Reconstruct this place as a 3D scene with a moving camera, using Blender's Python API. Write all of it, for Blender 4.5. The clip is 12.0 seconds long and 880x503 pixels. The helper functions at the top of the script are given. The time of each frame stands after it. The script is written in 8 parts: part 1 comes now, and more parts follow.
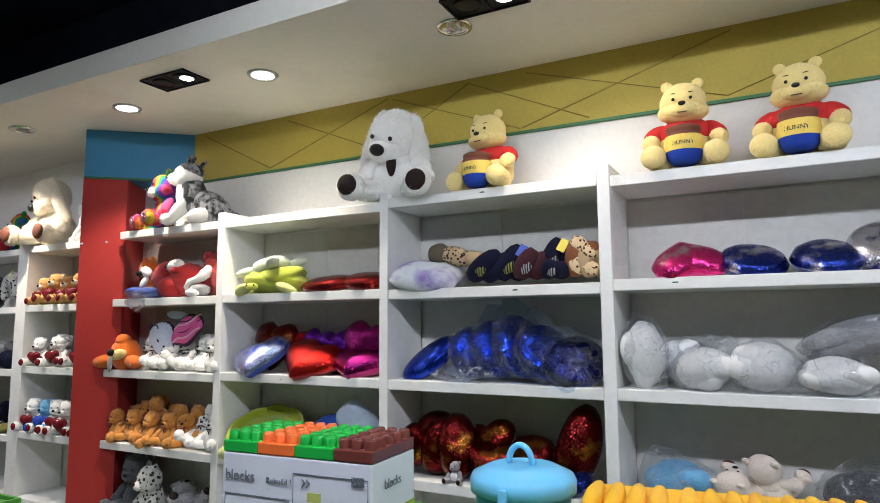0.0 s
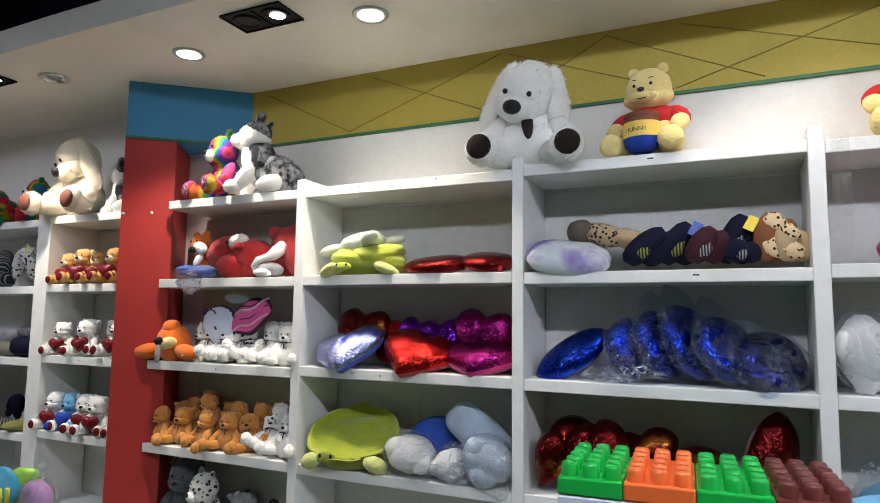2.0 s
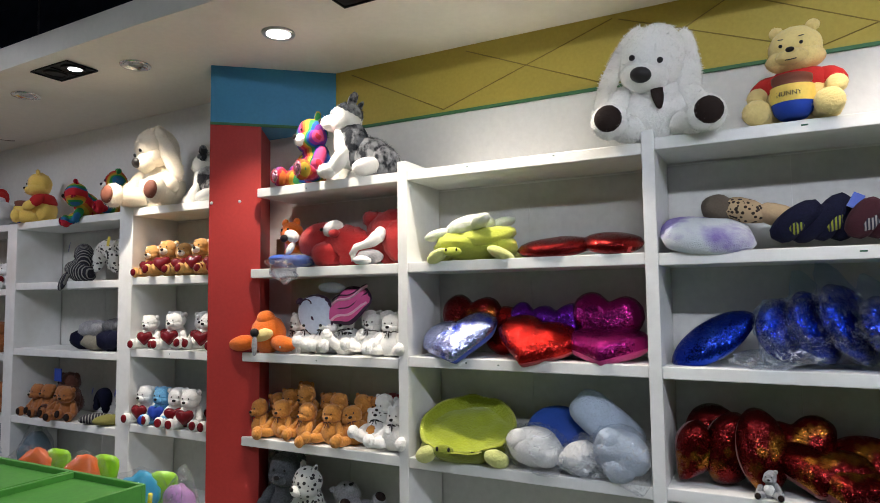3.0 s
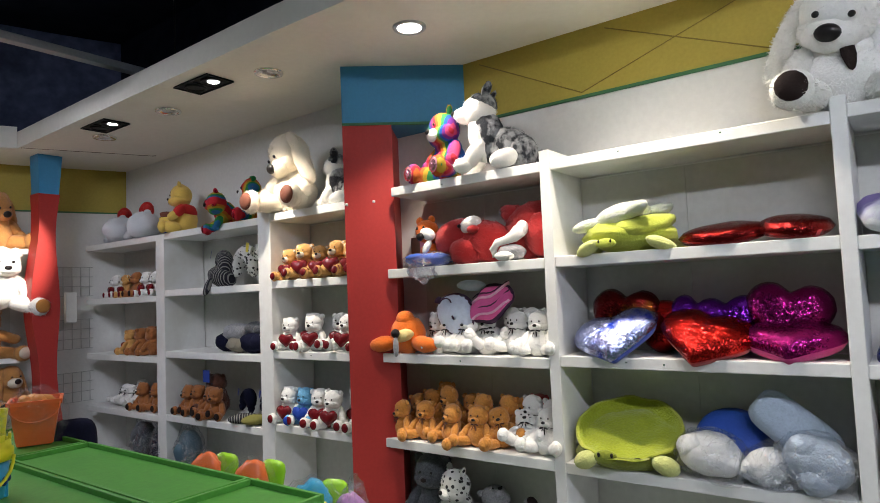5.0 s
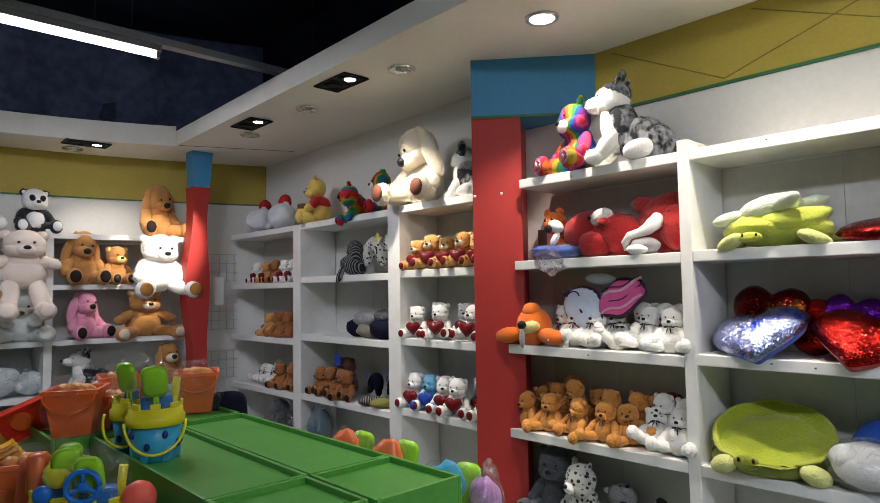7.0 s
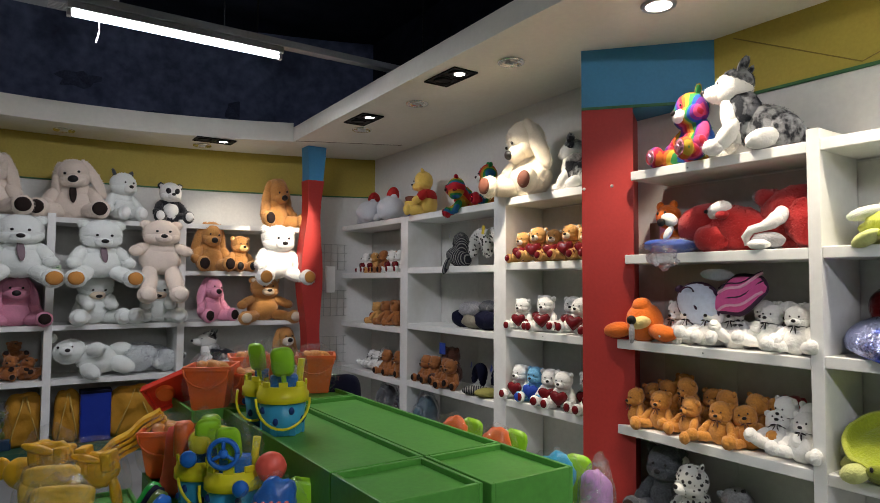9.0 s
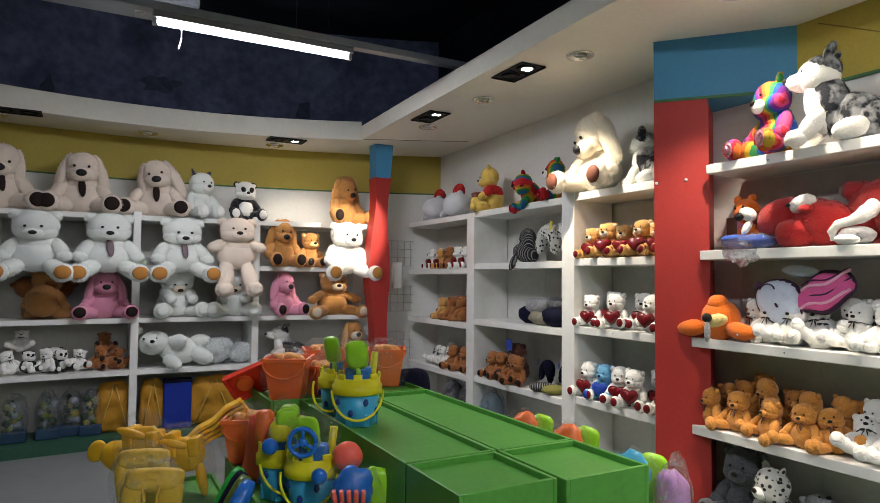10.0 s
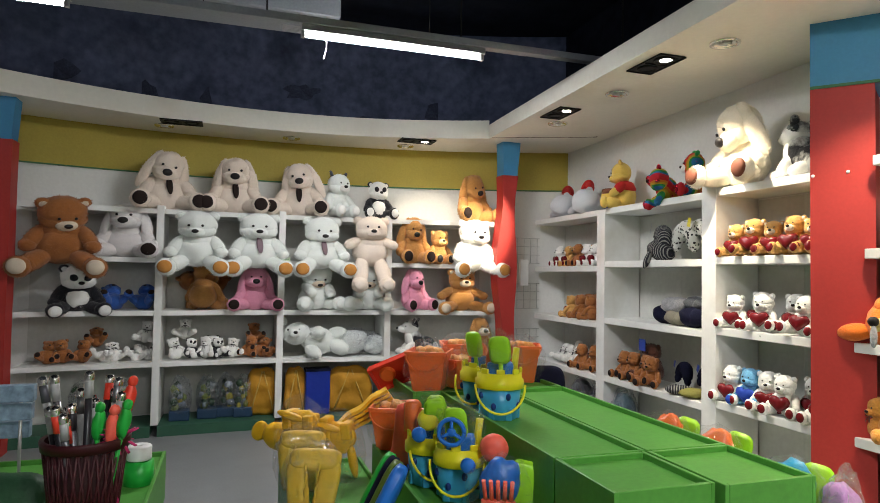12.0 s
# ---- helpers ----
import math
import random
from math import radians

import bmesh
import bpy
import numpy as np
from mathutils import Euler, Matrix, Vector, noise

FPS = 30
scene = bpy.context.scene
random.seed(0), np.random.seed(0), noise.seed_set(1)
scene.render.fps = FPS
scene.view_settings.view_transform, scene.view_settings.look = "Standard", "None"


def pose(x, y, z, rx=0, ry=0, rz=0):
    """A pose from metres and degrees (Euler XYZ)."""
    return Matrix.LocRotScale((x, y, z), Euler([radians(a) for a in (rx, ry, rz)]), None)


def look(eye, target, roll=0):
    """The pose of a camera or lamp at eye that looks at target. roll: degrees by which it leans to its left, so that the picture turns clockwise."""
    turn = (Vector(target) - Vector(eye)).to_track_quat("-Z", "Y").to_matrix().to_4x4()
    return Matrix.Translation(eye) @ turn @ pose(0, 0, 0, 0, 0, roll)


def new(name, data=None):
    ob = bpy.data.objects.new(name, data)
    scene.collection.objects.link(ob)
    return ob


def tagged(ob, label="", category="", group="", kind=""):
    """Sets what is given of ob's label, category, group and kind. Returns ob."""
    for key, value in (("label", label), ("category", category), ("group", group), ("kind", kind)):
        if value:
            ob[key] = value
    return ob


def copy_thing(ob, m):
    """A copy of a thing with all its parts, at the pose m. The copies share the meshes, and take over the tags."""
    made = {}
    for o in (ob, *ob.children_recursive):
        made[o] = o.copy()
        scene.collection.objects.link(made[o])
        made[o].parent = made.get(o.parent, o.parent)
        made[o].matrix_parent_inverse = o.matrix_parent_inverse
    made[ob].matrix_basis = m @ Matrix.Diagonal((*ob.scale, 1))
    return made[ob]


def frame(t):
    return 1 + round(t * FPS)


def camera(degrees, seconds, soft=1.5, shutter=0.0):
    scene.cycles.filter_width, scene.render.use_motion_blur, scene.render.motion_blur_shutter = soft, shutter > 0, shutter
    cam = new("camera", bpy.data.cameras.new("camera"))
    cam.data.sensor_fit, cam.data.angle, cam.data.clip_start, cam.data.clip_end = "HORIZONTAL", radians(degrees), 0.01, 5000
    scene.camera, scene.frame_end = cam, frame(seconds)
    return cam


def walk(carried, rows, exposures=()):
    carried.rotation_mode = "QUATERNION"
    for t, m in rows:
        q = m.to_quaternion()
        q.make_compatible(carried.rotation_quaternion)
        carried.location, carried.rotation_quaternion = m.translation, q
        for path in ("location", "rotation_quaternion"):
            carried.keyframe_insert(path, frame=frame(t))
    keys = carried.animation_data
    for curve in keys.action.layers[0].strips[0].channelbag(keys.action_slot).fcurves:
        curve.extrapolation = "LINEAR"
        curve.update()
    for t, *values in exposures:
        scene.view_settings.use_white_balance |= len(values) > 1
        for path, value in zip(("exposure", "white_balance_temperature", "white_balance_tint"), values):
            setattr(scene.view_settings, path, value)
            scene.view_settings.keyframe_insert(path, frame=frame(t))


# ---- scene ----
cam = camera(69.5, 12.0, soft=0.9)
PATH = [
    (0, (0.171, -0.047, 1.422), (-0.763, 1.707, 1.645), -0.4),
    (0.5, (-0.146, -0.063, 1.446), (-0.917, 1.77, 1.659), -2.4),
    (1, (-0.389, 0.002, 1.435), (-1.209, 1.81, 1.682), -3.4),
    (1.5, (-0.577, 0.052, 1.445), (-1.551, 1.787, 1.653), -2.5),
    (2, (-0.752, 0.064, 1.399), (-1.601, 1.863, 1.602), 0.7),
    (2.5, (-1.003, 0.001, 1.455), (-1.834, 1.813, 1.611), -0.3),
    (3, (-1.19, 0.024, 1.427), (-2.115, 1.792, 1.569), -0.7),
    (3.5, (-1.355, 0.089, 1.46), (-2.371, 1.804, 1.621), -2.2),
    (3.7, (-1.414, 0.064, 1.455), (-2.435, 1.783, 1.604), -2.0),
    (5.3, (-1.455, 0.02, 1.45), (-2.698, 1.581, 1.591), -2.5),
    (5.5, (-1.463, 0.011, 1.446), (-2.739, 1.544, 1.597), -2.4),
    (6, (-1.469, -0.011, 1.443), (-2.805, 1.471, 1.58), -1.5),
    (6.5, (-1.478, -0.029, 1.442), (-2.881, 1.391, 1.569), -1.1),
    (7, (-1.482, -0.043, 1.441), (-2.94, 1.322, 1.561), -0.9),
    (9, (-1.477, -0.109, 1.438), (-3.13, 1.013, 1.535), 0.3),
    (9.5, (-1.476, -0.126, 1.437), (-3.179, 0.919, 1.53), 0.7),
    (10, (-1.479, -0.146, 1.435), (-3.234, 0.808, 1.519), 0.5),
    (10.5, (-1.478, -0.166, 1.436), (-3.282, 0.693, 1.523), 0.4),
    (11, (-1.473, -0.191, 1.432), (-3.317, 0.579, 1.51), 1.1),
    (11.5, (-1.471, -0.215, 1.432), (-3.345, 0.481, 1.503), 1.4),
    (12, (-1.473, -0.255, 1.434), (-3.374, 0.362, 1.504), 1.0),
]
EXPOSURE = [(0, 0.13, 6100, 10), (1.5, 0.03, 6000, 10), (3.5, 0.06, 6120, 11), (6.5, 0.02, 6150, 10), (9, -0.06, 6450, 10), (10, 0.24, 6500, 8), (10.5, 0.44, 6550, 7), (11, 0.58, 6700, 6), (12, 0.72, 6750, 5)]
walk(cam, [(t, look(eye, target, roll)) for t, eye, target, roll in PATH], EXPOSURE)

# ---- world and large lights ----
world = bpy.data.worlds.new("world")
world.use_nodes = True
world.node_tree.nodes["Background"].inputs[0].default_value = (0.02, 0.022, 0.03, 1)
world.node_tree.nodes["Background"].inputs[1].default_value = 0.3
scene.world = world

SPOT_WARM, TUBE_COOL = (1.0, 0.86, 0.69), (0.94, 0.92, 1.0)


def lamp(name, kind, place, target, watts, colour, **more):
    data = bpy.data.lights.new(name, kind)
    data.energy, data.color = watts, colour
    for key, value in more.items():
        if key == "size":
            data.shape, data.size, data.size_y = "RECTANGLE", value[0], value[1]
        elif key == "cone":
            data.spot_size, data.spot_blend = radians(value), 0.6
        elif key == "radius":
            data.shadow_soft_size = value
    ob = new(name, data)
    ob.matrix_world = look(place, target)
    return tagged(ob, kind="structure")


# (x, y, watts thrown down, glow, runs along x)
TUBES = [(-5.57, 0.125, 34, 46, False), (-5.57, -2.44, 1, 10, False), (-1.5, 0.42, 19, 140, True), (0.3, 0.42, 19, 140, True), (1.7, 0.42, 14, 130, True)]
for tube_x, tube_y, watts, _, across in TUBES:
    mid = Vector((tube_x + 0.6, tube_y, 2.90)) if across else Vector((tube_x, tube_y + 0.6, 2.90))
    lamp("tube_lamp", "AREA", mid, mid - Vector((0, -0.001, 2.9)), watts, TUBE_COOL, size=(1.15, 0.05) if across else (0.05, 1.15))

# ---- materials ----
MATS = {}


def mat(name, col, rough=0.6, metal=0.0, var=0.10, scale=6.0, bump=0.0, bscale=60.0, sheen=0.0, dirt=None, spec=0.35):
    """A painted, plastic or cloth surface with two scales of variation."""
    if name in MATS:
        return MATS[name]
    m = bpy.data.materials.new(name)
    m.use_nodes = True
    nt = m.node_tree
    p = nt.nodes["Principled BSDF"]
    co = nt.nodes.new("ShaderNodeTexCoord")
    n1 = nt.nodes.new("ShaderNodeTexNoise")
    n1.inputs["Scale"].default_value, n1.inputs["Detail"].default_value = scale, 5
    n2 = nt.nodes.new("ShaderNodeTexNoise")
    n2.inputs["Scale"].default_value, n2.inputs["Detail"].default_value = bscale, 3
    nt.links.new(co.outputs["Object"], n1.inputs["Vector"])
    nt.links.new(co.outputs["Object"], n2.inputs["Vector"])
    mix = nt.nodes.new("ShaderNodeMix")
    mix.data_type = "RGBA"
    lo = [c * (1 - var) for c in col]
    hi = [min(1, c * (1 + var)) for c in col]
    mix.inputs[6].default_value, mix.inputs[7].default_value = (*lo, 1), (*hi, 1)
    add = nt.nodes.new("ShaderNodeMath")
    add.operation = "ADD"
    half = nt.nodes.new("ShaderNodeMath")
    half.operation = "MULTIPLY_ADD"
    half.inputs[1].default_value, half.inputs[2].default_value = 1.4, -0.7
    nt.links.new(n1.outputs["Fac"], add.inputs[0])
    nt.links.new(n2.outputs["Fac"], half.inputs[0])
    nt.links.new(half.outputs[0], add.inputs[1])
    nt.links.new(add.outputs[0], mix.inputs[0])
    out = mix.outputs[2]
    if dirt:
        ramp = nt.nodes.new("ShaderNodeMapRange")
        ramp.inputs["From Min"].default_value, ramp.inputs["From Max"].default_value = 0.55, 0.75
        n3 = nt.nodes.new("ShaderNodeTexNoise")
        n3.inputs["Scale"].default_value, n3.inputs["Detail"].default_value = 2.3, 8
        nt.links.new(co.outputs["Object"], n3.inputs["Vector"])
        nt.links.new(n3.outputs["Fac"], ramp.inputs[0])
        mx = nt.nodes.new("ShaderNodeMix")
        mx.data_type = "RGBA"
        nt.links.new(ramp.outputs[0], mx.inputs[0])
        nt.links.new(out, mx.inputs[6])
        mx.inputs[7].default_value = (*dirt, 1)
        out = mx.outputs[2]
    nt.links.new(out, p.inputs["Base Color"])
    p.inputs["Roughness"].default_value, p.inputs["Metallic"].default_value = rough, metal
    p.inputs["Specular IOR Level"].default_value = spec
    if sheen:
        p.inputs["Sheen Weight"].default_value = sheen
        p.inputs["Sheen Roughness"].default_value = 0.6
    if bump:
        b = nt.nodes.new("ShaderNodeBump")
        b.inputs["Strength"].default_value, b.inputs["Distance"].default_value = bump, 0.01
        nt.links.new(n2.outputs["Fac"], b.inputs["Height"])
        nt.links.new(b.outputs[0], p.inputs["Normal"])
    MATS[name] = m
    return m


def fur(name, col, var=0.22):
    return mat(name, col, 0.97, 0, var, 18, 0.5, 105, sheen=0.22, spec=0.06)


def glow(name, col, strength):
    if name in MATS:
        return MATS[name]
    m = bpy.data.materials.new(name)
    m.use_nodes = True
    p = m.node_tree.nodes["Principled BSDF"]
    p.inputs["Base Color"].default_value = (0.9, 0.9, 0.9, 1)
    p.inputs["Emission Color"].default_value = (*col, 1)
    p.inputs["Emission Strength"].default_value = strength
    MATS[name] = m
    return m


def sequin(name, col, second=None):
    """Small metallic scales, each tilted its own way; a second colour shows where they are brushed over."""
    if name in MATS:
        return MATS[name]
    m = bpy.data.materials.new(name)
    m.use_nodes = True
    nt = m.node_tree
    p = nt.nodes["Principled BSDF"]
    co = nt.nodes.new("ShaderNodeTexCoord")
    v = nt.nodes.new("ShaderNodeTexVoronoi")
    v.inputs["Scale"].default_value = 185
    nt.links.new(co.outputs["Object"], v.inputs["Vector"])
    geo = nt.nodes.new("ShaderNodeNewGeometry")
    sub = nt.nodes.new("ShaderNodeVectorMath")
    sub.operation = "SUBTRACT"
    sub.inputs[1].default_value = (0.5, 0.5, 0.5)
    sc = nt.nodes.new("ShaderNodeVectorMath")
    sc.operation = "SCALE"
    sc.inputs["Scale"].default_value = 0.46
    ad = nt.nodes.new("ShaderNodeVectorMath")
    no = nt.nodes.new("ShaderNodeVectorMath")
    no.operation = "NORMALIZE"
    nt.links.new(v.outputs["Color"], sub.inputs[0])
    nt.links.new(sub.outputs[0], sc.inputs[0])
    nt.links.new(sc.outputs[0], ad.inputs[0])
    nt.links.new(geo.outputs["Normal"], ad.inputs[1])
    nt.links.new(ad.outputs[0], no.inputs[0])
    nt.links.new(no.outputs[0], p.inputs["Normal"])
    n = nt.nodes.new("ShaderNodeTexNoise")
    n.inputs["Scale"].default_value, n.inputs["Detail"].default_value = 7, 4
    nt.links.new(co.outputs["Object"], n.inputs["Vector"])
    r = nt.nodes.new("ShaderNodeMapRange")
    r.inputs["From Min"].default_value, r.inputs["From Max"].default_value = 0.56, 0.66
    nt.links.new(n.outputs["Fac"], r.inputs[0])
    mix = nt.nodes.new("ShaderNodeMix")
    mix.data_type = "RGBA"
    mix.inputs[6].default_value = (*col, 1)
    mix.inputs[7].default_value = (*(second or [c * 0.7 for c in col]), 1)
    nt.links.new(r.outputs[0], mix.inputs[0])
    nt.links.new(mix.outputs[2], p.inputs["Base Color"])
    p.inputs["Metallic"].default_value, p.inputs["Roughness"].default_value = 0.92, 0.24
    MATS[name] = m
    return m


def film_plastic(name, tint=(0.97, 0.98, 1.0), clear=0.80, crease_glint=0.75):
    """Thin crinkled clear bag, with white glints painted along its creases."""
    if name in MATS:
        return MATS[name]
    m = bpy.data.materials.new(name)
    m.use_nodes = True
    nt = m.node_tree
    nt.nodes.remove(nt.nodes["Principled BSDF"])
    out = nt.nodes["Material Output"]
    tr = nt.nodes.new("ShaderNodeBsdfTransparent")
    tr.inputs[0].default_value = (*tint, 1)
    gl = nt.nodes.new("ShaderNodeBsdfGlossy")
    gl.inputs["Roughness"].default_value = 0.10
    co = nt.nodes.new("ShaderNodeTexCoord")
    n = nt.nodes.new("ShaderNodeTexNoise")
    n.inputs["Scale"].default_value, n.inputs["Detail"].default_value, n.inputs["Distortion"].default_value = 22, 5, 2.5
    nt.links.new(co.outputs["Object"], n.inputs["Vector"])
    b = nt.nodes.new("ShaderNodeBump")
    b.inputs["Strength"].default_value, b.inputs["Distance"].default_value = 1.0, 0.07
    nt.links.new(n.outputs["Fac"], b.inputs["Height"])
    nt.links.new(b.outputs[0], gl.inputs["Normal"])
    lw = nt.nodes.new("ShaderNodeLayerWeight")
    lw.inputs[0].default_value = 0.35
    nt.links.new(b.outputs[0], lw.inputs["Normal"])
    mr = nt.nodes.new("ShaderNodeMapRange")
    mr.inputs["To Min"].default_value, mr.inputs["To Max"].default_value = 0.04, 1 - clear + 0.12
    nt.links.new(lw.outputs["Facing"], mr.inputs[0])
    mx = nt.nodes.new("ShaderNodeMixShader")
    nt.links.new(mr.outputs[0], mx.inputs[0])
    nt.links.new(tr.outputs[0], mx.inputs[1])
    nt.links.new(gl.outputs[0], mx.inputs[2])
    # painted glints on the creases: thin ridges of a distorted noise, gathered in patches
    n2 = nt.nodes.new("ShaderNodeTexNoise")
    n2.inputs["Scale"].default_value, n2.inputs["Detail"].default_value, n2.inputs["Distortion"].default_value = 13, 3, 1.6
    nt.links.new(co.outputs["Object"], n2.inputs["Vector"])
    off = nt.nodes.new("ShaderNodeMath")
    off.operation = "SUBTRACT"
    off.inputs[1].default_value = 0.5
    nt.links.new(n2.outputs["Fac"], off.inputs[0])
    ab = nt.nodes.new("ShaderNodeMath")
    ab.operation = "ABSOLUTE"
    nt.links.new(off.outputs[0], ab.inputs[0])
    ridge = nt.nodes.new("ShaderNodeMapRange")
    ridge.inputs["From Min"].default_value, ridge.inputs["From Max"].default_value = 0.0, 0.028
    ridge.inputs["To Min"].default_value, ridge.inputs["To Max"].default_value = crease_glint, 0.015
    nt.links.new(ab.outputs[0], ridge.inputs[0])
    n3 = nt.nodes.new("ShaderNodeTexNoise")
    n3.inputs["Scale"].default_value, n3.inputs["Detail"].default_value = 9, 2
    nt.links.new(co.outputs["Object"], n3.inputs["Vector"])
    patch = nt.nodes.new("ShaderNodeMapRange")
    patch.inputs["From Min"].default_value, patch.inputs["From Max"].default_value = 0.40, 0.62
    nt.links.new(n3.outputs["Fac"], patch.inputs[0])
    mul = nt.nodes.new("ShaderNodeMath")
    mul.operation = "MULTIPLY"
    nt.links.new(ridge.outputs[0], mul.inputs[0])
    nt.links.new(patch.outputs[0], mul.inputs[1])
    glint_white = nt.nodes.new("ShaderNodeBsdfDiffuse")
    glint_white.inputs[0].default_value = (0.85, 0.88, 0.92, 1)
    both = nt.nodes.new("ShaderNodeMixShader")
    nt.links.new(mul.outputs[0], both.inputs[0])
    nt.links.new(mx.outputs[0], both.inputs[1])
    nt.links.new(glint_white.outputs[0], both.inputs[2])
    nt.links.new(both.outputs[0], out.inputs[0])
    MATS[name] = m
    return m


WALL = mat("wall_paint", (0.76, 0.76, 0.73), 0.7, var=0.05, scale=2, bump=0.12, bscale=40)
UNSEENWALL = mat("unseen_wall_grey", (0.22, 0.22, 0.22), 0.8, var=0.06, scale=2, bump=0.1)
SOFFIT = mat("soffit_paint", (0.76, 0.73, 0.66), 0.8, var=0.04, scale=1.5, bump=0.1, bscale=30, dirt=(0.70, 0.66, 0.58))
SHELF = mat("shelf_white", (0.80, 0.80, 0.77), 0.38, var=0.05, scale=3, bump=0.03, bscale=25, dirt=(0.66, 0.64, 0.58))
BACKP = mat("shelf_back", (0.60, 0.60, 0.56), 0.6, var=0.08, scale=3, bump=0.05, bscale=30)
YELLOW = mat("yellow_band", (0.42, 0.33, 0.055), 0.6, var=0.09, scale=4, bump=0.08)
LINE = mat("band_line", (0.23, 0.17, 0.03), 0.7)
GREENLINE = mat("green_line", (0.05, 0.16, 0.07), 0.6)
BLUE = mat("blue_paint", (0.055, 0.24, 0.44), 0.55, var=0.07, scale=5, bump=0.06)
RED = mat("red_paint", (0.40, 0.035, 0.03), 0.5, var=0.08, scale=3, bump=0.05, spec=0.3)
BLACKC = mat("black_ceiling", (0.012, 0.014, 0.024), 0.8, var=0.4, scale=2, bump=0.3, bscale=8, dirt=(0.018, 0.02, 0.03), spec=0.08)
BLUEWALL = mat("dark_wall", (0.085, 0.10, 0.17), 0.75, var=0.4, scale=3, bump=0.25, bscale=12, dirt=(0.03, 0.035, 0.06), spec=0.12)
FLOOR = mat("floor_vinyl", (0.22, 0.23, 0.23), 0.45, var=0.10, scale=4, bump=0.04, bscale=80, dirt=(0.17, 0.18, 0.18))
GREEN = mat("green_paint", (0.085, 0.30, 0.045), 0.42, var=0.12, scale=6, bump=0.06, bscale=50, dirt=(0.07, 0.24, 0.04))
PLINTH = mat("green_plinth", (0.03, 0.10, 0.06), 0.5)
METAL = mat("lamp_metal", (0.55, 0.55, 0.55), 0.35, 0.8)
GREYMETAL = mat("rail_metal", (0.34, 0.36, 0.40), 0.45, 0.3, scale=10)
CHROME = mat("chrome", (0.8, 0.78, 0.74), 0.15, 1.0, var=0.03)
BLACK = mat("black_plastic", (0.008, 0.008, 0.009), 0.5, spec=0.2)
WIRE = mat("wire", (0.5, 0.5, 0.48), 0.4, 0.5)


# ---- building blocks ----
def box(bm, lo, hi, mi=0, bevel=0.0):
    b = bmesh.new()
    bmesh.ops.create_cube(b, size=1.0)
    for v in b.verts:
        v.co = Vector([lo[k] + (v.co[k] + 0.5) * (hi[k] - lo[k]) for k in range(3)])
    if bevel:
        bmesh.ops.bevel(b, geom=b.edges[:], offset=bevel, segments=2, profile=0.5, affect="EDGES")
    join(bm, b, mi)


def join(bm, b, mi, m=None):
    """Adds the bmesh b to bm, turned by m, in material slot mi; frees b."""
    made = {}
    for v in b.verts:
        made[v] = bm.verts.new(m @ v.co if m else v.co)
    for f in b.faces:
        try:
            g = bm.faces.new([made[v] for v in f.verts])
            g.material_index, g.smooth = mi, f.smooth
        except ValueError:
            pass
    b.free()


def prism(bm, outline, z0, z1, mi=0):
    """An upright prism over a counter-clockwise outline; z0 and z1 may be functions of x and y."""
    f0 = z0 if callable(z0) else (lambda x, y: z0)
    f1 = z1 if callable(z1) else (lambda x, y: z1)
    lo = [bm.verts.new((x, y, f0(x, y))) for x, y in outline]
    hi = [bm.verts.new((x, y, f1(x, y))) for x, y in outline]
    n = len(outline)
    for f in [lo[::-1], hi] + [[lo[i], lo[(i + 1) % n], hi[(i + 1) % n], hi[i]] for i in range(n)]:
        bm.faces.new(f).material_index = mi


def rod(bm, a, b, r, mi=0, seg=8, r2=None):
    a, b = Vector(a), Vector(b)
    t = bmesh.new()
    bmesh.ops.create_cone(t, cap_ends=True, segments=seg, radius1=r, radius2=r if r2 is None else r2, depth=(b - a).length)
    for f in t.faces:
        f.smooth = len(f.verts) == 4
    join(bm, t, mi, Matrix.Translation((a + b) / 2) @ (b - a).to_track_quat("Z", "Y").to_matrix().to_4x4())


def lathe(bm, profile, mi=0, seg=24, m=None):
    """Turns a profile of (radius, height) round z."""
    t = bmesh.new()
    rings = []
    for r, z in profile:
        rings.append([t.verts.new((r * math.cos(2 * math.pi * k / seg), r * math.sin(2 * math.pi * k / seg), z)) for k in range(seg)])
    for i in range(len(rings) - 1):
        for k in range(seg):
            t.faces.new([rings[i][k], rings[i][(k + 1) % seg], rings[i + 1][(k + 1) % seg], rings[i + 1][k]]).smooth = True
    join(bm, t, mi, m)


def finish(name, bm, mats, parent=None):
    bmesh.ops.recalc_face_normals(bm, faces=bm.faces[:])
    me = bpy.data.meshes.new(name)
    bm.to_mesh(me)
    bm.free()
    for m in mats if isinstance(mats, (list, tuple)) else [mats]:
        me.materials.append(m)
    ob = new(name, me)
    ob.parent = parent
    return ob


def part(name, bm, material, parent, label=""):
    return tagged(finish(name, bm, material, parent), label)


def thing(name, place, label, category, group=""):
    e = new(name)
    e.empty_display_size = 0.05
    e.matrix_world = place if isinstance(place, Matrix) else Matrix.Translation(place)
    return tagged(e, label, category, group)


def setting(name, bm, mats, label="", category=""):
    return tagged(finish(name, bm, mats), label, category, kind="structure")


# ---- the large structure ----
NY, FY = 3.06, 2.70          # back of the north wall's shelves, and their front


def soffit_z(x, y=0):
    """Underside of the dropped ceiling, which sinks a little to the west."""
    return 2.775 - 0.055 * min(1, max(0, (-3.9 - x) / 3.5))


def arc(y, x_mid, bow, y_mid=0.16, half=2.1):
    """A wall line bowed outwards to the west."""
    return x_mid + bow * ((y - y_mid) / half) ** 2


def wall_x(y):
    return arc(y, -8.0, 0.32)


def front_x(y):
    return arc(y, -7.50, 0.22)


def edge_x(y):
    return arc(y, -7.42, 0.40, half=1.87)


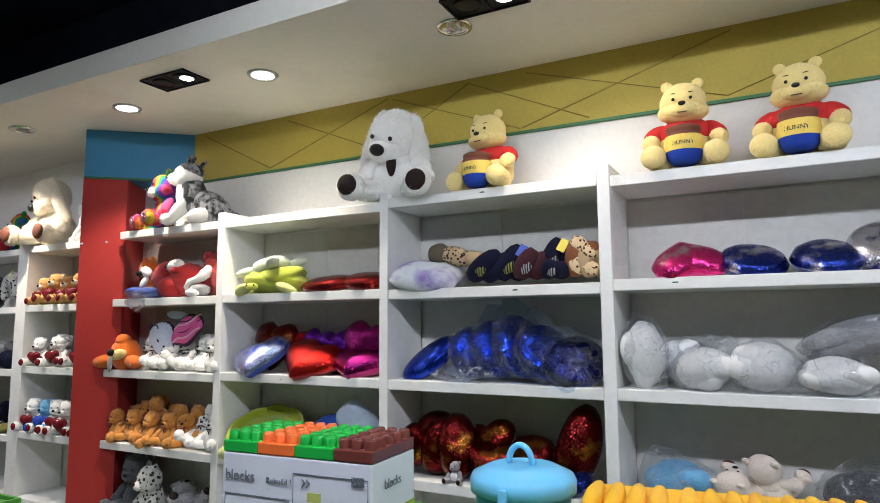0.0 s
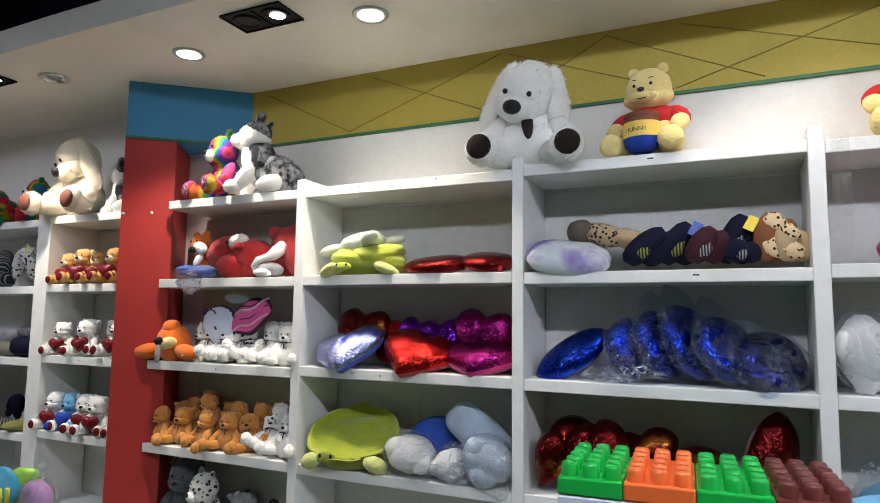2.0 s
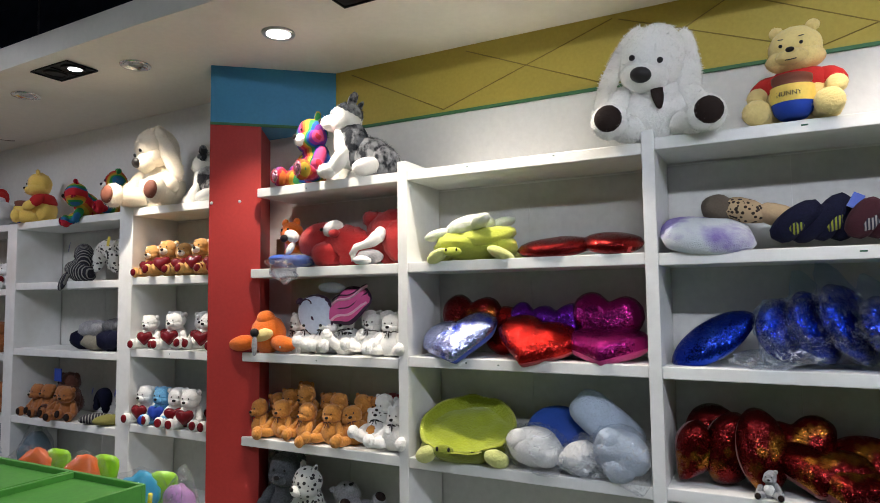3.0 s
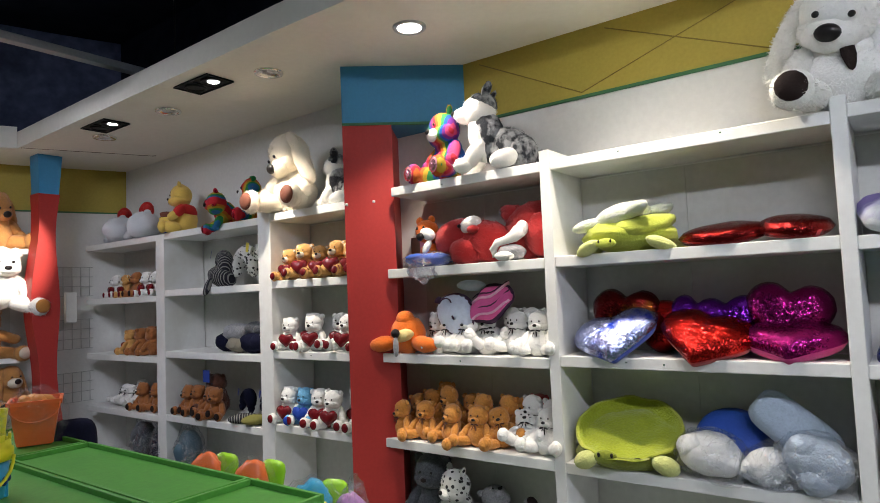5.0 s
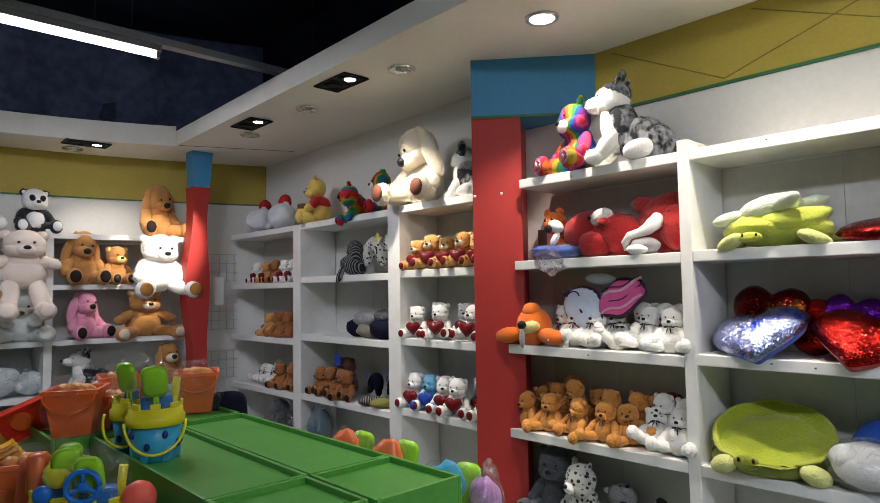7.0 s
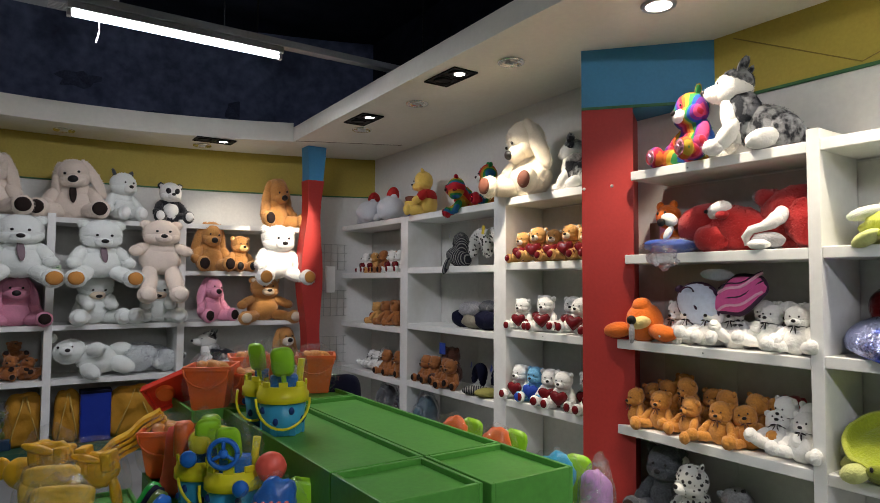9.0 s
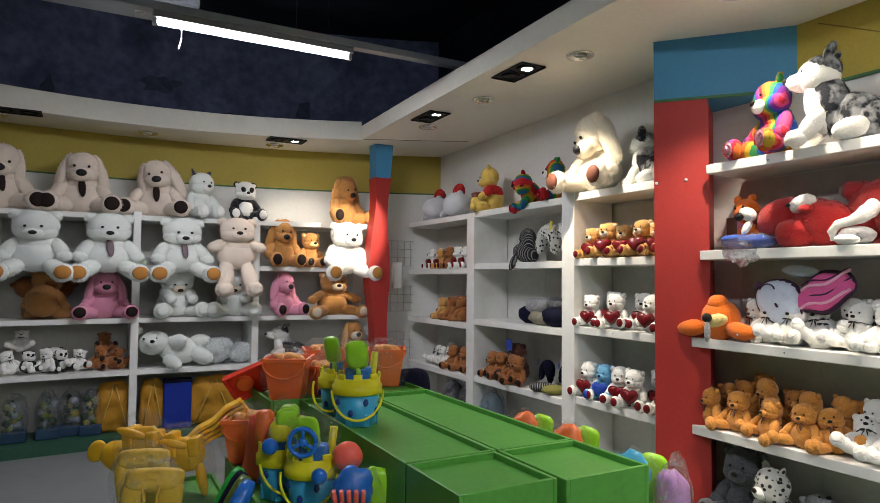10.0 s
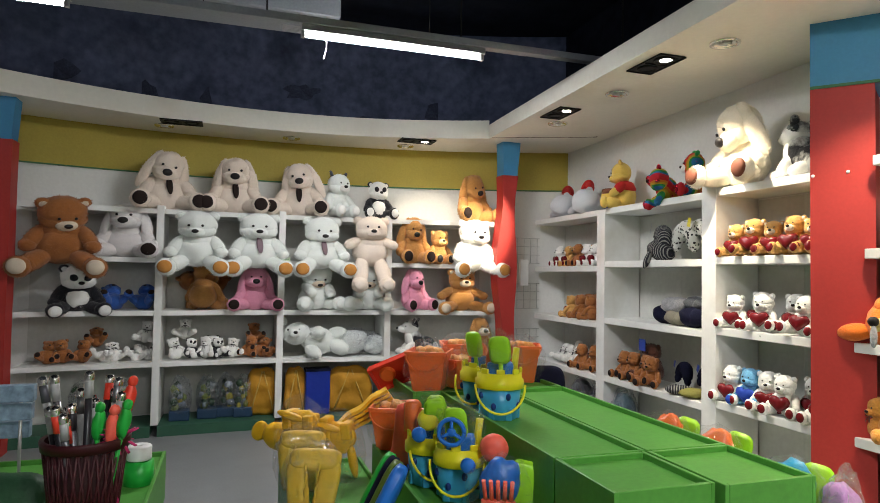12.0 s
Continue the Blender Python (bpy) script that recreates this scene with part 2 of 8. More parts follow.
bm = bmesh.new()
box(bm, (-9.6, -4.6, -0.12), (3.4, 3.5, 0.0))
setting("floor", bm, FLOOR, "grey vinyl shop floor", "floor")

bm = bmesh.new()
box(bm, (-8.6, NY, 0), (3.2, NY + 0.15, 4.0))
setting("wall_north", bm, WALL, "white painted wall behind the shelves", "wall")
ys = [-4.4 + 0.3 * k for k in range(25)] + [NY]
bm = bmesh.new()
prism(bm, [(wall_x(y), y) for y in ys] + [(wall_x(y) - 0.15, y) for y in ys[::-1]], 0, 2.85)
setting("wall_west", bm, WALL, "white curved wall behind the shelves", "wall")
# South and east walls are unseen, coloured grey to weaken bounced fill light.
bm = bmesh.new()
box(bm, (-9.4, -4.55, 0), (3.2, -4.4, 4.0))
setting("wall_south", bm, UNSEENWALL, "plain unseen wall, grey to cut bounced light", "wall")
bm = bmesh.new()
box(bm, (3.05, -4.4, 0), (3.2, NY, 4.0))
setting("wall_east", bm, UNSEENWALL, "plain unseen wall, grey to cut bounced light", "wall")
bm = bmesh.new()
box(bm, (-9.6, -4.6, 3.95), (3.4, 3.3, 4.1))
setting("ceiling", bm, BLACKC, "open dark ceiling slab", "ceiling")

# dark upper wall above the curved soffit
bm = bmesh.new()
prism(bm, [(wall_x(y) + 0.06, y) for y in ys] + [(wall_x(y) - 0.10, y) for y in ys[::-1]], 2.86, 3.95)
setting("wall_upper_west", bm, BLUEWALL, "dark blue upper wall with torn patches", "wall")
bm = bmesh.new()
box(bm, (-8.6, NY - 0.05, 2.95), (3.05, NY - 0.004, 3.95))
setting("wall_upper_north", bm, BLACKC, "dark upper wall above the dropped ceiling", "wall")

# dropped ceiling: a straight run along the north wall and a bowed run along the west wall
EDGE_Y, LIP, WEST_LIP = 2.02, 0.132, 0.172
bm = bmesh.new()
corner = (edge_x(EDGE_Y), EDGE_Y)
for xa, xb in ((-8.6, corner[0]), (corner[0], -3.9), (-3.9, 3.05)):
    prism(bm, [(xa, EDGE_Y), (xb, EDGE_Y), (xb, NY), (xa, NY)], soffit_z, lambda x, y: soffit_z(x) + LIP)
ye = [-4.4 + 0.2 * k for k in range(32)]
prism(bm, [(-9.3, -4.4)] + [(edge_x(y), y) for y in ye] + [(corner[0], EDGE_Y - 0.002), (-9.3, EDGE_Y - 0.002)], soffit_z, lambda x, y: soffit_z(x) + WEST_LIP)
setting("ceiling_soffit", bm, SOFFIT, "white dropped ceiling soffit with a bowed run", "ceiling")

# open joint across the soffit's corner
bm = bmesh.new()
prev = None
for k in range(9):
    p = Vector((-6.985 + 0.365 * k / 8, 2.03 + 0.87 * k / 8, 0)) + Vector((0.012, 0, 0)) * noise.noise(Vector((k * 0.8, 2, 0)))
    p.z = soffit_z(p.x) - 0.001
    if prev:
        rod(bm, prev, p, 0.0030, seg=5)
    prev = p
blob_at = prev
for k in range(6):
    q = blob_at + Vector((0.05 * noise.noise(Vector((k, 0, 1))), 0.06 * noise.noise(Vector((k, 5, 1))), -0.001))
    rod(bm, q, q + Vector((0.03, 0.02, 0)), 0.004, seg=5)
setting("trim_ceiling_joint", bm, mat("joint_dirt", (0.16, 0.13, 0.10), 0.9), "dark open joint across the dropped ceiling", "trim")

# yellow bands with diagonal scored lines
bm = bmesh.new()
box(bm, (-3.47, NY - 0.012, 2.43), (3.05, NY - 0.002, 2.80))
band = setting("trim_band_north", bm, YELLOW, "mustard yellow painted band with diagonal scored lines", "trim")
bm = bmesh.new()
prism(bm, [(wall_x(y) + 0.012, y) for y in ys] + [(wall_x(y) + 0.002, y) for y in ys[::-1]], 2.33, 2.80)
setting("trim_band_west", bm, YELLOW, "mustard yellow painted band on the curved wall", "trim")
bm = bmesh.new()
box(bm, (-3.47, NY - 0.016, 2.415), (3.05, NY - 0.003, 2.43))
setting("trim_line_north", bm, GREENLINE, "thin green line under the yellow band", "trim")
bm = bmesh.new()
prism(bm, [(wall_x(y) + 0.016, y) for y in ys] + [(wall_x(y) + 0.003, y) for y in ys[::-1]], 2.318, 2.33)
setting("trim_line_west", bm, GREENLINE, "thin dark green line under the yellow band", "trim")
bm = bmesh.new()
for x0, x1, up in ((-2.74, -1.82, 1), (-3.35, -2.74, -1), (-2.60, -1.87, -1), (-1.79, -0.99, -1), (-0.98, 0.05, 1), (-1.28, -0.62, -1), (-0.95, 0.02, -1), (0.02, 1.0, 1), (-1.87, -1.28, 1)):
    z0, z1 = (2.445, 2.755) if up > 0 else (2.745, 2.445)
    rod(bm, (x0, NY - 0.0125, z0), (x1, NY - 0.0125, z1), 0.0028, seg=6)
lines = setting("trim_scored_lines", bm, LINE, "thin diagonal lines scored in the yellow band", "trim")

# diagonal pier: blue head, red panel below
PA, PB = Vector((-4.0, 2.58)), Vector((-3.45, NY))
PE = PA.lerp(PB, 0.385)
bm = bmesh.new()
prism(bm, [tuple(PA), tuple(PB), (-4.0, NY)], 2.435, lambda x, y: soffit_z(x))
pier = setting("pier_head", bm, BLUE, "bright blue painted pier head under the ceiling", "pier")
bm = bmesh.new()
inner = (PB - PA).normalized()
nrm = Vector((inner.y, -inner.x))
prism(bm, [tuple(PA + nrm * 0.004), tuple(PE + nrm * 0.004), tuple(PE - nrm * 0.05), (-3.99, NY)], 0.0, 2.425)
setting("pier", bm, RED, "glossy red painted pier between the shelf bays", "pier")
bm = bmesh.new()
box(bm, (-4.004, 2.61, 0), (-3.992, NY, 2.42))
setting("pier_side", bm, SHELF, "white side panel of the pier", "pier")
bm = bmesh.new()
a, b = PA + nrm * 0.010, PB + nrm * 0.010
prism(bm, [tuple(a), tuple(b), tuple(b - nrm * 0.012), tuple(a - nrm * 0.012)], 2.425, 2.440)
setting("pier_line", bm, GREENLINE, "thin green line under the blue pier head", "trim")


def wavy_column(place, w, d, label, wave=1.0):
    """Flat column with wavy sides: red below, blue head."""
    col = thing("column", place, label, "column")
    col["kind"] = "structure"
    for nm, z0, z1, m in (("shaft", 0.0, 2.40, RED), ("head", 2.40, 2.725, BLUE)):
        bm = bmesh.new()
        n = 24 if nm == "shaft" else 4
        rows = []
        for k in range(n + 1):
            z = z0 + (z1 - z0) * k / n
            s = wave * 0.022 * math.sin(z * 5.2) if nm == "shaft" else 0.0
            c = wave * 0.018 * math.sin(z * 2.6 + 0.6)
            hw = w / 2 + s
            if nm == "head":
                hw = w / 2 - 0.012 + 0.02 * (k / n)
            rows.append([bm.verts.new(v) for v in ((-d / 2, c - hw, z), (d / 2, c - hw, z), (d / 2, c + hw, z), (-d / 2, c + hw, z))])
        bm.faces.new(rows[0][::-1])
        bm.faces.new(rows[-1])
        for r0, r1 in zip(rows, rows[1:]):
            for i in range(4):
                bm.faces.new([r0[i], r0[(i + 1) % 4], r1[(i + 1) % 4], r1[i]])
        part(nm, bm, m, col)
    return col


wavy_column((-7.18, 2.27, 0), 0.17, 0.16, "wavy red column with a blue head")
wavy_column((-7.12, -1.98, 0), 0.20, 0.16, "straight red column with a blue head", 0.1)


# ---- shelf bays ----
def shelf_unit(x0, x1, tops, posts, front=FY, lefts=None, label="white shelf bay"):
    """A bay against the north wall: boards at the heights of tops between x0 and x1, with the posts given as x ranges."""
    unit = thing("shelf_unit", ((x0 + x1) / 2, NY, 0), label, "shelf", "wall shelves")
    cx = (x0 + x1) / 2
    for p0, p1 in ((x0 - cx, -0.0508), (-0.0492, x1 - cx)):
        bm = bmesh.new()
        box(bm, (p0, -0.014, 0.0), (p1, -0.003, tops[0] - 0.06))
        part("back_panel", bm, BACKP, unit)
    for k, top in enumerate(tops):
        left = (lefts[k] if lefts else x0)
        bm = bmesh.new()
        box(bm, (left - cx, front - NY, top - 0.05), (x1 - cx, -0.016, top), 0, 0.004)
        part("shelf", bm, SHELF, unit)
    for p0, p1, top in posts:
        bm = bmesh.new()
        box(bm, (p0 - cx, front - NY - 0.004, 0.0), (p1 - cx, -0.018, top), 0, 0.004)
        part("post", bm, SHELF, unit)
    return unit


def edge_mark(x, z, w=0.005):
    """A dark chip or tack on a shelf's front edge."""
    t = thing("edge_chip", (x, FY - 0.001, z), "small dark chip on the white shelf edge", "chip", "shelf edge chips")
    bm = bmesh.new()
    box(bm, (-w, -0.0015, -0.003), (w, 0.0005, 0.003), 0, 0.0008)
    part("chip", bm, PLINTH, t)


for x, z in ((-2.44, 2.035), (-2.02, 2.040), (-3.33, 1.10), (-2.46, 1.12), (-2.30, 1.115), (-1.06, 2.045), (-2.80, 1.90), (-4.45, 1.10), (-3.40, 2.02), (-0.9, 1.57), (-0.2, 1.58)):
    edge_mark(x, z, 0.004 if x < -1.2 else 0.012)

Z3, Z2, Z1, Z0 = (2.056, 1.602, 1.140, 0.665, 0.19), (2.066, 1.592, 1.138, 0.665, 0.19), (2.052, 1.597, 1.140, 0.660, 0.19), (2.050, 1.594, 1.127, 0.661, 0.19)
ZL1, ZL2, ZL3 = (2.017, 1.574, 1.122, 0.655, 0.19), (2.006, 1.562, 1.092, 0.613, 0.19), (2.003, 1.524, 1.045, 0.595, 0.16)
shelf_unit(-0.452, 0.66, Z3, [(0.66, 0.716, 2.10)], label="white shelf bay holding bagged white plush and sequin cushions")
shelf_unit(-1.595, -0.508, Z2, [(-0.508, -0.452, 2.11)], label="white shelf bay holding blue bagged cushions")
shelf_unit(-2.771, -1.647, Z1, [(-1.647, -1.595, 2.10)], label="white shelf bay holding sequin hearts and cushions")
shelf_unit(-3.80, -2.825, Z0, [(-2.825, -2.771, 2.10)], lefts=[-3.755, -3.80, -3.88, -3.98, -3.98], label="white shelf bay beside the red pier, holding small plush")
shelf_unit(-4.81, -4.006, ZL1, [(-4.94, -4.81, 2.05)], label="white shelf bay holding rows of small bears")
shelf_unit(-6.10, -4.94, ZL2, [(-6.22, -6.10, 2.0)], label="white shelf bay with grey and brown plush")
shelf_unit(-7.40, -6.22, ZL3, [], label="white shelf bay in the corner beside a wire grid")


def west_unit(y0, y1, label):
    """A bay of the bowed west shelving between y0 and y1, with a post at y1."""
    unit = thing("shelf_unit", (0, 0, 0), label, "shelf", "wall shelves")
    n = 6
    yy = [y0 + (y1 - y0) * k / n for k in range(n + 1)]
    for top in (1.955, 1.53, 1.072, 0.63):
        bm = bmesh.new()
        prism(bm, [(wall_x(y) + 0.02, y) for y in yy[::-1]] + [(front_x(y), y) for y in yy], top - 0.042, top)
        part("shelf", bm, SHELF, unit)
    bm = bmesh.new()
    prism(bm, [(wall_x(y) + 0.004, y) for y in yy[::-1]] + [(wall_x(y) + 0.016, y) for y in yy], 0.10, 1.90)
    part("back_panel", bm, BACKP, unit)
    if y1 < 2.0:
        bm = bmesh.new()
        fx = front_x(y1 + 0.03)
        box(bm, (fx - 0.42, y1, 0.09), (fx + 0.006, y1 + 0.06, 1.985), 0, 0.003)
        part("post", bm, SHELF, unit)
    bm = bmesh.new()
    prism(bm, [(wall_x(y) + 0.02, y) for y in yy[::-1]] + [(front_x(y) + 0.05, y) for y in yy], 0.001, 0.09)
    part("plinth", bm, PLINTH, unit, "dark green plinth")
    return unit


west_unit(-1.90, -0.90, "white curved shelf bay with large brown and white plush")
west_unit(-0.84, 0.135, "white curved shelf bay with large white bears")
west_unit(0.195, 1.135, "white curved shelf bay with white and cream bears")
west_unit(1.195, 2.20, "white curved shelf bay with golden and brown plush")


# ---- ceiling fixtures ----
def downlight(x, y, lit):
    z = soffit_z(x)
    d = thing("downlight", (x, y, z), "round recessed ceiling downlight, lit" if lit else "round recessed chrome downlight, switched off", "ceiling light", "downlights")
    bm = bmesh.new()
    lathe(bm, [(0.060, -0.001), (0.062, -0.010), (0.080, -0.012), (0.084, -0.006), (0.084, -0.001)], 0, 28)
    part("rim", bm, CHROME if not lit else METAL, d)
    bm = bmesh.new()
    if lit:
        lathe(bm, [(0.0005, -0.012), (0.045, -0.012), (0.061, -0.009)], 0, 28)
        part("diffuser", bm, glow("downlight_glow", (1.0, 0.97, 0.90), 9.0), d)
    else:
        lathe(bm, [(0.0005, -0.0012), (0.03, -0.0016), (0.045, -0.0040), (0.061, -0.008)], 0, 28)
        part("reflector", bm, CHROME, d)
        bm = bmesh.new()
        for k in (-1, 1):
            rod(bm, (k * 0.018, -0.03, -0.007), (k * 0.018, 0.03, -0.007), 0.007)
        part("bulb", bm, METAL, d)
    return d


def gimbal(x, y, turn, lit):
    z = soffit_z(x)
    g = thing("recessed_spotlight", pose(x, y, z, 0, 0, turn), "black recessed twin spotlight with one lamp lit" if lit else "black recessed twin spotlight, switched off", "ceiling light", "recessed spotlights")
    bm = bmesh.new()
    box(bm, (-0.165, -0.085, -0.004), (0.165, 0.085, -0.001))
    part("backing", bm, BLACK, g)
    bm = bmesh.new()
    for lo, hi in (((-0.172, -0.092), (0.172, -0.085)), ((-0.172, 0.085), (0.172, 0.092)), ((-0.172, -0.085), (-0.165, 0.085)), ((0.165, -0.085), (0.172, 0.085)), ((-0.004, -0.085), (0.004, 0.085))):
        box(bm, (*lo, -0.012), (*hi, -0.001))
    part("frame", bm, BLACK, g)
    for k in (-1, 1):
        bm = bmesh.new()
        lathe(bm, [(0.052, -0.004), (0.062, -0.016), (0.066, -0.012), (0.066, -0.004)], 0, 24, pose(k * 0.083, 0, 0))
        head = part("spot_ring", bm, BLACK, g)
        bm = bmesh.new()
        lathe(bm, [(0.0005, -0.006), (0.022, -0.0065), (0.036, -0.007)], 0, 24, pose(k * 0.083, 0.012, 0))
        part("lens", bm, glow("spot_glow", (1.0, 0.95, 0.85), 14.0) if lit and k == 1 else BLACK, head)
    return g


for x, y, lit in ((-3.36, 2.43, 1), (-2.24, 2.44, 1), (-4.35, 2.35, 0), (-5.38, 2.33, 0), (-6.28, 2.34, 0), (-7.70, 0.24, 0), (-7.60, -0.88, 0), (-7.64, 1.36, 0), (-1.07, 2.44, 0)):
    downlight(x, y, lit)
for x, y, turn, lit in ((-4.77, 2.20, 0, 1), (-5.98, 2.20, 0, 1), (-2.72, 2.26, 0, 1), (-0.85, 2.29, 0, 1), (-7.36, 1.40, 90, 1), (-7.40, -0.72, 90, 0)):
    gimbal(x, y, turn, lit)


def tube_fixture(x, y, strength, across):
    f = thing("tube_light", pose(x, y, 2.98, 0, 0, -90 if across else 0), "lit white fluorescent tube on a batten", "tube light", "tube lights")
    bm = bmesh.new()
    rod(bm, (0, 0.02, -0.03), (0, 1.22, -0.03), 0.016, seg=12)
    part("tube", bm, glow("tube_glow_%d" % strength, (0.90, 0.93, 1.0), strength), f)
    bm = bmesh.new()
    box(bm, (-0.03, -0.01, -0.008), (0.03, 1.25, 0.035), 0, 0.004)
    part("batten", bm, METAL, f)
    for yy in (0.0, 1.23):
        bm = bmesh.new()
        box(bm, (-0.018, yy - 0.012, -0.05), (0.018, yy + 0.012, -0.006), 0, 0.003)
        part("socket", bm, METAL, f)
    return f


for tube_x, tube_y, _, strength, across in TUBES:
    tube_fixture(tube_x, tube_y, strength, across)


def rail(x, y0, y1, z):
    r = thing("ceiling_rail", (x, y0, z), "grey metal rail hung under the dark ceiling", "rail", "ceiling rails")
    bm = bmesh.new()
    box(bm, (-0.035, 0, 0.036), (0.035, y1 - y0, 0.085), 0, 0.004)
    part("channel", bm, GREYMETAL, r)
    for k in range(int((y1 - y0) / 1.3) + 1):
        bm = bmesh.new()
        rod(bm, (0, 0.3 + 1.3 * k, 0.085), (0, 0.3 + 1.3 * k, 3.95 - z), 0.006)
        part("hanger", bm, BLACK, r)
    return r


rail(-5.57, -4.3, 2.9, 2.98)
for tube_x, tube_y, _, _, across in TUBES:
    if across:
        r = thing("ceiling_rail", (tube_x, tube_y, 2.98), "short grey metal rail hung under the dark ceiling", "rail", "ceiling rails")
        bm = bmesh.new()
        box(bm, (-0.1, -0.035, 0.036), (1.34, 0.035, 0.085), 0, 0.004)
        part("channel", bm, GREYMETAL, r)
        for xx in (0.15, 1.1):
            bm = bmesh.new()
            rod(bm, (xx, 0, 0.085), (xx, 0, 0.97), 0.006)
            part("hanger", bm, BLACK, r)
# duct, beam and grille in the dark above the rail
d = thing("air_duct", (-6.35, -4.3, 3.32), "grey sheet-metal air duct under the ceiling", "duct")
bm = bmesh.new()
box(bm, (-0.22, 0, 0), (0.22, 4.75, 0.3), 0, 0.01)
part("duct_body", bm, GREYMETAL, d)
bm = bmesh.new()
for k in range(12):
    box(bm, (-0.16 + 0.027 * k, 4.35, -0.012), (-0.148 + 0.027 * k, 4.7, -0.001))
part("grille", bm, METAL, d)
d = thing("ceiling_conduit", (-6.0, -4.3, 3.18), "thin pale conduit under the ceiling", "conduit")
bm = bmesh.new()
rod(bm, (0, 0, 0), (0, 6.2, 0), 0.014)
part("pipe", bm, GREYMETAL, d)
bm = bmesh.new()
for k in range(4):
    rod(bm, (0, 0.6 + 1.6 * k, 0), (0, 0.6 + 1.6 * k, 0.77), 0.004)
part("hanger", bm, BLACK, d)
d = thing("hanging_cable", (-5.62, 0.28, 2.80), "short loose white cable end hanging from the rail", "cable")
bm = bmesh.new()
pts = [(0, 0, 0.26), (0.01, 0.0, 0.16), (-0.008, 0.004, 0.10), (-0.02, -0.004, 0.06), (-0.012, -0.012, 0.03)]
for p, q in zip(pts, pts[1:]):
    rod(bm, p, q, 0.004)
part("cable", bm, SHELF, d)
for y, w, h, z in ((-1.05, 0.30, 0.36, 3.02), (-0.55, 0.16, 0.42, 3.0), (0.35, 0.42, 0.20, 3.25), (0.95, 0.22, 0.18, 2.98), (-1.75, 0.5, 0.25, 3.15), (1.7, 0.3, 0.3, 3.1)):
    t = thing("torn_patch", (wall_x(y) + 0.066, y, z), "torn dark patch on the upper wall", "wall patch", "torn patches")
    bm = bmesh.new()
    n = 14
    vs = []
    for k in range(n):
        a = 2 * math.pi * k / n
        r = 0.7 + 0.45 * noise.noise(Vector((math.cos(a) * 2, math.sin(a) * 2, y * 7)))
        vs.append((r * math.cos(a) * w / 2, r * math.sin(a) * h / 2))
    lo = [bm.verts.new((0, a, b)) for a, b in vs]
    hi = [bm.verts.new((0.004, a * 0.97, b * 0.97)) for a, b in vs]
    bm.faces.new(hi)
    for k in range(n):
        bm.faces.new([lo[k], lo[(k + 1) % n], hi[(k + 1) % n], hi[k]])
    part("patch", bm, mat("torn_paper_back", (0.045, 0.052, 0.085), 0.8, var=0.4, scale=9, spec=0.1), t)

# ---- spot lamps in the fixtures ----
for place, target, watts, cone in (
        ((-3.36, 2.43, 2.745), (-3.34, 2.48, 1.0), 84, 98), ((-2.24, 2.44, 2.745), (-2.24, 2.46, 1.0), 80, 94),
        ((-4.70, 2.20, 2.74), (-4.42, 2.88, 1.12), 112, 64), ((-5.90, 2.20, 2.72), (-7.42, 1.93, 1.68), 300, 29),
        ((-2.64, 2.26, 2.75), (-2.55, 2.60, 1.6), 34, 80), ((-0.77, 2.29, 2.75), (-0.30, 2.74, 1.5), 32, 104),
        ((-7.30, 1.46, 2.69), (-7.45, 1.60, 1.45), 20, 100)):
    lamp("spot_lamp", "SPOT", place, target, watts, SPOT_WARM, cone=cone, radius=0.03)


# ---- green display boxes ----
def display_box(x0, x1, y0, y1, z, low=0.0, skirt=0.19):
    """A green tray-topped box: rim round a sunken top, a deep apron and a set-back base."""
    cx, cy = (x0 + x1) / 2, (y0 + y1) / 2
    b = thing("display_box", (cx, cy, low), "green painted display box with a rimmed top", "display box", "green display boxes")
    a, c, h = (x1 - x0) / 2, (y1 - y0) / 2, z - low
    bm = bmesh.new()
    box(bm, (-a + 0.02, -c + 0.02, 0), (a - 0.02, c - 0.02, h - skirt), 0, 0.003)
    part("base", bm, GREEN, b)
    bm = bmesh.new()
    box(bm, (-a + 0.014, -c + 0.014, h - skirt), (a - 0.014, c - 0.014, h - 0.018), 0, 0.002)
    part("top_panel", bm, GREEN, b)
    for lo, hi in (((-a, -c), (a, -c + 0.014)), ((-a, c - 0.014), (a, c)), ((-a, -c + 0.014), (-a + 0.014, c - 0.014)), ((a - 0.014, -c + 0.014), (a, c - 0.014))):
        bm = bmesh.new()
        box(bm, (*lo, h - skirt - 0.006), (*hi, h), 0, 0.0025)
        part("rim_board", bm, GREEN, b)
    return b


display_box(-4.30, -3.205, 0.68, 1.005, 0.885)
display_box(-4.30, -3.205, 1.012, 1.32, 0.885)
display_box(-3.197, -2.885, 0.68, 0.995, 0.885)
display_box(-3.197, -2.86, 1.005, 1.32, 0.885)
display_box(-5.00, -4.32, 0.55, 1.32, 0.885)
display_box(-4.32, -2.90, 0.363, 0.672, 0.66)
display_box(-4.55, -3.00, -0.03, 0.355, 0.54)
display_box(-4.30, -2.86, 1.33, 1.66, 0.66)
display_box(-1.25, 0.75, 1.02, 1.95, 0.80)
display_box(-4.35, -3.05, -1.35, -0.50, 0.68)

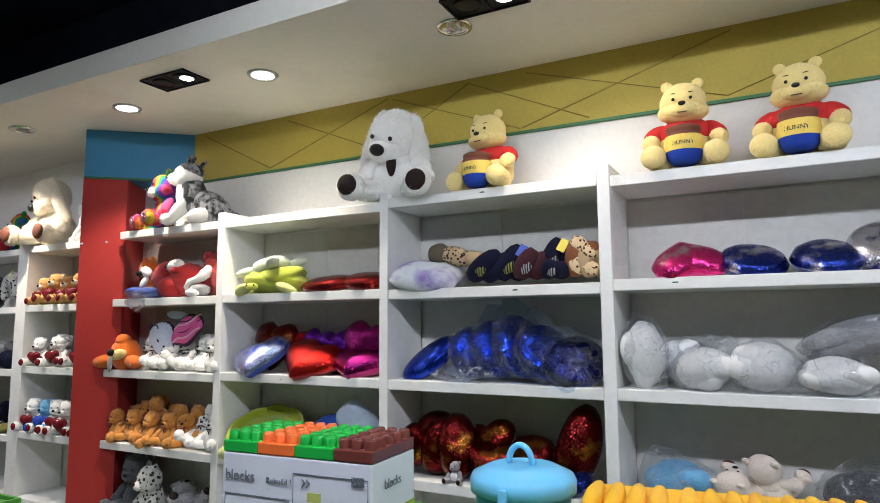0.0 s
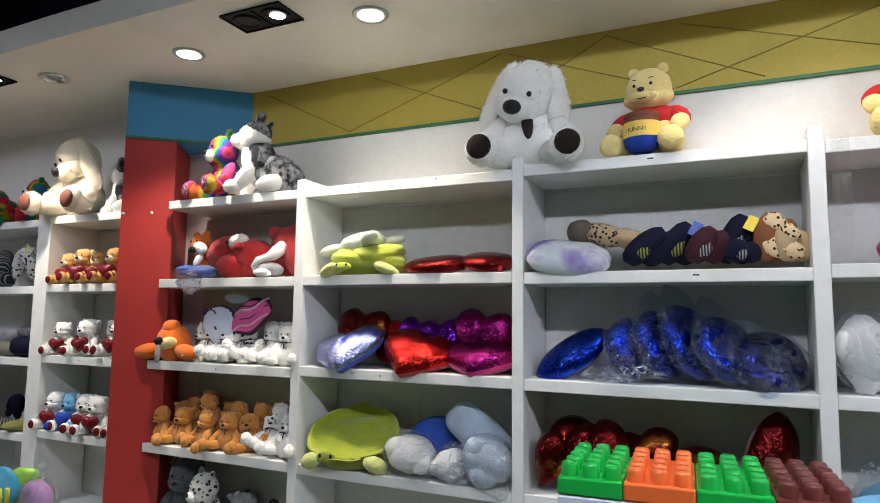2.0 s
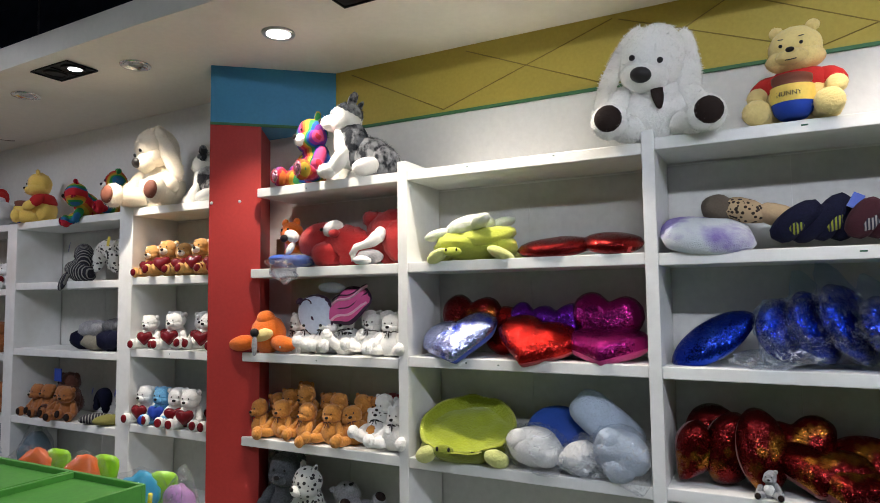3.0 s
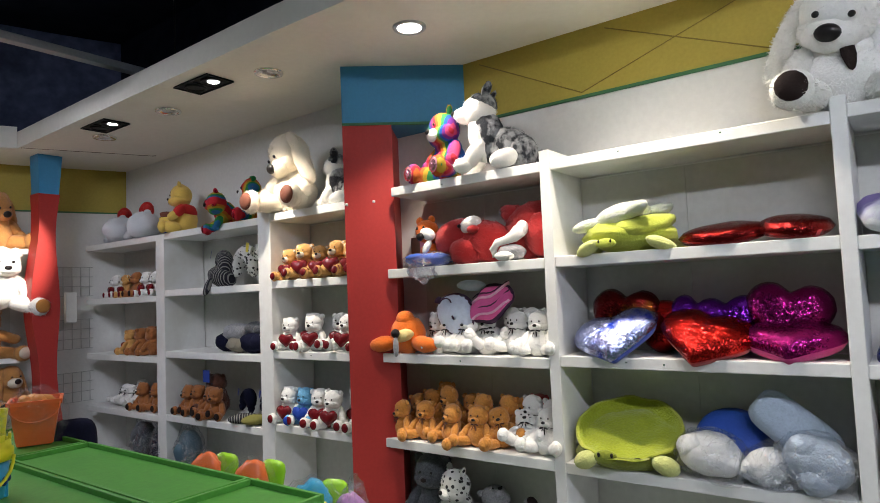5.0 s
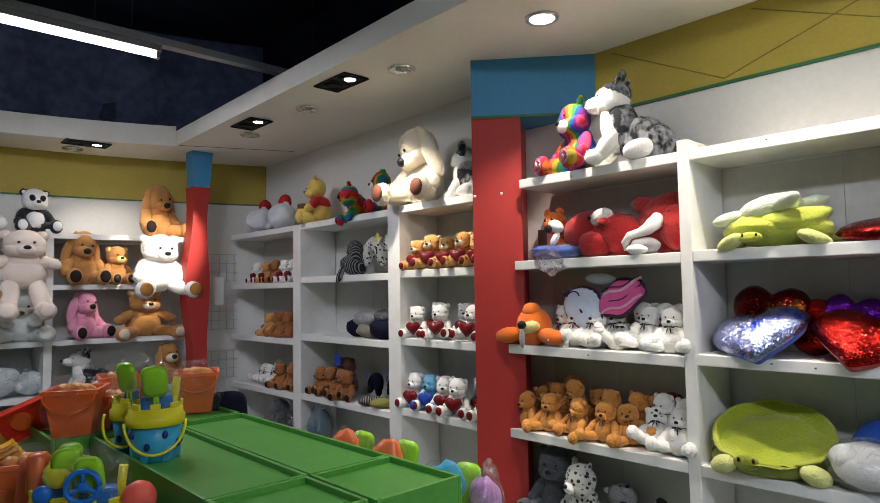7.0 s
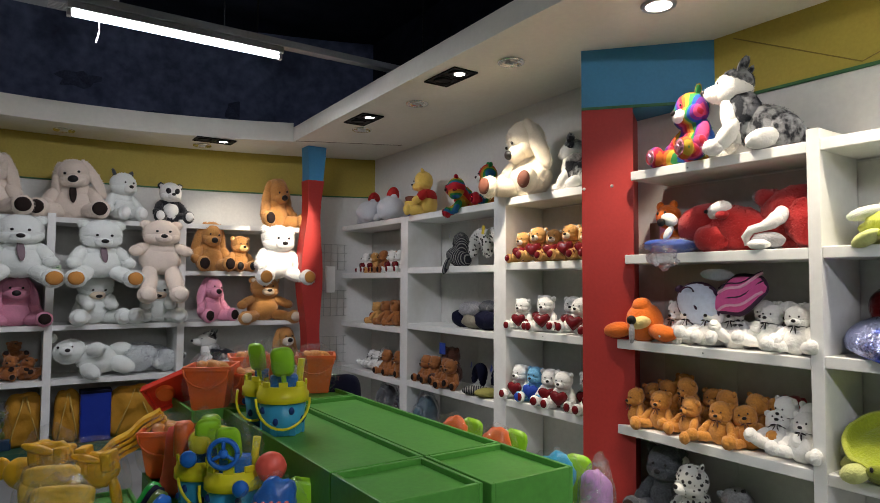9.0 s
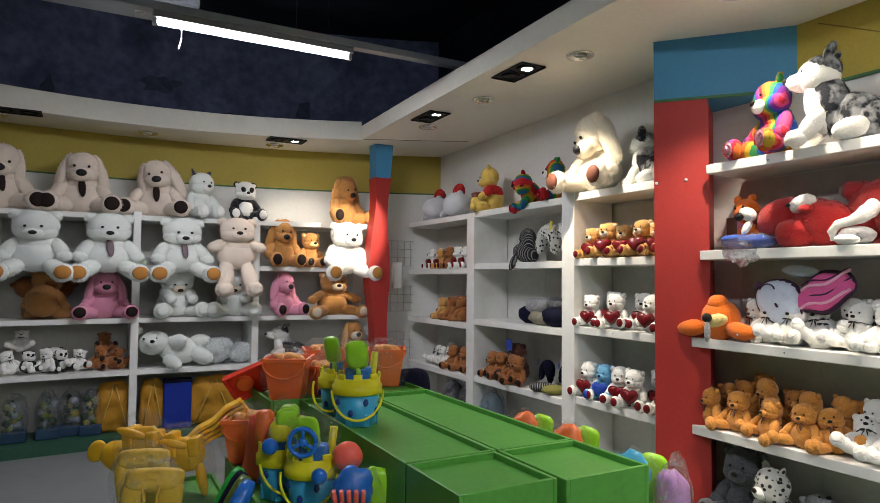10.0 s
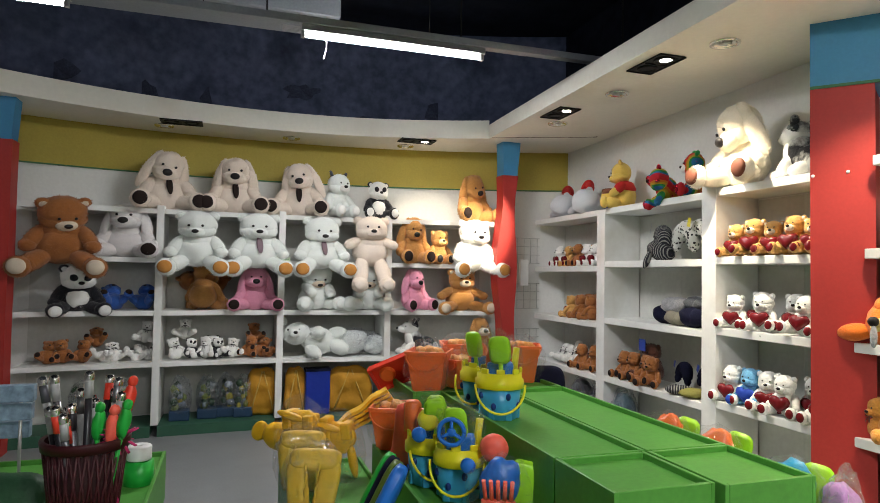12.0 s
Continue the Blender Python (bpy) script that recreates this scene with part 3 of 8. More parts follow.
for k, q in ((0.012, 1.972), (0.165, 1.985)):
    p = PA + inner * k + nrm * 0.006
    t = thing("screw_cover", (p.x, p.y, q), "small white screw cover on the red pier", "screw cover", "screw covers")
    bm = bmesh.new()
    blob_r = 0.009
    lathe(bm, [(0.0, 0.004), (0.006, 0.0035), (blob_r, 0.0), (0.0, -0.001)], 0, 12, pose(0, 0, 0, 90, 0, 41))
    part("cap", bm, SHELF, t)


# ---- soft toys and cushions ----
RNG = random.Random(7)
NOSE = mat("toy_nose", (0.012, 0.010, 0.010), 0.35, var=0.3)
PAD = mat("toy_pad", (0.022, 0.014, 0.012), 0.85, bump=0.3, bscale=120, spec=0.15)


def blob(bm, c, r, mi=0, rot=(0, 0, 0), seg=14, wob=0.06, hair=0, hlen=0.012):
    """A slightly uneven ellipsoid; hair adds that many thin tufts."""
    b = bmesh.new()
    bmesh.ops.create_uvsphere(b, u_segments=seg, v_segments=max(6, int(seg * 0.7)), radius=1)
    s = Vector((RNG.random() * 50, RNG.random() * 50, RNG.random() * 50))
    for v in b.verts:
        v.co *= 1 + wob * (noise.noise(v.co * 1.9 + s) + 0.55 * noise.noise(v.co * 4.3 + s))
    for f in b.faces:
        f.smooth = True
    m = Matrix.Translation(c) @ Euler([radians(a) for a in rot]).to_matrix().to_4x4() @ Matrix.Diagonal((*r, 1))
    join(bm, b, mi, m)
    m3 = m.to_3x3()
    inv = m3.inverted().transposed()
    for _ in range(hair):
        u = Vector((RNG.gauss(0, 1), RNG.gauss(0, 1), RNG.gauss(0, 1))).normalized()
        p = m @ u
        n = (inv @ u).normalized()
        d = (n + Vector((RNG.uniform(-0.6, 0.6), RNG.uniform(-0.6, 0.6), RNG.uniform(-0.9, 0.3)))).normalized()
        side = d.cross(n + Vector((0.01, 0.02, 0.03))).normalized() * hlen * 0.14
        L = hlen * RNG.uniform(0.6, 1.25)
        f = bm.faces.new([bm.verts.new(p - n * 0.002 - side), bm.verts.new(p - n * 0.002 + side), bm.verts.new(p + d * L)])
        f.material_index = mi


def limb(bm, a, b, r, mi=0, seg=12, flat=1.0, hair=0, hlen=0.012):
    """A stuffed limb from a to b."""
    a, b = Vector(a), Vector(b)
    q = (b - a).to_track_quat("Z", "Y").to_euler()
    blob(bm, (a + b) / 2, (r, r * flat, (b - a).length / 2 + r * 0.7), mi, [math.degrees(k) for k in q], seg, 0.05, hair, hlen)


def heart_outline(a):
    x = 16 * math.sin(a) ** 3
    y = 13 * math.cos(a) - 5 * math.cos(2 * a) - 2 * math.cos(3 * a) - math.cos(4 * a)
    return 0.68 * x / 17 + 0.32 * math.sin(a), 0.68 * (y + 2.5) / 15 + 0.32 * math.cos(a)


def round_outline(a):
    return math.sin(a), math.cos(a)


def square_outline(a):
    s, c = math.sin(a), math.cos(a)
    k = (abs(s) ** 4 + abs(c) ** 4) ** -0.25
    return s * k, c * k


def pillow(bm, outline, w, h, d, mi=0, m=None, seg=44, rings=9, wob=0.12):
    """A stuffed cushion in the xz plane: an outline, swelling to the depth d in the middle."""
    b = bmesh.new()
    s = Vector((RNG.random() * 30, RNG.random() * 30, RNG.random() * 30))
    sides = []
    for sgn in (-1, 1):
        rr = []
        for i in range(rings):
            f = i / (rings - 1)
            ring = []
            for k in range(seg):
                ox, oz = outline(2 * math.pi * k / seg)
                t = d / 2 * math.sqrt(max(0, 1 - f ** 2.6))
                p = Vector((ox * f * w / 2, sgn * t, oz * f * h / 2))
                t2 = 1 + wob * noise.noise(Vector((p.x * 9, p.z * 9, sgn)) + s)
                p.y *= t2
                if i == rings - 1:
                    p *= 1 + 0.02 * noise.noise(Vector((k * 0.9, 0, 0)) + s)
                ring.append(b.verts.new(p) if i else None)
            if i == 0:
                ring = [b.verts.new((0, sgn * d / 2, 0))] * seg
            rr.append(ring)
        sides.append(rr)
    for rr in sides:
        for i in range(rings - 1):
            for k in range(seg):
                j = (k + 1) % seg
                q = [rr[i][k], rr[i + 1][k], rr[i + 1][j]] if i == 0 else [rr[i][k], rr[i + 1][k], rr[i + 1][j], rr[i][j]]
                b.faces.new(q).smooth = True
    bmesh.ops.remove_doubles(b, verts=b.verts[:], dist=0.0008)
    bmesh.ops.recalc_face_normals(b, faces=b.faces[:])
    join(bm, b, mi, m)


def sweep(bm, pts, radii, mi=0, seg=12):
    """A bent stuffed tube."""
    t = bmesh.new()
    rings = []
    for i, p in enumerate(pts):
        p = Vector(p)
        d = (Vector(pts[min(i + 1, len(pts) - 1)]) - Vector(pts[max(i - 1, 0)])).normalized()
        q = d.to_track_quat("Z", "Y").to_matrix()
        rings.append([t.verts.new(p + q @ Vector((radii[i] * math.cos(2 * math.pi * k / seg), radii[i] * math.sin(2 * math.pi * k / seg), 0))) for k in range(seg)])
    for i in range(len(rings) - 1):
        for k in range(seg):
            t.faces.new([rings[i][k], rings[i][(k + 1) % seg], rings[i + 1][(k + 1) % seg], rings[i + 1][k]]).smooth = True
    t.faces.new(rings[0][::-1])
    t.faces.new(rings[-1])
    join(bm, t, mi)


def toy(name, bm, mats, m, label, category="soft toy", group="soft toys"):
    ob = finish(name, bm, mats)
    ob.matrix_world = m
    return tagged(ob, label, category, group)


def sitter(name, label, m, h, coat, face=None, pads=None, belly=None, ears="round", ear_col=None, drop=0.0, splay=1.0, tie=None, shirt=None, heart=None,
           patches=None, lean=0, hair=1.0, seg=14, arms=None, nod=0, wide=1.0, head=None, turn=0, limp=0.0, big_head=1.0, group="soft toys"):
    """A seated stuffed animal of height h that faces -y, in one mesh. lean, nod and turn tip the head; limp lets the trunk sag back."""
    mats = [coat, face or head or coat, NOSE, pads or PAD, belly or coat, ear_col or coat, tie or PAD, shirt or coat, heart or coat, patches or coat, head or coat]
    big = h > 0.28
    n = (lambda k: int(k * hair * 1.5)) if big else (lambda k: 0)
    seg = seg + 4 if big else seg
    bm = bmesh.new()
    HL = 0.021
    blob(bm, (0, 0.02, 0.25), (0.275, 0.235, 0.265), 0, seg=seg, wob=0.09, hair=n(800), hlen=HL)
    blob(bm, (0, 0.01 + limp * 0.3, 0.44), (0.215, 0.185, 0.19), 0, seg=seg, wob=0.09, hair=n(420), hlen=HL)
    if belly:
        blob(bm, (0, -0.115, 0.28), (0.18, 0.12, 0.20), 4, seg=seg, hair=n(260), hlen=HL)
    hb = bmesh.new()
    hw = 0.80 if ears == "long" else 1.0
    blob(hb, (0, 0, 0.02), (0.25 * hw, 0.215, 0.235), 10, seg=seg + 2, hair=n(700), hlen=HL)
    blob(hb, (0, -0.045, -0.07), (0.245 * hw, 0.18, 0.15), 10, seg=seg, wob=0.09, hair=n(380), hlen=HL)
    if ears == "long":
        blob(hb, (0, -0.155, -0.085), (0.150, 0.125, 0.112), 1, (8, 0, 0), seg, hair=n(240), hlen=HL * 0.7)
        blob(hb, (0, -0.272, -0.060), (0.066, 0.042, 0.056), 2, seg=12, wob=0)
    else:
        blob(hb, (0, -0.185, -0.080), (0.115, 0.10, 0.085), 1, seg=seg, hair=n(160), hlen=HL * 0.7)
        blob(hb, (0, -0.280, -0.045), (0.047, 0.028, 0.034), 2, seg=12, wob=0)
    for s in (-1, 1):
        if patches and ears == "round":
            blob(hb, (s * 0.095, -0.195, 0.035), (0.060, 0.036, 0.072), 9, (0, s * 25, 0), 10)
        blob(hb, (s * 0.085, -0.214 - (0.014 if patches else 0), 0.040), (0.019, 0.014, 0.021), 2, seg=8, wob=0)
        if ears == "round":
            blob(hb, (s * 0.205, 0.01, 0.165), (0.078, 0.042, 0.078), 5, (0, s * 20, 0), 12, hair=n(140), hlen=HL)
            blob(hb, (s * 0.205, -0.02, 0.165), (0.048, 0.022, 0.048), 1, (0, s * 20, 0), 10)
        elif ears == "long":
            limb(hb, (s * 0.15, 0.03, 0.19), (s * 0.225, 0.0, 0.02), 0.062, 5, 12, 0.7, n(200), HL)
            limb(hb, (s * 0.215, 0.0, 0.05), (s * 0.285, -0.06, -0.36), 0.088, 5, 14, 0.55, n(420), HL)
        elif ears == "point":
            limb(hb, (s * 0.15, 0.02, 0.18), (s * 0.19, 0.03, 0.275), 0.055, 5, 10, 0.5, n(120), HL)
    hm = Matrix.Translation((0.0, -0.05 + limp * 0.5, 0.70)) @ Euler((radians(nod), radians(lean), radians(turn))).to_matrix().to_4x4() @ Matrix.Scale(big_head, 4)
    for v in hb.verts:
        v.co = hm @ v.co
    join_keep(bm, hb)
    for s in (-1, 1):
        end = (s * 0.315, -0.15, 0.235) if arms is None else (s * arms[0], arms[1], arms[2])
        limb(bm, (s * 0.19, 0.0, 0.48), end, 0.092, 7 if shirt else 0, 14, 1, n(360), HL)
        blob(bm, end, (0.092, 0.092, 0.092), 0, seg=12, hair=n(120), hlen=HL)
        foot = Vector((s * 0.32 * splay, -0.34, 0.12 - drop))
        limb(bm, (s * 0.14, -0.04, 0.13), foot, 0.118, 0, 14, 1, n(460), HL)
        blob(bm, foot + Vector((s * 0.01, -0.04, 0.015)), (0.128, 0.105, 0.146), 0, seg=14, hair=n(280), hlen=HL)
        blob(bm, foot + Vector((s * 0.018, -0.118, 0.02)), (0.094, 0.048, 0.108), 3, (0, 0, 0), 12, 0.02)
    if shirt:
        blob(bm, (0, 0.015, 0.36), (0.262, 0.222, 0.20), 7, seg=seg)
    if tie and not big:
        blob(bm, (0, -0.04 + limp * 0.4, 0.535), (0.185, 0.165, 0.030), 6, seg=14)
        for s in (-1, 1):
            limb(bm, (s * 0.02, -0.20, 0.52), (s * 0.09, -0.20, 0.50), 0.026, 6, 8, 0.6)
            limb(bm, (s * 0.015, -0.20, 0.51), (s * 0.05, -0.235, 0.38), 0.016, 6, 8, 0.5)
    elif tie:
        limb(bm, (0.0, -0.185, 0.52), (0.02, -0.235, 0.27), 0.048, 6, 10, 0.35)
    if heart:
        pillow(bm, heart_outline, 0.56, 0.42, 0.20, 8, Matrix.Translation((0, -0.29, 0.30)), 24, 6)
    for v in bm.verts:
        v.co *= h / 0.945
        v.co.x *= wide
    return toy(name, bm, mats, m, label, "soft toy", group)


def pot_bear(label, m, h, coat):
    """A seated plush bear in a red shirt with a lettered pot between its feet."""
    bm = bmesh.new()
    H, n = 0.012, 500
    blob(bm, (0, 0.03, 0.25), (0.26, 0.22, 0.26), 0, seg=18, hair=n, hlen=H)
    blob(bm, (0, 0.03, 0.41), (0.262, 0.215, 0.165), 1, seg=20, wob=0.08)
    hb = bmesh.new()
    blob(hb, (0, 0.0, 0.04), (0.205, 0.19, 0.205), 0, seg=20, wob=0.03, hair=n, hlen=H)
    blob(hb, (0, -0.035, -0.06), (0.225, 0.18, 0.13), 0, seg=18, wob=0.04, hair=n, hlen=H)
    blob(hb, (0, -0.17, -0.055), (0.125, 0.085, 0.078), 0, seg=14, wob=0.02, hair=120, hlen=H)
    blob(hb, (0, -0.250, 0.000), (0.034, 0.022, 0.024), 2, seg=10, wob=0)
    sweep(hb, [(0.075 * math.sin(a), -0.252 + 0.05 * abs(math.sin(a)) ** 2, -0.055 - 0.035 * math.cos(a)) for a in [radians(-70 + 14 * k) for k in range(11)]], [0.005] * 11, 2, 6)
    for s in (-1, 1):
        blob(hb, (s * 0.075, -0.192, 0.055), (0.015, 0.012, 0.017), 2, seg=8, wob=0)
        limb(hb, (s * 0.055, -0.175, 0.115), (s * 0.095, -0.165, 0.120), 0.005, 2, 6)
        blob(hb, (s * 0.135, 0.02, 0.225), (0.055, 0.036, 0.058), 0, (0, s * 18, 0), 12, hair=60, hlen=H)
    hm = Matrix.Translation((0, -0.03, 0.70)) @ Euler((radians(8), 0, 0)).to_matrix().to_4x4()
    for v in hb.verts:
        v.co = hm @ v.co
    join_keep(bm, hb)
    for s in (-1, 1):
        limb(bm, (s * 0.19, 0.02, 0.47), (s * 0.30, -0.06, 0.36), 0.095, 1, 14)
        limb(bm, (s * 0.29, -0.07, 0.36), (s * 0.29, -0.17, 0.28), 0.082, 0, 14, 1, 150, H)
        limb(bm, (s * 0.20, -0.08, 0.11), (s * 0.25, -0.26, 0.12), 0.115, 0, 14, 1, 200, H)
        blob(bm, (s * 0.26, -0.32, 0.125), (0.112, 0.085, 0.12), 0, seg=14, wob=0.03, hair=150, hlen=H)
    pot = Matrix.Translation((0, -0.27, 0.03))
    lathe(bm, [(0.0, 0.0), (0.10, 0.0), (0.14, 0.05), (0.158, 0.13)], 3, 24, pot)
    lathe(bm, [(0.158, 0.13), (0.165, 0.20), (0.160, 0.28)], 4, 24, pot)
    lathe(bm, [(0.160, 0.28), (0.136, 0.315), (0.150, 0.335), (0.150, 0.375), (0.12, 0.39), (0.0, 0.395)], 5, 24, pot)
    k = h / 0.955
    for v in bm.verts:
        v.co *= k
        v.co.x *= 1.12
    ob = toy("plush_bear", bm, [coat, REDCLOTH, NOSE, POTBLUE, POTYEL, POTBROWN], m, label, "soft toy", "yellow plush bears")
    text = words("HUNNY", 0.060 * k, Matrix.Identity(4), NOSE, ob)
    xs = [v.co.x for v in text.data.vertices]
    half = (min(xs) + max(xs)) / 2
    for v in text.data.vertices:
        a, r = (v.co.x - half) / (0.166 * k), 0.168 * k + v.co.z
        v.co = Vector((r * math.sin(a), -0.27 * k - r * math.cos(a), 0.205 * k + v.co.y))
    return ob


def words(text, size, m, material, parent, name="lettering"):
    c = bpy.data.curves.new(name, "FONT")
    c.body, c.size, c.extrude = text, size, 0.0006
    ob = new(name, c)
    bpy.context.view_layer.update()
    me = bpy.data.meshes.new_from_object(ob.evaluated_get(bpy.context.evaluated_depsgraph_get()))
    bpy.data.objects.remove(ob)
    me.materials.append(material)
    o = new(name, me)
    o.parent = parent
    o.matrix_local = m
    return o


def join_keep(bm, b):
    """Adds b to bm with its own material slots; frees b."""
    made = {v: bm.verts.new(v.co) for v in b.verts}
    for f in b.faces:
        g = bm.faces.new([made[v] for v in f.verts])
        g.material_index, g.smooth = f.material_index, f.smooth
    b.free()


def north(x, y, z, yaw=0, rx=0, ry=0):
    return pose(x, y, z, rx, ry, yaw)


def west(y, z, back=0.12, yaw=0, rx=0, ry=0):
    """A seat on the west shelves, facing +x; back: metres behind their front edge."""
    return pose(front_x(y) - back, y, z, 0, 0, 90 + yaw) @ pose(0, 0, 0, rx, ry, 0)


WHITE = fur("white_fur", (0.86, 0.85, 0.81), 0.05)
CREAM = fur("cream_fur", (0.80, 0.72, 0.58), 0.07)
MINT = fur("cool_white_fur", (0.80, 0.83, 0.79), 0.06)
PEACH = fur("pale_peach_fur", (0.80, 0.69, 0.59), 0.08)
GOLD = fur("golden_fur", (0.50, 0.24, 0.07))
BROWN = fur("brown_fur", (0.34, 0.125, 0.035))
TAN = fur("tan_plush", (0.56, 0.24, 0.045))
DKBROWN = fur("dark_brown_fur", (0.10, 0.035, 0.02))
PINK = fur("pink_fur", (0.72, 0.30, 0.42), 0.12)
BLUEF = fur("blue_fur", (0.03, 0.10, 0.36))
SKY = fur("sky_fur", (0.16, 0.42, 0.66))
BLACKF = fur("black_fur", (0.012, 0.012, 0.016))
GREYF = fur("grey_fur", (0.30, 0.30, 0.31), 0.35)
DGREYF = fur("dark_grey_fur", (0.075, 0.08, 0.09), 0.6)
# Shade put into the colour: deeper copy of the pale yellow coat.
SHADEYEL = fur("shaded_yellow_plush", (0.80, 0.55, 0.12), 0.08)
PALEYEL = fur("pale_yellow_plush", (0.84, 0.67, 0.27), 0.07)
REDF = fur("red_plush", (0.44, 0.02, 0.02), 0.2)
ORANGEF = fur("orange_plush", (0.78, 0.17, 0.015), 0.12)
LIME = fur("lime_plush", (0.33, 0.39, 0.02), 0.16)
LIMEPALE = fur("light_lime_plush", (0.50, 0.55, 0.07), 0.1)
PALELIME = fur("pale_lime_plush", (0.60, 0.63, 0.22), 0.1)
WHITECLOTH = mat("white_plush_cloth", (0.82, 0.82, 0.80), 0.9, var=0.05, bump=0.15, bscale=60, spec=0.1)
NAVY = mat("navy_cloth", (0.006, 0.007, 0.022), 0.9, var=0.4, bump=0.3, bscale=160, spec=0.15)
PADTAN = mat("pad_tan", (0.50, 0.22, 0.05), 0.85, bump=0.3, bscale=150)
PADCREAM = mat("pad_cream", (0.66, 0.55, 0.42), 0.85, bump=0.3, bscale=150)
TIEC = mat("mauve_tie", (0.20, 0.14, 0.16), 0.7, bump=0.2)
REDCLOTH = mat("red_cloth", (0.48, 0.018, 0.016), 0.8, bump=0.2, bscale=200)
POTBLUE = mat("pot_blue", (0.012, 0.05, 0.36), 0.7, bump=0.15)
POTYEL = mat("pot_yellow", (0.80, 0.58, 0.12), 0.75, bump=0.15)
POTBROWN = mat("pot_brown", (0.17, 0.055, 0.03), 0.7, bump=0.15)
SATIN = mat("red_satin", (0.15, 0.008, 0.012), 0.2, bump=0.1)
SILVER = sequin("silver_sequins", (0.62, 0.62, 0.66), (0.03, 0.03, 0.16))
SEQBLUE = sequin("blue_sequins", (0.008, 0.028, 0.32), (0.02, 0.06, 0.46))
SEQHEART = sequin("blue_silver_sequins", (0.34, 0.38, 0.62), (0.02, 0.06, 0.60))
SEQRED = sequin("red_sequins", (0.42, 0.012, 0.008), (0.22, 0.006, 0.006))
SEQGOLD = sequin("gold_red_sequins", (0.10, 0.004, 0.004), (0.30, 0.12, 0.012))
SEQWINE = sequin("wine_sequins", (0.13, 0.005, 0.005), (0.22, 0.008, 0.007))
SEQPURP = sequin("purple_sequins", (0.12, 0.010, 0.28), (0.06, 0.006, 0.12))
SEQMAG = sequin("magenta_sequins", (0.26, 0.008, 0.12), (0.15, 0.005, 0.07))
SEQPINK = sequin("pink_sequins", (0.68, 0.03, 0.20), (0.60, 0.45, 0.5))
SEQNAVY = sequin("navy_silver_sequins", (0.015, 0.03, 0.22), (0.50, 0.50, 0.54))
BAG = film_plastic("clear_bag", clear=0.62, crease_glint=0.6)
BAGBLUE = film_plastic("bluish_bag", (0.86, 0.92, 1.0), 0.66, 0.16)
BAGCLEAR = film_plastic("thin_bag", (0.99, 0.99, 0.99), 0.96, 0.22)
SEQDEEP = sequin("deep_blue_sequins", (0.010, 0.014, 0.10), (0.02, 0.03, 0.22))
BACKRED = mat("cushion_velvet_red", (0.30, 0.01, 0.015), 0.9, sheen=0.4)


def leopard(name, base, spot, scale=34):
    """Cloth with dark rosettes."""
    if name in MATS:
        return MATS[name]
    m = mat(name, base, 0.9, bump=0.3, bscale=150)
    nt = m.node_tree
    p = nt.nodes["Principled BSDF"]
    co = nt.nodes.new("ShaderNodeTexCoord")
    v = nt.nodes.new("ShaderNodeTexVoronoi")
    v.inputs["Scale"].default_value = scale
    nt.links.new(co.outputs["Object"], v.inputs["Vector"])
    r = nt.nodes.new("ShaderNodeMath")
    r.operation = "LESS_THAN"
    r.inputs[1].default_value = 0.36
    nt.links.new(v.outputs["Distance"], r.inputs[0])
    mx = nt.nodes.new("ShaderNodeMix")
    mx.data_type = "RGBA"
    mx.inputs[6].default_value, mx.inputs[7].default_value = (*base, 1), (*spot, 1)
    nt.links.new(r.outputs[0], mx.inputs[0])
    nt.links.new(mx.outputs[2], p.inputs["Base Color"])
    return m


def striped(name, colours, scale=9, axis=(1.0, 0.3, 1.0), rough=0.8, distort=2.0):
    """Cloth in bands of colour."""
    if name in MATS:
        return MATS[name]
    m = mat(name, colours[0], rough, bump=0.3, bscale=150)
    nt = m.node_tree
    p = nt.nodes["Principled BSDF"]
    co = nt.nodes.new("ShaderNodeTexCoord")
    mp = nt.nodes.new("ShaderNodeMapping")
    mp.inputs["Scale"].default_value = axis
    w = nt.nodes.new("ShaderNodeTexWave")
    w.wave_profile = "SAW"
    w.inputs["Scale"].default_value, w.inputs["Distortion"].default_value = scale / 6.0, distort
    nt.links.new(co.outputs["Object"], mp.inputs[0])
    nt.links.new(mp.outputs[0], w.inputs["Vector"])
    cr = nt.nodes.new("ShaderNodeValToRGB")
    cr.color_ramp.interpolation = "CONSTANT"
    for i, c in enumerate(colours):
        e = cr.color_ramp.elements[i] if i < 2 else cr.color_ramp.elements.new(i / len(colours))
        e.position, e.color = i / len(colours), (*c, 1)
    nt.links.new(w.outputs["Fac"], cr.inputs[0])
    nt.links.new(cr.outputs[0], p.inputs["Base Color"])
    return m


def mottled(name, a, b, scale=12):
    m = mat(name, a, 0.95, bump=0.8, bscale=190, sheen=0.08, spec=0.15)
    nt = m.node_tree
    p = nt.nodes["Principled BSDF"]
    co = nt.nodes.new("ShaderNodeTexCoord")
    n = nt.nodes.new("ShaderNodeTexNoise")
    n.inputs["Scale"].default_value, n.inputs["Detail"].default_value = scale, 6
    nt.links.new(co.outputs["Object"], n.inputs["Vector"])
    r = nt.nodes.new("ShaderNodeMapRange")
    r.inputs["From Min"].default_value, r.inputs["From Max"].default_value = 0.44, 0.58
    nt.links.new(n.outputs["Fac"], r.inputs[0])
    mx = nt.nodes.new("ShaderNodeMix")
    mx.data_type = "RGBA"
    mx.inputs[6].default_value, mx.inputs[7].default_value = (*a, 1), (*b, 1)
    nt.links.new(r.outputs[0], mx.inputs[0])
    nt.links.new(mx.outputs[2], p.inputs["Base Color"])
    return m


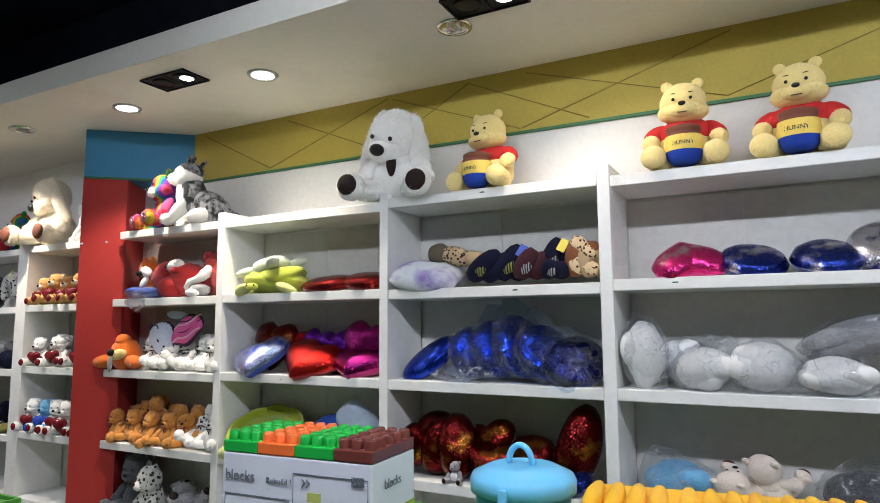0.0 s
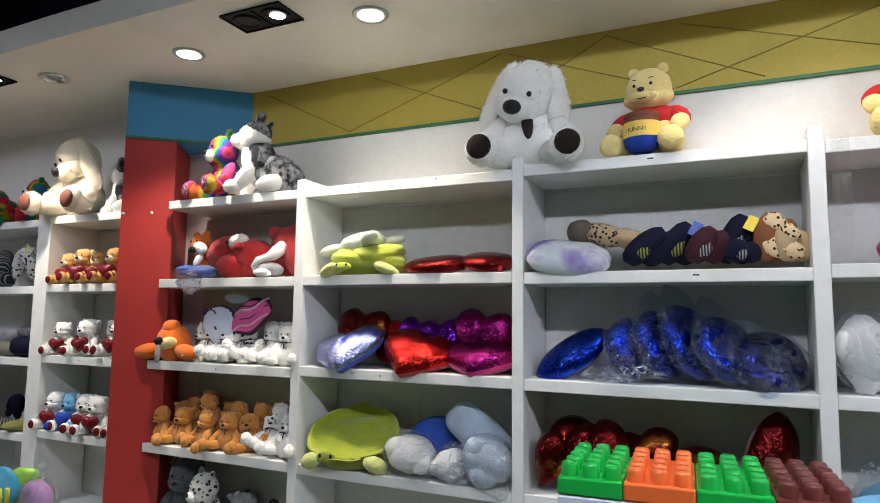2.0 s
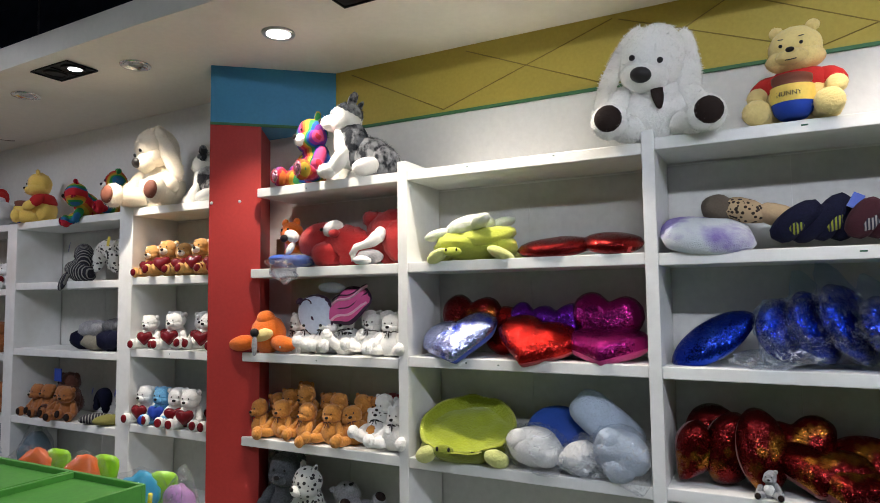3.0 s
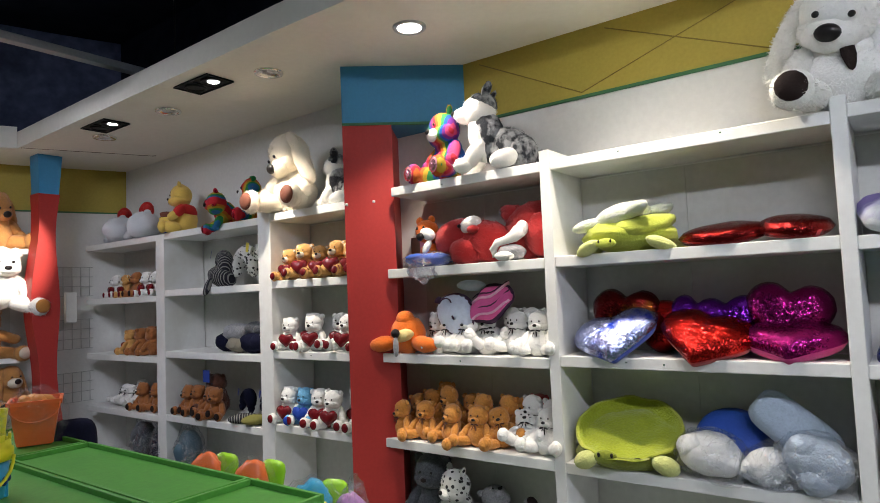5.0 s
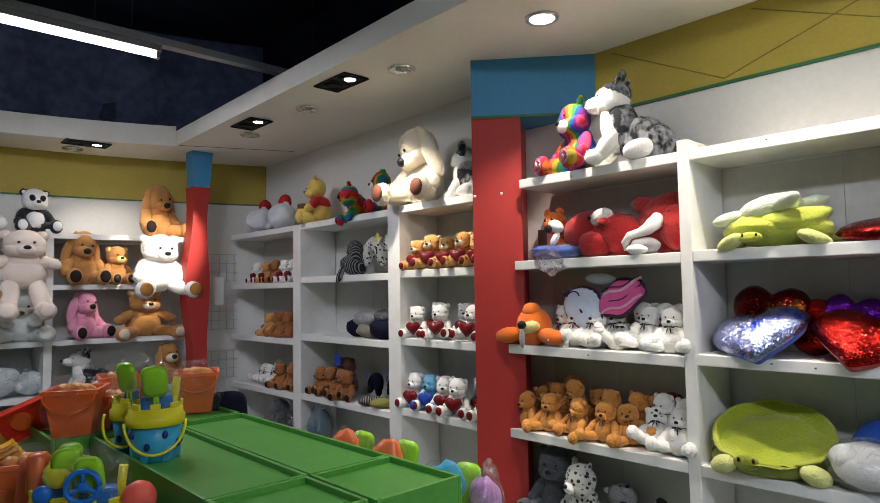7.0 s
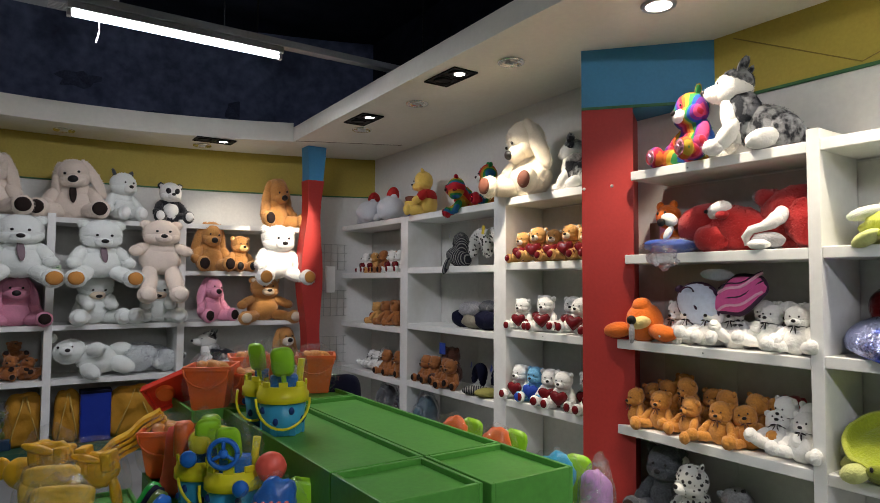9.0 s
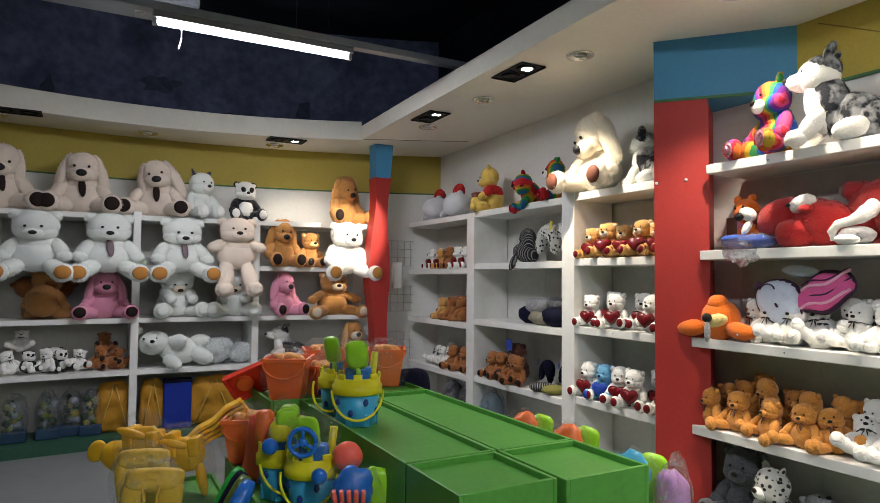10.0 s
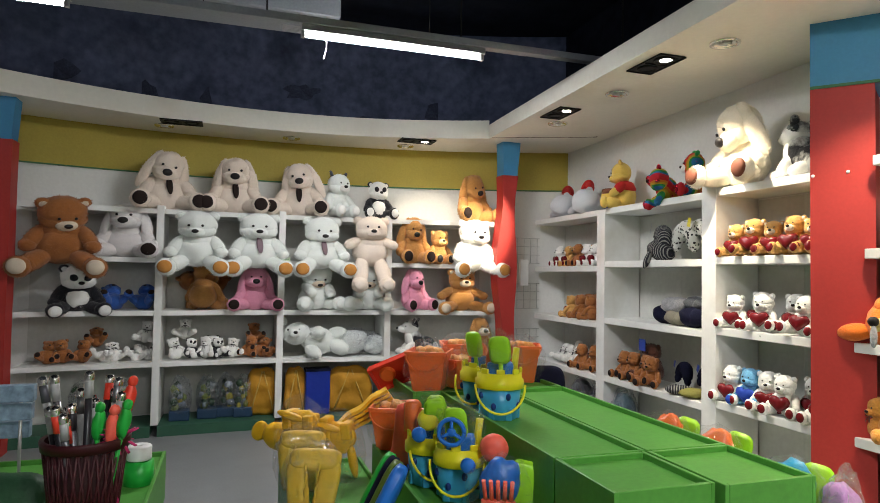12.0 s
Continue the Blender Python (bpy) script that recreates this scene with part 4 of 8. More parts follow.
LEO = leopard("leopard_cloth", (0.44, 0.32, 0.19), (0.03, 0.02, 0.015), 55)
SNOWLEO = leopard("snow_leopard_cloth", (0.60, 0.60, 0.56), (0.03, 0.03, 0.03), 38)
RAINBOW = striped("rainbow_plush", [(0.34, 0.012, 0.03), (0.44, 0.10, 0.014), (0.40, 0.27, 0.02), (0.03, 0.20, 0.06), (0.012, 0.07, 0.30), (0.13, 0.02, 0.20), (0.40, 0.04, 0.13)], 15, (1.0, 0.3, 1.0), 0.9, 11)
REDBOW = striped("red_rainbow_plush", [(0.42, 0.012, 0.02), (0.42, 0.012, 0.02), (0.46, 0.14, 0.014), (0.38, 0.28, 0.02), (0.02, 0.20, 0.05), (0.02, 0.12, 0.26), (0.42, 0.012, 0.03)], 15, (1.0, 0.3, 1.0), 0.9, 9)
FOILPINK = mat("pink_foil", (0.75, 0.32, 0.42), 0.18, 0.85, bump=0.5, bscale=25)
FOILRED = mat("red_foil", (0.55, 0.02, 0.05), 0.2, 0.8, bump=0.5, bscale=25)
STRIPE = striped("black_white_stripe", [(0.015, 0.015, 0.02), (0.02, 0.02, 0.03), (0.24, 0.24, 0.22)], 110, (1, 0.4, 1), 0.9, 3)
NAVYYEL = striped("navy_yellow_trim", [(0.010, 0.013, 0.04), (0.010, 0.013, 0.04), (0.015, 0.02, 0.06), (0.010, 0.013, 0.04), (0.010, 0.013, 0.04), (0.006, 0.008, 0.02), (0.012, 0.016, 0.05), (0.006, 0.008, 0.02), (0.34, 0.33, 0.03)], 30, (1, 0.5, 0.6), 0.9, 16)
HUSKY = mottled("husky_coat", (0.020, 0.023, 0.030), (0.34, 0.35, 0.37), 17)
COWCOAT = mottled("cow_coat", (0.02, 0.02, 0.025), (0.70, 0.70, 0.68), 9)

# ---- north wall, top boards ----
pot_label = "pale yellow plush bear in a red shirt with a pot"
pot_bear(pot_label, north(-0.15, 2.83, 2.056, 4), 0.40, PALEYEL)
pot_bear(pot_label, north(0.293, 2.83, 2.056, -8), 0.40, PALEYEL)
pot_bear(pot_label, north(-1.07, 2.83, 2.066, -12), 0.40, PALEYEL)
pot_bear("pale yellow plush bear in a red shirt seen from its side, coat deepened as if shaded", north(-6.05, 2.84, 2.0, -42), 0.40, SHADEYEL)
sitter("plush_dog", "large white plush dog with floppy ears and dark brown paw pads", north(-1.60, 2.80, 2.055, 10), 0.48, WHITE, ears="long", lean=16, nod=24, turn=-10, big_head=1.16, wide=1.14, splay=0.95, tie=PAD, group="large plush dogs", seg=18, hair=1.6)
sitter("plush_dog", "large cream plush dog with dark paw pads on the shelf top", north(-4.68, 2.80, 2.02, 2), 0.50, CREAM, pads=POTBROWN, ears="long", lean=-8, splay=1.0, group="large plush dogs", seg=18, hair=1.6, nod=24, turn=-24, big_head=1.12, wide=1.08)


def lying_husky(name, label, m, length, coat, light):
    """A plush husky crouching with its head raised to -x."""
    bm = bmesh.new()
    H = 0.014
    blob(bm, (0.12, 0.0, 0.16), (0.25, 0.14, 0.155), 0, (0, 14, 0), 20, 0.09, 1400, H)
    blob(bm, (0.24, -0.07, 0.12), (0.13, 0.10, 0.12), 0, (0, 10, 0), 16, 0.08, 500, H)
    blob(bm, (-0.05, 0.0, 0.26), (0.145, 0.13, 0.20), 0, (0, -18, 0), 18, 0.07, 900, H)
    blob(bm, (-0.13, -0.02, 0.24), (0.085, 0.11, 0.17), 1, (0, -18, 0), 14, 0.06, 400, H)
    blob(bm, (-0.13, 0, 0.455), (0.150, 0.130, 0.118), 1, (0, 0, 0), 18, 0.04, 700, H)
    blob(bm, (-0.095, 0, 0.500), (0.128, 0.118, 0.088), 0, (0, 8, 0), 16, 0.04, 500, H)
    blob(bm, (-0.25, 0, 0.435), (0.11, 0.075, 0.062), 1, (0, 8, 0), 14, 0.04, 250, H)
    blob(bm, (-0.36, 0, 0.455), (0.024, 0.030, 0.022), 2, seg=8, wob=0)
    for s in (-1, 1):
        limb(bm, (-0.05, s * 0.085, 0.55), (-0.015, s * 0.11, 0.605), 0.045, 0, 12, 0.5, 90, H)
        limb(bm, (-0.072, s * 0.085, 0.553), (-0.042, s * 0.11, 0.598), 0.026, 1, 10, 0.4)
        blob(bm, (-0.225, s * 0.082, 0.487), (0.013, 0.013, 0.015), 2, seg=8, wob=0)
        limb(bm, (-0.10, s * 0.09, 0.20), (-0.22, s * 0.11, 0.07), 0.066, 1, 14, 1, 300, H)
        blob(bm, (-0.265, s * 0.115, 0.055), (0.088, 0.062, 0.055), 1, seg=12, hair=160, hlen=H)
        limb(bm, (0.18, s * 0.13, 0.09), (0.02, s * 0.17, 0.06), 0.066, 1, 14, 1, 300, H)
    limb(bm, (0.34, 0, 0.10), (0.43, 0.06, 0.08), 0.05, 0, 10, 1, 200, H)
    for v in bm.verts:
        v.co *= length / 0.80
    return toy(name, bm, [coat, light, NOSE], m, label)


lying_husky("plush_husky", "grey and white plush husky sitting on the top shelf", north(-3.12, 2.80, 2.05, 22) @ Matrix.Diagonal((0.82, 1, 1.0, 1)), 0.58, HUSKY, WHITE)
sitter("plush_cat", "rainbow plush animal with shiny pink paws", north(-3.42, 2.80, 2.05, -22), 0.37, RAINBOW, face=WHITE, pads=FOILPINK, ears="point", ear_col=RAINBOW, lean=-14, group="rainbow plush", hair=0.3)
lying_husky("plush_husky", "black and white plush husky leaning by the pier", north(-4.26, 2.84, 2.017, -8), 0.46, COWCOAT, WHITE)
sitter("plush_cat", "rainbow plush animal with shiny red paws", north(-5.16, 2.84, 2.006, -30), 0.31, REDBOW, face=WHITE, pads=FOILRED, ears="point", ear_col=REDBOW, lean=10, group="rainbow plush", hair=0.3)
sitter("plush_cat", "rainbow and red plush animal lying on its side", north(-5.42, 2.80, 2.055, -50, 0, 68), 0.30, REDBOW, face=FOILRED, pads=FOILRED, ears="point", ear_col=FOILRED, group="rainbow plush", hair=0.3)
for x, y, yaw in ((-7.02, 2.84, -40), (-6.60, 2.82, -34)):
    bm = bmesh.new()
    blob(bm, (0.10, 0, 0.105), (0.19, 0.13, 0.115), 0, (0, 8, 0), 18, 0.08, 900, 0.010)
    blob(bm, (-0.13, -0.01, 0.145), (0.10, 0.10, 0.095), 0, (0, -20, 0), 16, 0.06, 500, 0.010)
    blob(bm, (-0.21, -0.02, 0.16), (0.050, 0.05, 0.042), 0, seg=12)
    blob(bm, (-0.252, -0.02, 0.178), (0.015, 0.017, 0.014), 1, seg=8, wob=0)
    for q in (-1, 1):
        limb(bm, (-0.02, q * 0.10, 0.06), (-0.12, q * 0.16, 0.03), 0.035, 0, 10)
        blob(bm, (-0.195, q * 0.045 - 0.01, 0.195), (0.010, 0.010, 0.012), 1, seg=8, wob=0)
    limb(bm, (-0.09, 0, 0.215), (0.00, 0.02, 0.275), 0.060, 2, 14)
    limb(bm, (0.00, 0.02, 0.275), (0.09, 0.03, 0.225), 0.034, 2, 12)
    blob(bm, (0.115, 0.03, 0.205), (0.032, 0.032, 0.032), 0, seg=10)
    toy("plush_seal", bm, [fur("pale_seal_fur", (0.66, 0.68, 0.72), 0.06), NOSE, REDCLOTH], north(x, y, 2.006, yaw), "pale plush seal in a red hat lying on the shelf top", "soft toy", "hooded plush")


# ---- cushions ----
def velvet(name, col):
    return mat(name, col, 0.9, var=0.15, bump=0.2, bscale=150, sheen=0.25, spec=0.15)


VELVET = {SEQWINE: velvet("bright_red_velvet", (0.40, 0.014, 0.012)), SEQRED: velvet("bright_red_velvet", (0.40, 0.014, 0.012)), SEQGOLD: velvet("deep_red_velvet", (0.14, 0.008, 0.008)), SEQMAG: velvet("magenta_velvet", (0.46, 0.015, 0.16)),
          SEQPURP: velvet("purple_velvet", (0.10, 0.012, 0.24)), SEQBLUE: velvet("blue_velvet", (0.01, 0.05, 0.42)), SEQNAVY: velvet("navy_velvet", (0.012, 0.02, 0.12)),
          SEQPINK: velvet("pink_velvet", (0.60, 0.05, 0.22)), SEQHEART: velvet("royal_velvet", (0.02, 0.06, 0.40))}


def cushion(name, label, m, outline, w, h, d, mats, group="cushions", extra=None):
    bm = bmesh.new()
    pillow(bm, outline, w, h, d, 0)
    if len(mats) == 1 and mats[0] in VELVET:
        mats = [mats[0], VELVET[mats[0]]]
    if len(mats) > 1:
        for f in bm.faces:
            f.material_index = 1 if f.calc_center_median().y > 0.012 else 0
    return toy(name, bm, mats, m, label, "cushion", group)


# bay 3
cushion("heart_cushion", "pink sequin heart cushion lying on the shelf", pose(-0.165, 2.83, 1.672, -58, 0, 12) @ pose(0, 0, 0, 0, 170, 0), heart_outline, 0.33, 0.30, 0.13, [SEQPINK])
cushion("cushion", "blue and silver sequin cushion lying flat", pose(0.085, 2.85, 1.66, -62, 12, -6), round_outline, 0.27, 0.26, 0.11, [SEQNAVY])
cushion("cushion", "navy and silver sequin cushion lying flat", pose(0.345, 2.84, 1.66, -62, 0, 5), round_outline, 0.26, 0.27, 0.115, [SEQNAVY])
cushion("cushion", "silver sequin cushion leaning on another", pose(0.535, 2.87, 1.70, -50, -10, 0), round_outline, 0.26, 0.28, 0.12, [SILVER])


def bagged(name, label, m, r, material, knot=(0, 0, 1), bag=None, film_scale=1.12, shape=None):
    """A soft thing inside a crinkled clear bag with a twisted end."""
    t = thing(name, m, label, "bagged toy", "bagged toys")
    bm = bmesh.new()
    if shape:
        pillow(bm, shape, r[0] * 2, r[2] * 2, r[1] * 2, 0)
    else:
        blob(bm, (0, 0, 0), [k * 0.95 for k in r], 0, seg=26, wob=0.10)
        for k in range(2):
            a = RNG.uniform(0, 6.28)
            blob(bm, (r[0] * 0.55 * math.cos(a), -r[1] * RNG.uniform(0.2, 0.5), r[2] * 0.5 * math.sin(a)), (r[0] * 0.55, r[1] * 0.55, r[2] * 0.55), 0, seg=14, wob=0.12)
    part("filling", bm, material, t)
    bm = bmesh.new()
    b = bmesh.new()
    bmesh.ops.create_icosphere(b, subdivisions=4, radius=1)
    s = Vector((RNG.random() * 40, RNG.random() * 40, 0))
    k = Vector(knot).normalized()
    for v in b.verts:
        u = v.co.copy()
        f = film_scale + 0.10 * noise.noise(u * 2.5 + s) + 0.15 * abs(noise.noise(u * 4.5 + s)) - 0.11 * abs(noise.noise(u * 9 + s))
        a = max(0, u.dot(k) - 0.72) / 0.28
        f += 0.5 * a * a + 0.06 * a * math.sin(9 * math.atan2(u.x, u.y))
        v.co = Vector((u.x * r[0], u.y * r[1], u.z * r[2])) * f
        v.co.z = max(v.co.z, -r[2] * 1.02)
    join(bm, b, 0)
    part("bag", bm, bag or BAG, t, "crinkled clear plastic bag")
    return t


for x, y, z, r, ry, kn, lab in (
        (-0.35, 2.80, 1.285, (0.088, 0.10, 0.145), -4, (0.3, -0.3, -1), 0), (-0.205, 2.92, 1.245, (0.10, 0.09, 0.10), 30, (0.5, 0, 1), 0),
        (-0.115, 2.79, 1.228, (0.12, 0.11, 0.085), -12, (0.6, 0, 0.8), 0), (0.10, 2.78, 1.24, (0.12, 0.11, 0.098), 0, (1, -0.3, -0.4), 0),
        (0.345, 2.78, 1.215, (0.125, 0.11, 0.074), 6, (-1, -0.2, 0), 0), (0.44, 2.86, 1.36, (0.19, 0.10, 0.075), -14, (1, 0, 0.3), 1)):
    bagged("bagged_plush", "white plush toy folded in a clear plastic bag" if not lab else "grey plush folded in a clear plastic bag", pose(x, y, z, 0, ry, 0), r, WHITECLOTH if not lab else GREYF, kn)
bagged("bagged_plush", "pale blue plush in a clear plastic bag", pose(-0.25, 2.85, 0.755, 0, 0, 0), (0.14, 0.11, 0.088), SKY, (-0.4, 0, 1))
for s in (0, 1):
    sitter("plush_bear", "pinkish plush lying on its back", north(0.02 + 0.1 * s, 2.95, 0.70, 160, -70 + 25 * s), 0.24, PEACH, pads=DKBROWN)
bagged("bagged_plush", "grey-blue plush in a clear plastic bag", pose(0.43, 2.85, 0.765, 0, 0, 0), (0.16, 0.11, 0.10), DGREYF, (0, -0.3, 1))
t = thing("plastic_wrap", (-0.45, 2.69, 1.66), "loose clear plastic wrap hanging on the post", "plastic wrap")
bm = bmesh.new()
vs = [[bm.verts.new((0.012 + 0.02 * k + 0.01 * noise.noise(Vector((k, i * 0.7, 3))), -0.008 - 0.012 * abs(noise.noise(Vector((k * 2, i * 0.9, 8)))), 0.4 - 0.05 * i)) for k in range(4)] for i in range(9)]
for i in range(8):
    for k in range(3):
        bm.faces.new([vs[i][k], vs[i][k + 1], vs[i + 1][k + 1], vs[i + 1][k]]).smooth = True
part("film", bm, BAGCLEAR, t)

# bay 2, upper board: cushions, neck pillows
cushion("cushion", "white and purple spotted cushion lying flat", pose(-1.42, 2.80, 1.662, -68, 6, 10), square_outline, 0.36, 0.30, 0.13, [mottled("purple_waves", (0.28, 0.22, 0.54), (0.72, 0.76, 0.80), 5)])


def neck_pillow(label, m, size, mats, tag=None, narrow=1.0):
    """A U-shaped travel pillow, upright, with a paper tag."""
    t = thing("neck_pillow", m, label, "neck pillow", "neck pillows")
    bm = bmesh.new()
    pts = []
    for k in range(13):
        a = radians(-130 + 260 * k / 12)
        pts.append((0.62 * narrow * math.sin(a) * size, 0.04 * k * size, 0.62 * math.cos(a) * size / narrow ** 0.5))
    sweep(bm, pts, [size * 0.39 * math.sin(math.pi * (k + 0.25) / 12.5) ** 0.45 for k in range(13)], 0, 14)
    part("pillow_body", bm, mats, t)
    if tag:
        bm = bmesh.new()
        box(bm, (-0.03, -size * 0.42, size * 0.55), (0.03, -size * 0.415, size * 0.95))
        part("tag", bm, tag, t, "printed paper tag")
    return t


TAGYEL = mat("tag_yellow", (0.75, 0.62, 0.05), 0.4)
TAGBLUE = mat("tag_blue", (0.03, 0.07, 0.36), 0.35)
def folded_pillow(label, m, h, r, main, patch, tag=None, lean=0.5):
    """A travel pillow folded in half, leaning over, with a printed panel on its front."""
    t = thing("neck_pillow", m, label, "neck pillow", "neck pillows")
    bm = bmesh.new()
    for off, k in ((0.0, 1.0), (r * 0.95, 0.92)):
        pts = [(off + lean * h * (q / 8) ** 1.3, 0.03 * (off > 0), r * 0.55 + (h * k - r * 1.1) * q / 8) for q in range(9)]
        sweep(bm, pts, [r * max(0.25, math.sin(math.pi * (q + 0.9) / 9.8)) ** 0.45 * (0.62 if q in (0, 8) else 0.85) for q in range(9)], 0, 16)
    part("pillow_body", bm, main, t)
    for z, w, tall in (((0.36, 0.85, 0.16), (0.72, 0.75, 0.14)) if patch is LEOPALE else ((0.40, 0.42, 0.16),)):
        bm = bmesh.new()
        blob(bm, (r * 0.35 + lean * h * z ** 1.3, -r * 0.58, h * z), (r * w, r * 0.30, h * tall), 0, (0, 38, 0), 14, 0.25)
        part("printed_panel", bm, patch, t, "printed cloth panel")
    if tag:
        bm = bmesh.new()
        box(bm, (-0.020, -0.002, 0.0), (0.020, 0.002, 0.060))
        card = part("tag", bm, tag, t, "printed paper tag")
        card.matrix_local = pose(r * 0.4 + lean * h * 0.85, -r * 0.80, h * 0.62, -12, 28, 0)
    return t


RUST = mat("rust_cloth", (0.20, 0.075, 0.03), 0.9, bump=0.3, bscale=120)
TAUPE = mat("taupe_cloth", (0.12, 0.095, 0.07), 0.9, bump=0.3, bscale=120)
BEIGE = mat("beige_cloth", (0.42, 0.31, 0.18), 0.9, bump=0.3, bscale=120)
LEOPALE = leopard("pale_leopard_cloth", (0.66, 0.50, 0.30), (0.04, 0.02, 0.012), 62)
WINE = mat("wine_cloth", (0.035, 0.006, 0.012), 0.9, bump=0.3, bscale=120)
LIMEBAR = striped("lime_bar_cloth", [(0.008, 0.010, 0.03), (0.20, 0.22, 0.02)], 150, (1, 0.2, 1), 0.9, 1)
WHITEBAR = striped("white_bar_cloth", [(0.012, 0.014, 0.03), (0.26, 0.25, 0.25)], 170, (1, 0.2, 1), 0.9, 1)
bm = bmesh.new()
blob(bm, (-0.10, 0, 0.0), (0.065, 0.06, 0.055), 0, seg=16, wob=0.08)
blob(bm, (0.0, 0, -0.005), (0.10, 0.06, 0.050), 1, (0, 8, 0), 16, 0.08)
blob(bm, (0.12, 0, -0.015), (0.085, 0.055, 0.045), 2, (0, 10, 0), 16, 0.08)
toy("neck_pillow", bm, [TAUPE, LEO, BEIGE], pose(-1.28, 2.86, 1.765, 0, 8, 0), "taupe and leopard neck pillow lying over a cushion", "neck pillow", "neck pillows")
for x, y, h, r, lean, main, patch, tag, lab in (
        (-1.17, 2.80, 0.20, 0.062, 0.75, NAVY, LIMEBAR, None, "navy neck pillow with lime bars, leaning"), (-1.03, 2.85, 0.23, 0.062, 0.45, NAVY, LIMEBAR, TAGBLUE, "navy neck pillow with a blue tag, leaning"),
        (-0.915, 2.80, 0.20, 0.060, 0.40, WINE, WHITEBAR, None, "wine red neck pillow with white bars"), (-0.80, 2.84, 0.25, 0.056, 0.30, NAVY, WHITEBAR, TAGYEL, "navy neck pillow with a yellow tag"),
        (-0.765, 2.77, 0.14, 0.050, 0.20, NAVY, WHITEBAR, None, "small navy neck pillow with white bars"), (-0.655, 2.82, 0.25, 0.060, 0.10, RUST, LEOPALE, None, "rust brown neck pillow with leopard panels"),
        (-0.575, 2.79, 0.19, 0.050, -0.10, BEIGE, LEOPALE, None, "beige neck pillow with leopard panels")):
    folded_pillow(lab, pose(x, y, 1.594), h, r, main, patch, tag, lean)

# bay 2, blue cushions in bags
cushion("cushion", "blue sequin cushion leaning on the post", pose(-1.415, 2.82, 1.240, -46, -34, 8), round_outline, 0.37, 0.19, 0.085, [SEQBLUE])
for x, y, ry, rz, w, h in ((-1.16, 2.80, -12, 46, 0.25, 0.25), (-1.05, 2.84, -18, 56, 0.28, 0.29), (-0.935, 2.86, -24, 58, 0.30, 0.33), (-0.80, 2.82, -30, 54, 0.30, 0.29), (-0.655, 2.80, -52, 44, 0.30, 0.27)):
    dz = 0.5 * h * math.cos(radians(ry)) + 0.02
    bagged("bagged_cushion", "blue sequin cushion in a clear plastic bag", pose(x, y, 1.138 + dz, -8, ry, 0) @ pose(0, 0, 0, 0, 0, rz), (w / 2, 0.048, h / 2), SEQDEEP if x > -0.7 else SEQBLUE, (-1, -0.6, -0.8) if x < -1.1 else (0.2, 0, 1), BAGBLUE, 1.06, round_outline)

# bay 2, red and gold sequin cushions
for x, y, z, rx, ry, w, h, o, lab, m in (
        (-1.49, 2.80, 0.795, -8, 30, 0.22, 0.27, heart_outline, "dark red sequin heart cushion standing", SEQGOLD), (-1.37, 2.84, 0.81, -10, 12, 0.22, 0.29, round_outline, "red and gold sequin cushion standing", SEQGOLD),
        (-1.255, 2.80, 0.825, -15, -8, 0.20, 0.32, round_outline, "gold and red sequin cushion standing", SEQGOLD), (-1.06, 2.80, 0.765, -55, 6, 0.38, 0.24, heart_outline, "red and gold sequin heart cushion lying", SEQGOLD),
        (-0.93, 2.90, 0.775, -40, -15, 0.30, 0.24, round_outline, "dark red sequin cushion", SEQGOLD), (-0.665, 2.84, 0.855, -12, 14, 0.21, 0.40, round_outline, "dark red sequin cushion standing upright", SEQGOLD),
        (-1.13, 2.90, 0.83, -30, -14, 0.30, 0.26, heart_outline, "gold and red sequin heart cushion at the back", SEQGOLD), (-0.98, 2.77, 0.725, -70, 10, 0.32, 0.24, heart_outline, "red and gold sequin heart cushion lying flat", SEQGOLD),
        (-1.43, 2.93, 0.83, -14, -10, 0.26, 0.28, round_outline, "dark red sequin cushion at the back", SEQGOLD)):
    cushion("sequin_cushion", lab, pose(x, y, z, rx, ry, 0) @ pose(0, 0, 0, 0, 0, 34 if x < -1.2 or x > -0.7 else 0), o, w, h, 0.13, [m])
cushion("sequin_cushion", "navy sequin cushion lying flat", pose(-0.74, 2.79, 0.725, -65, 0, 0), round_outline, 0.30, 0.24, 0.11, [SEQNAVY])
sitter("plush_mouse", "small grey plush on the shelf edge", north(-1.235, 2.735, 0.665, 0), 0.105, GREYF, belly=WHITE, seg=10)


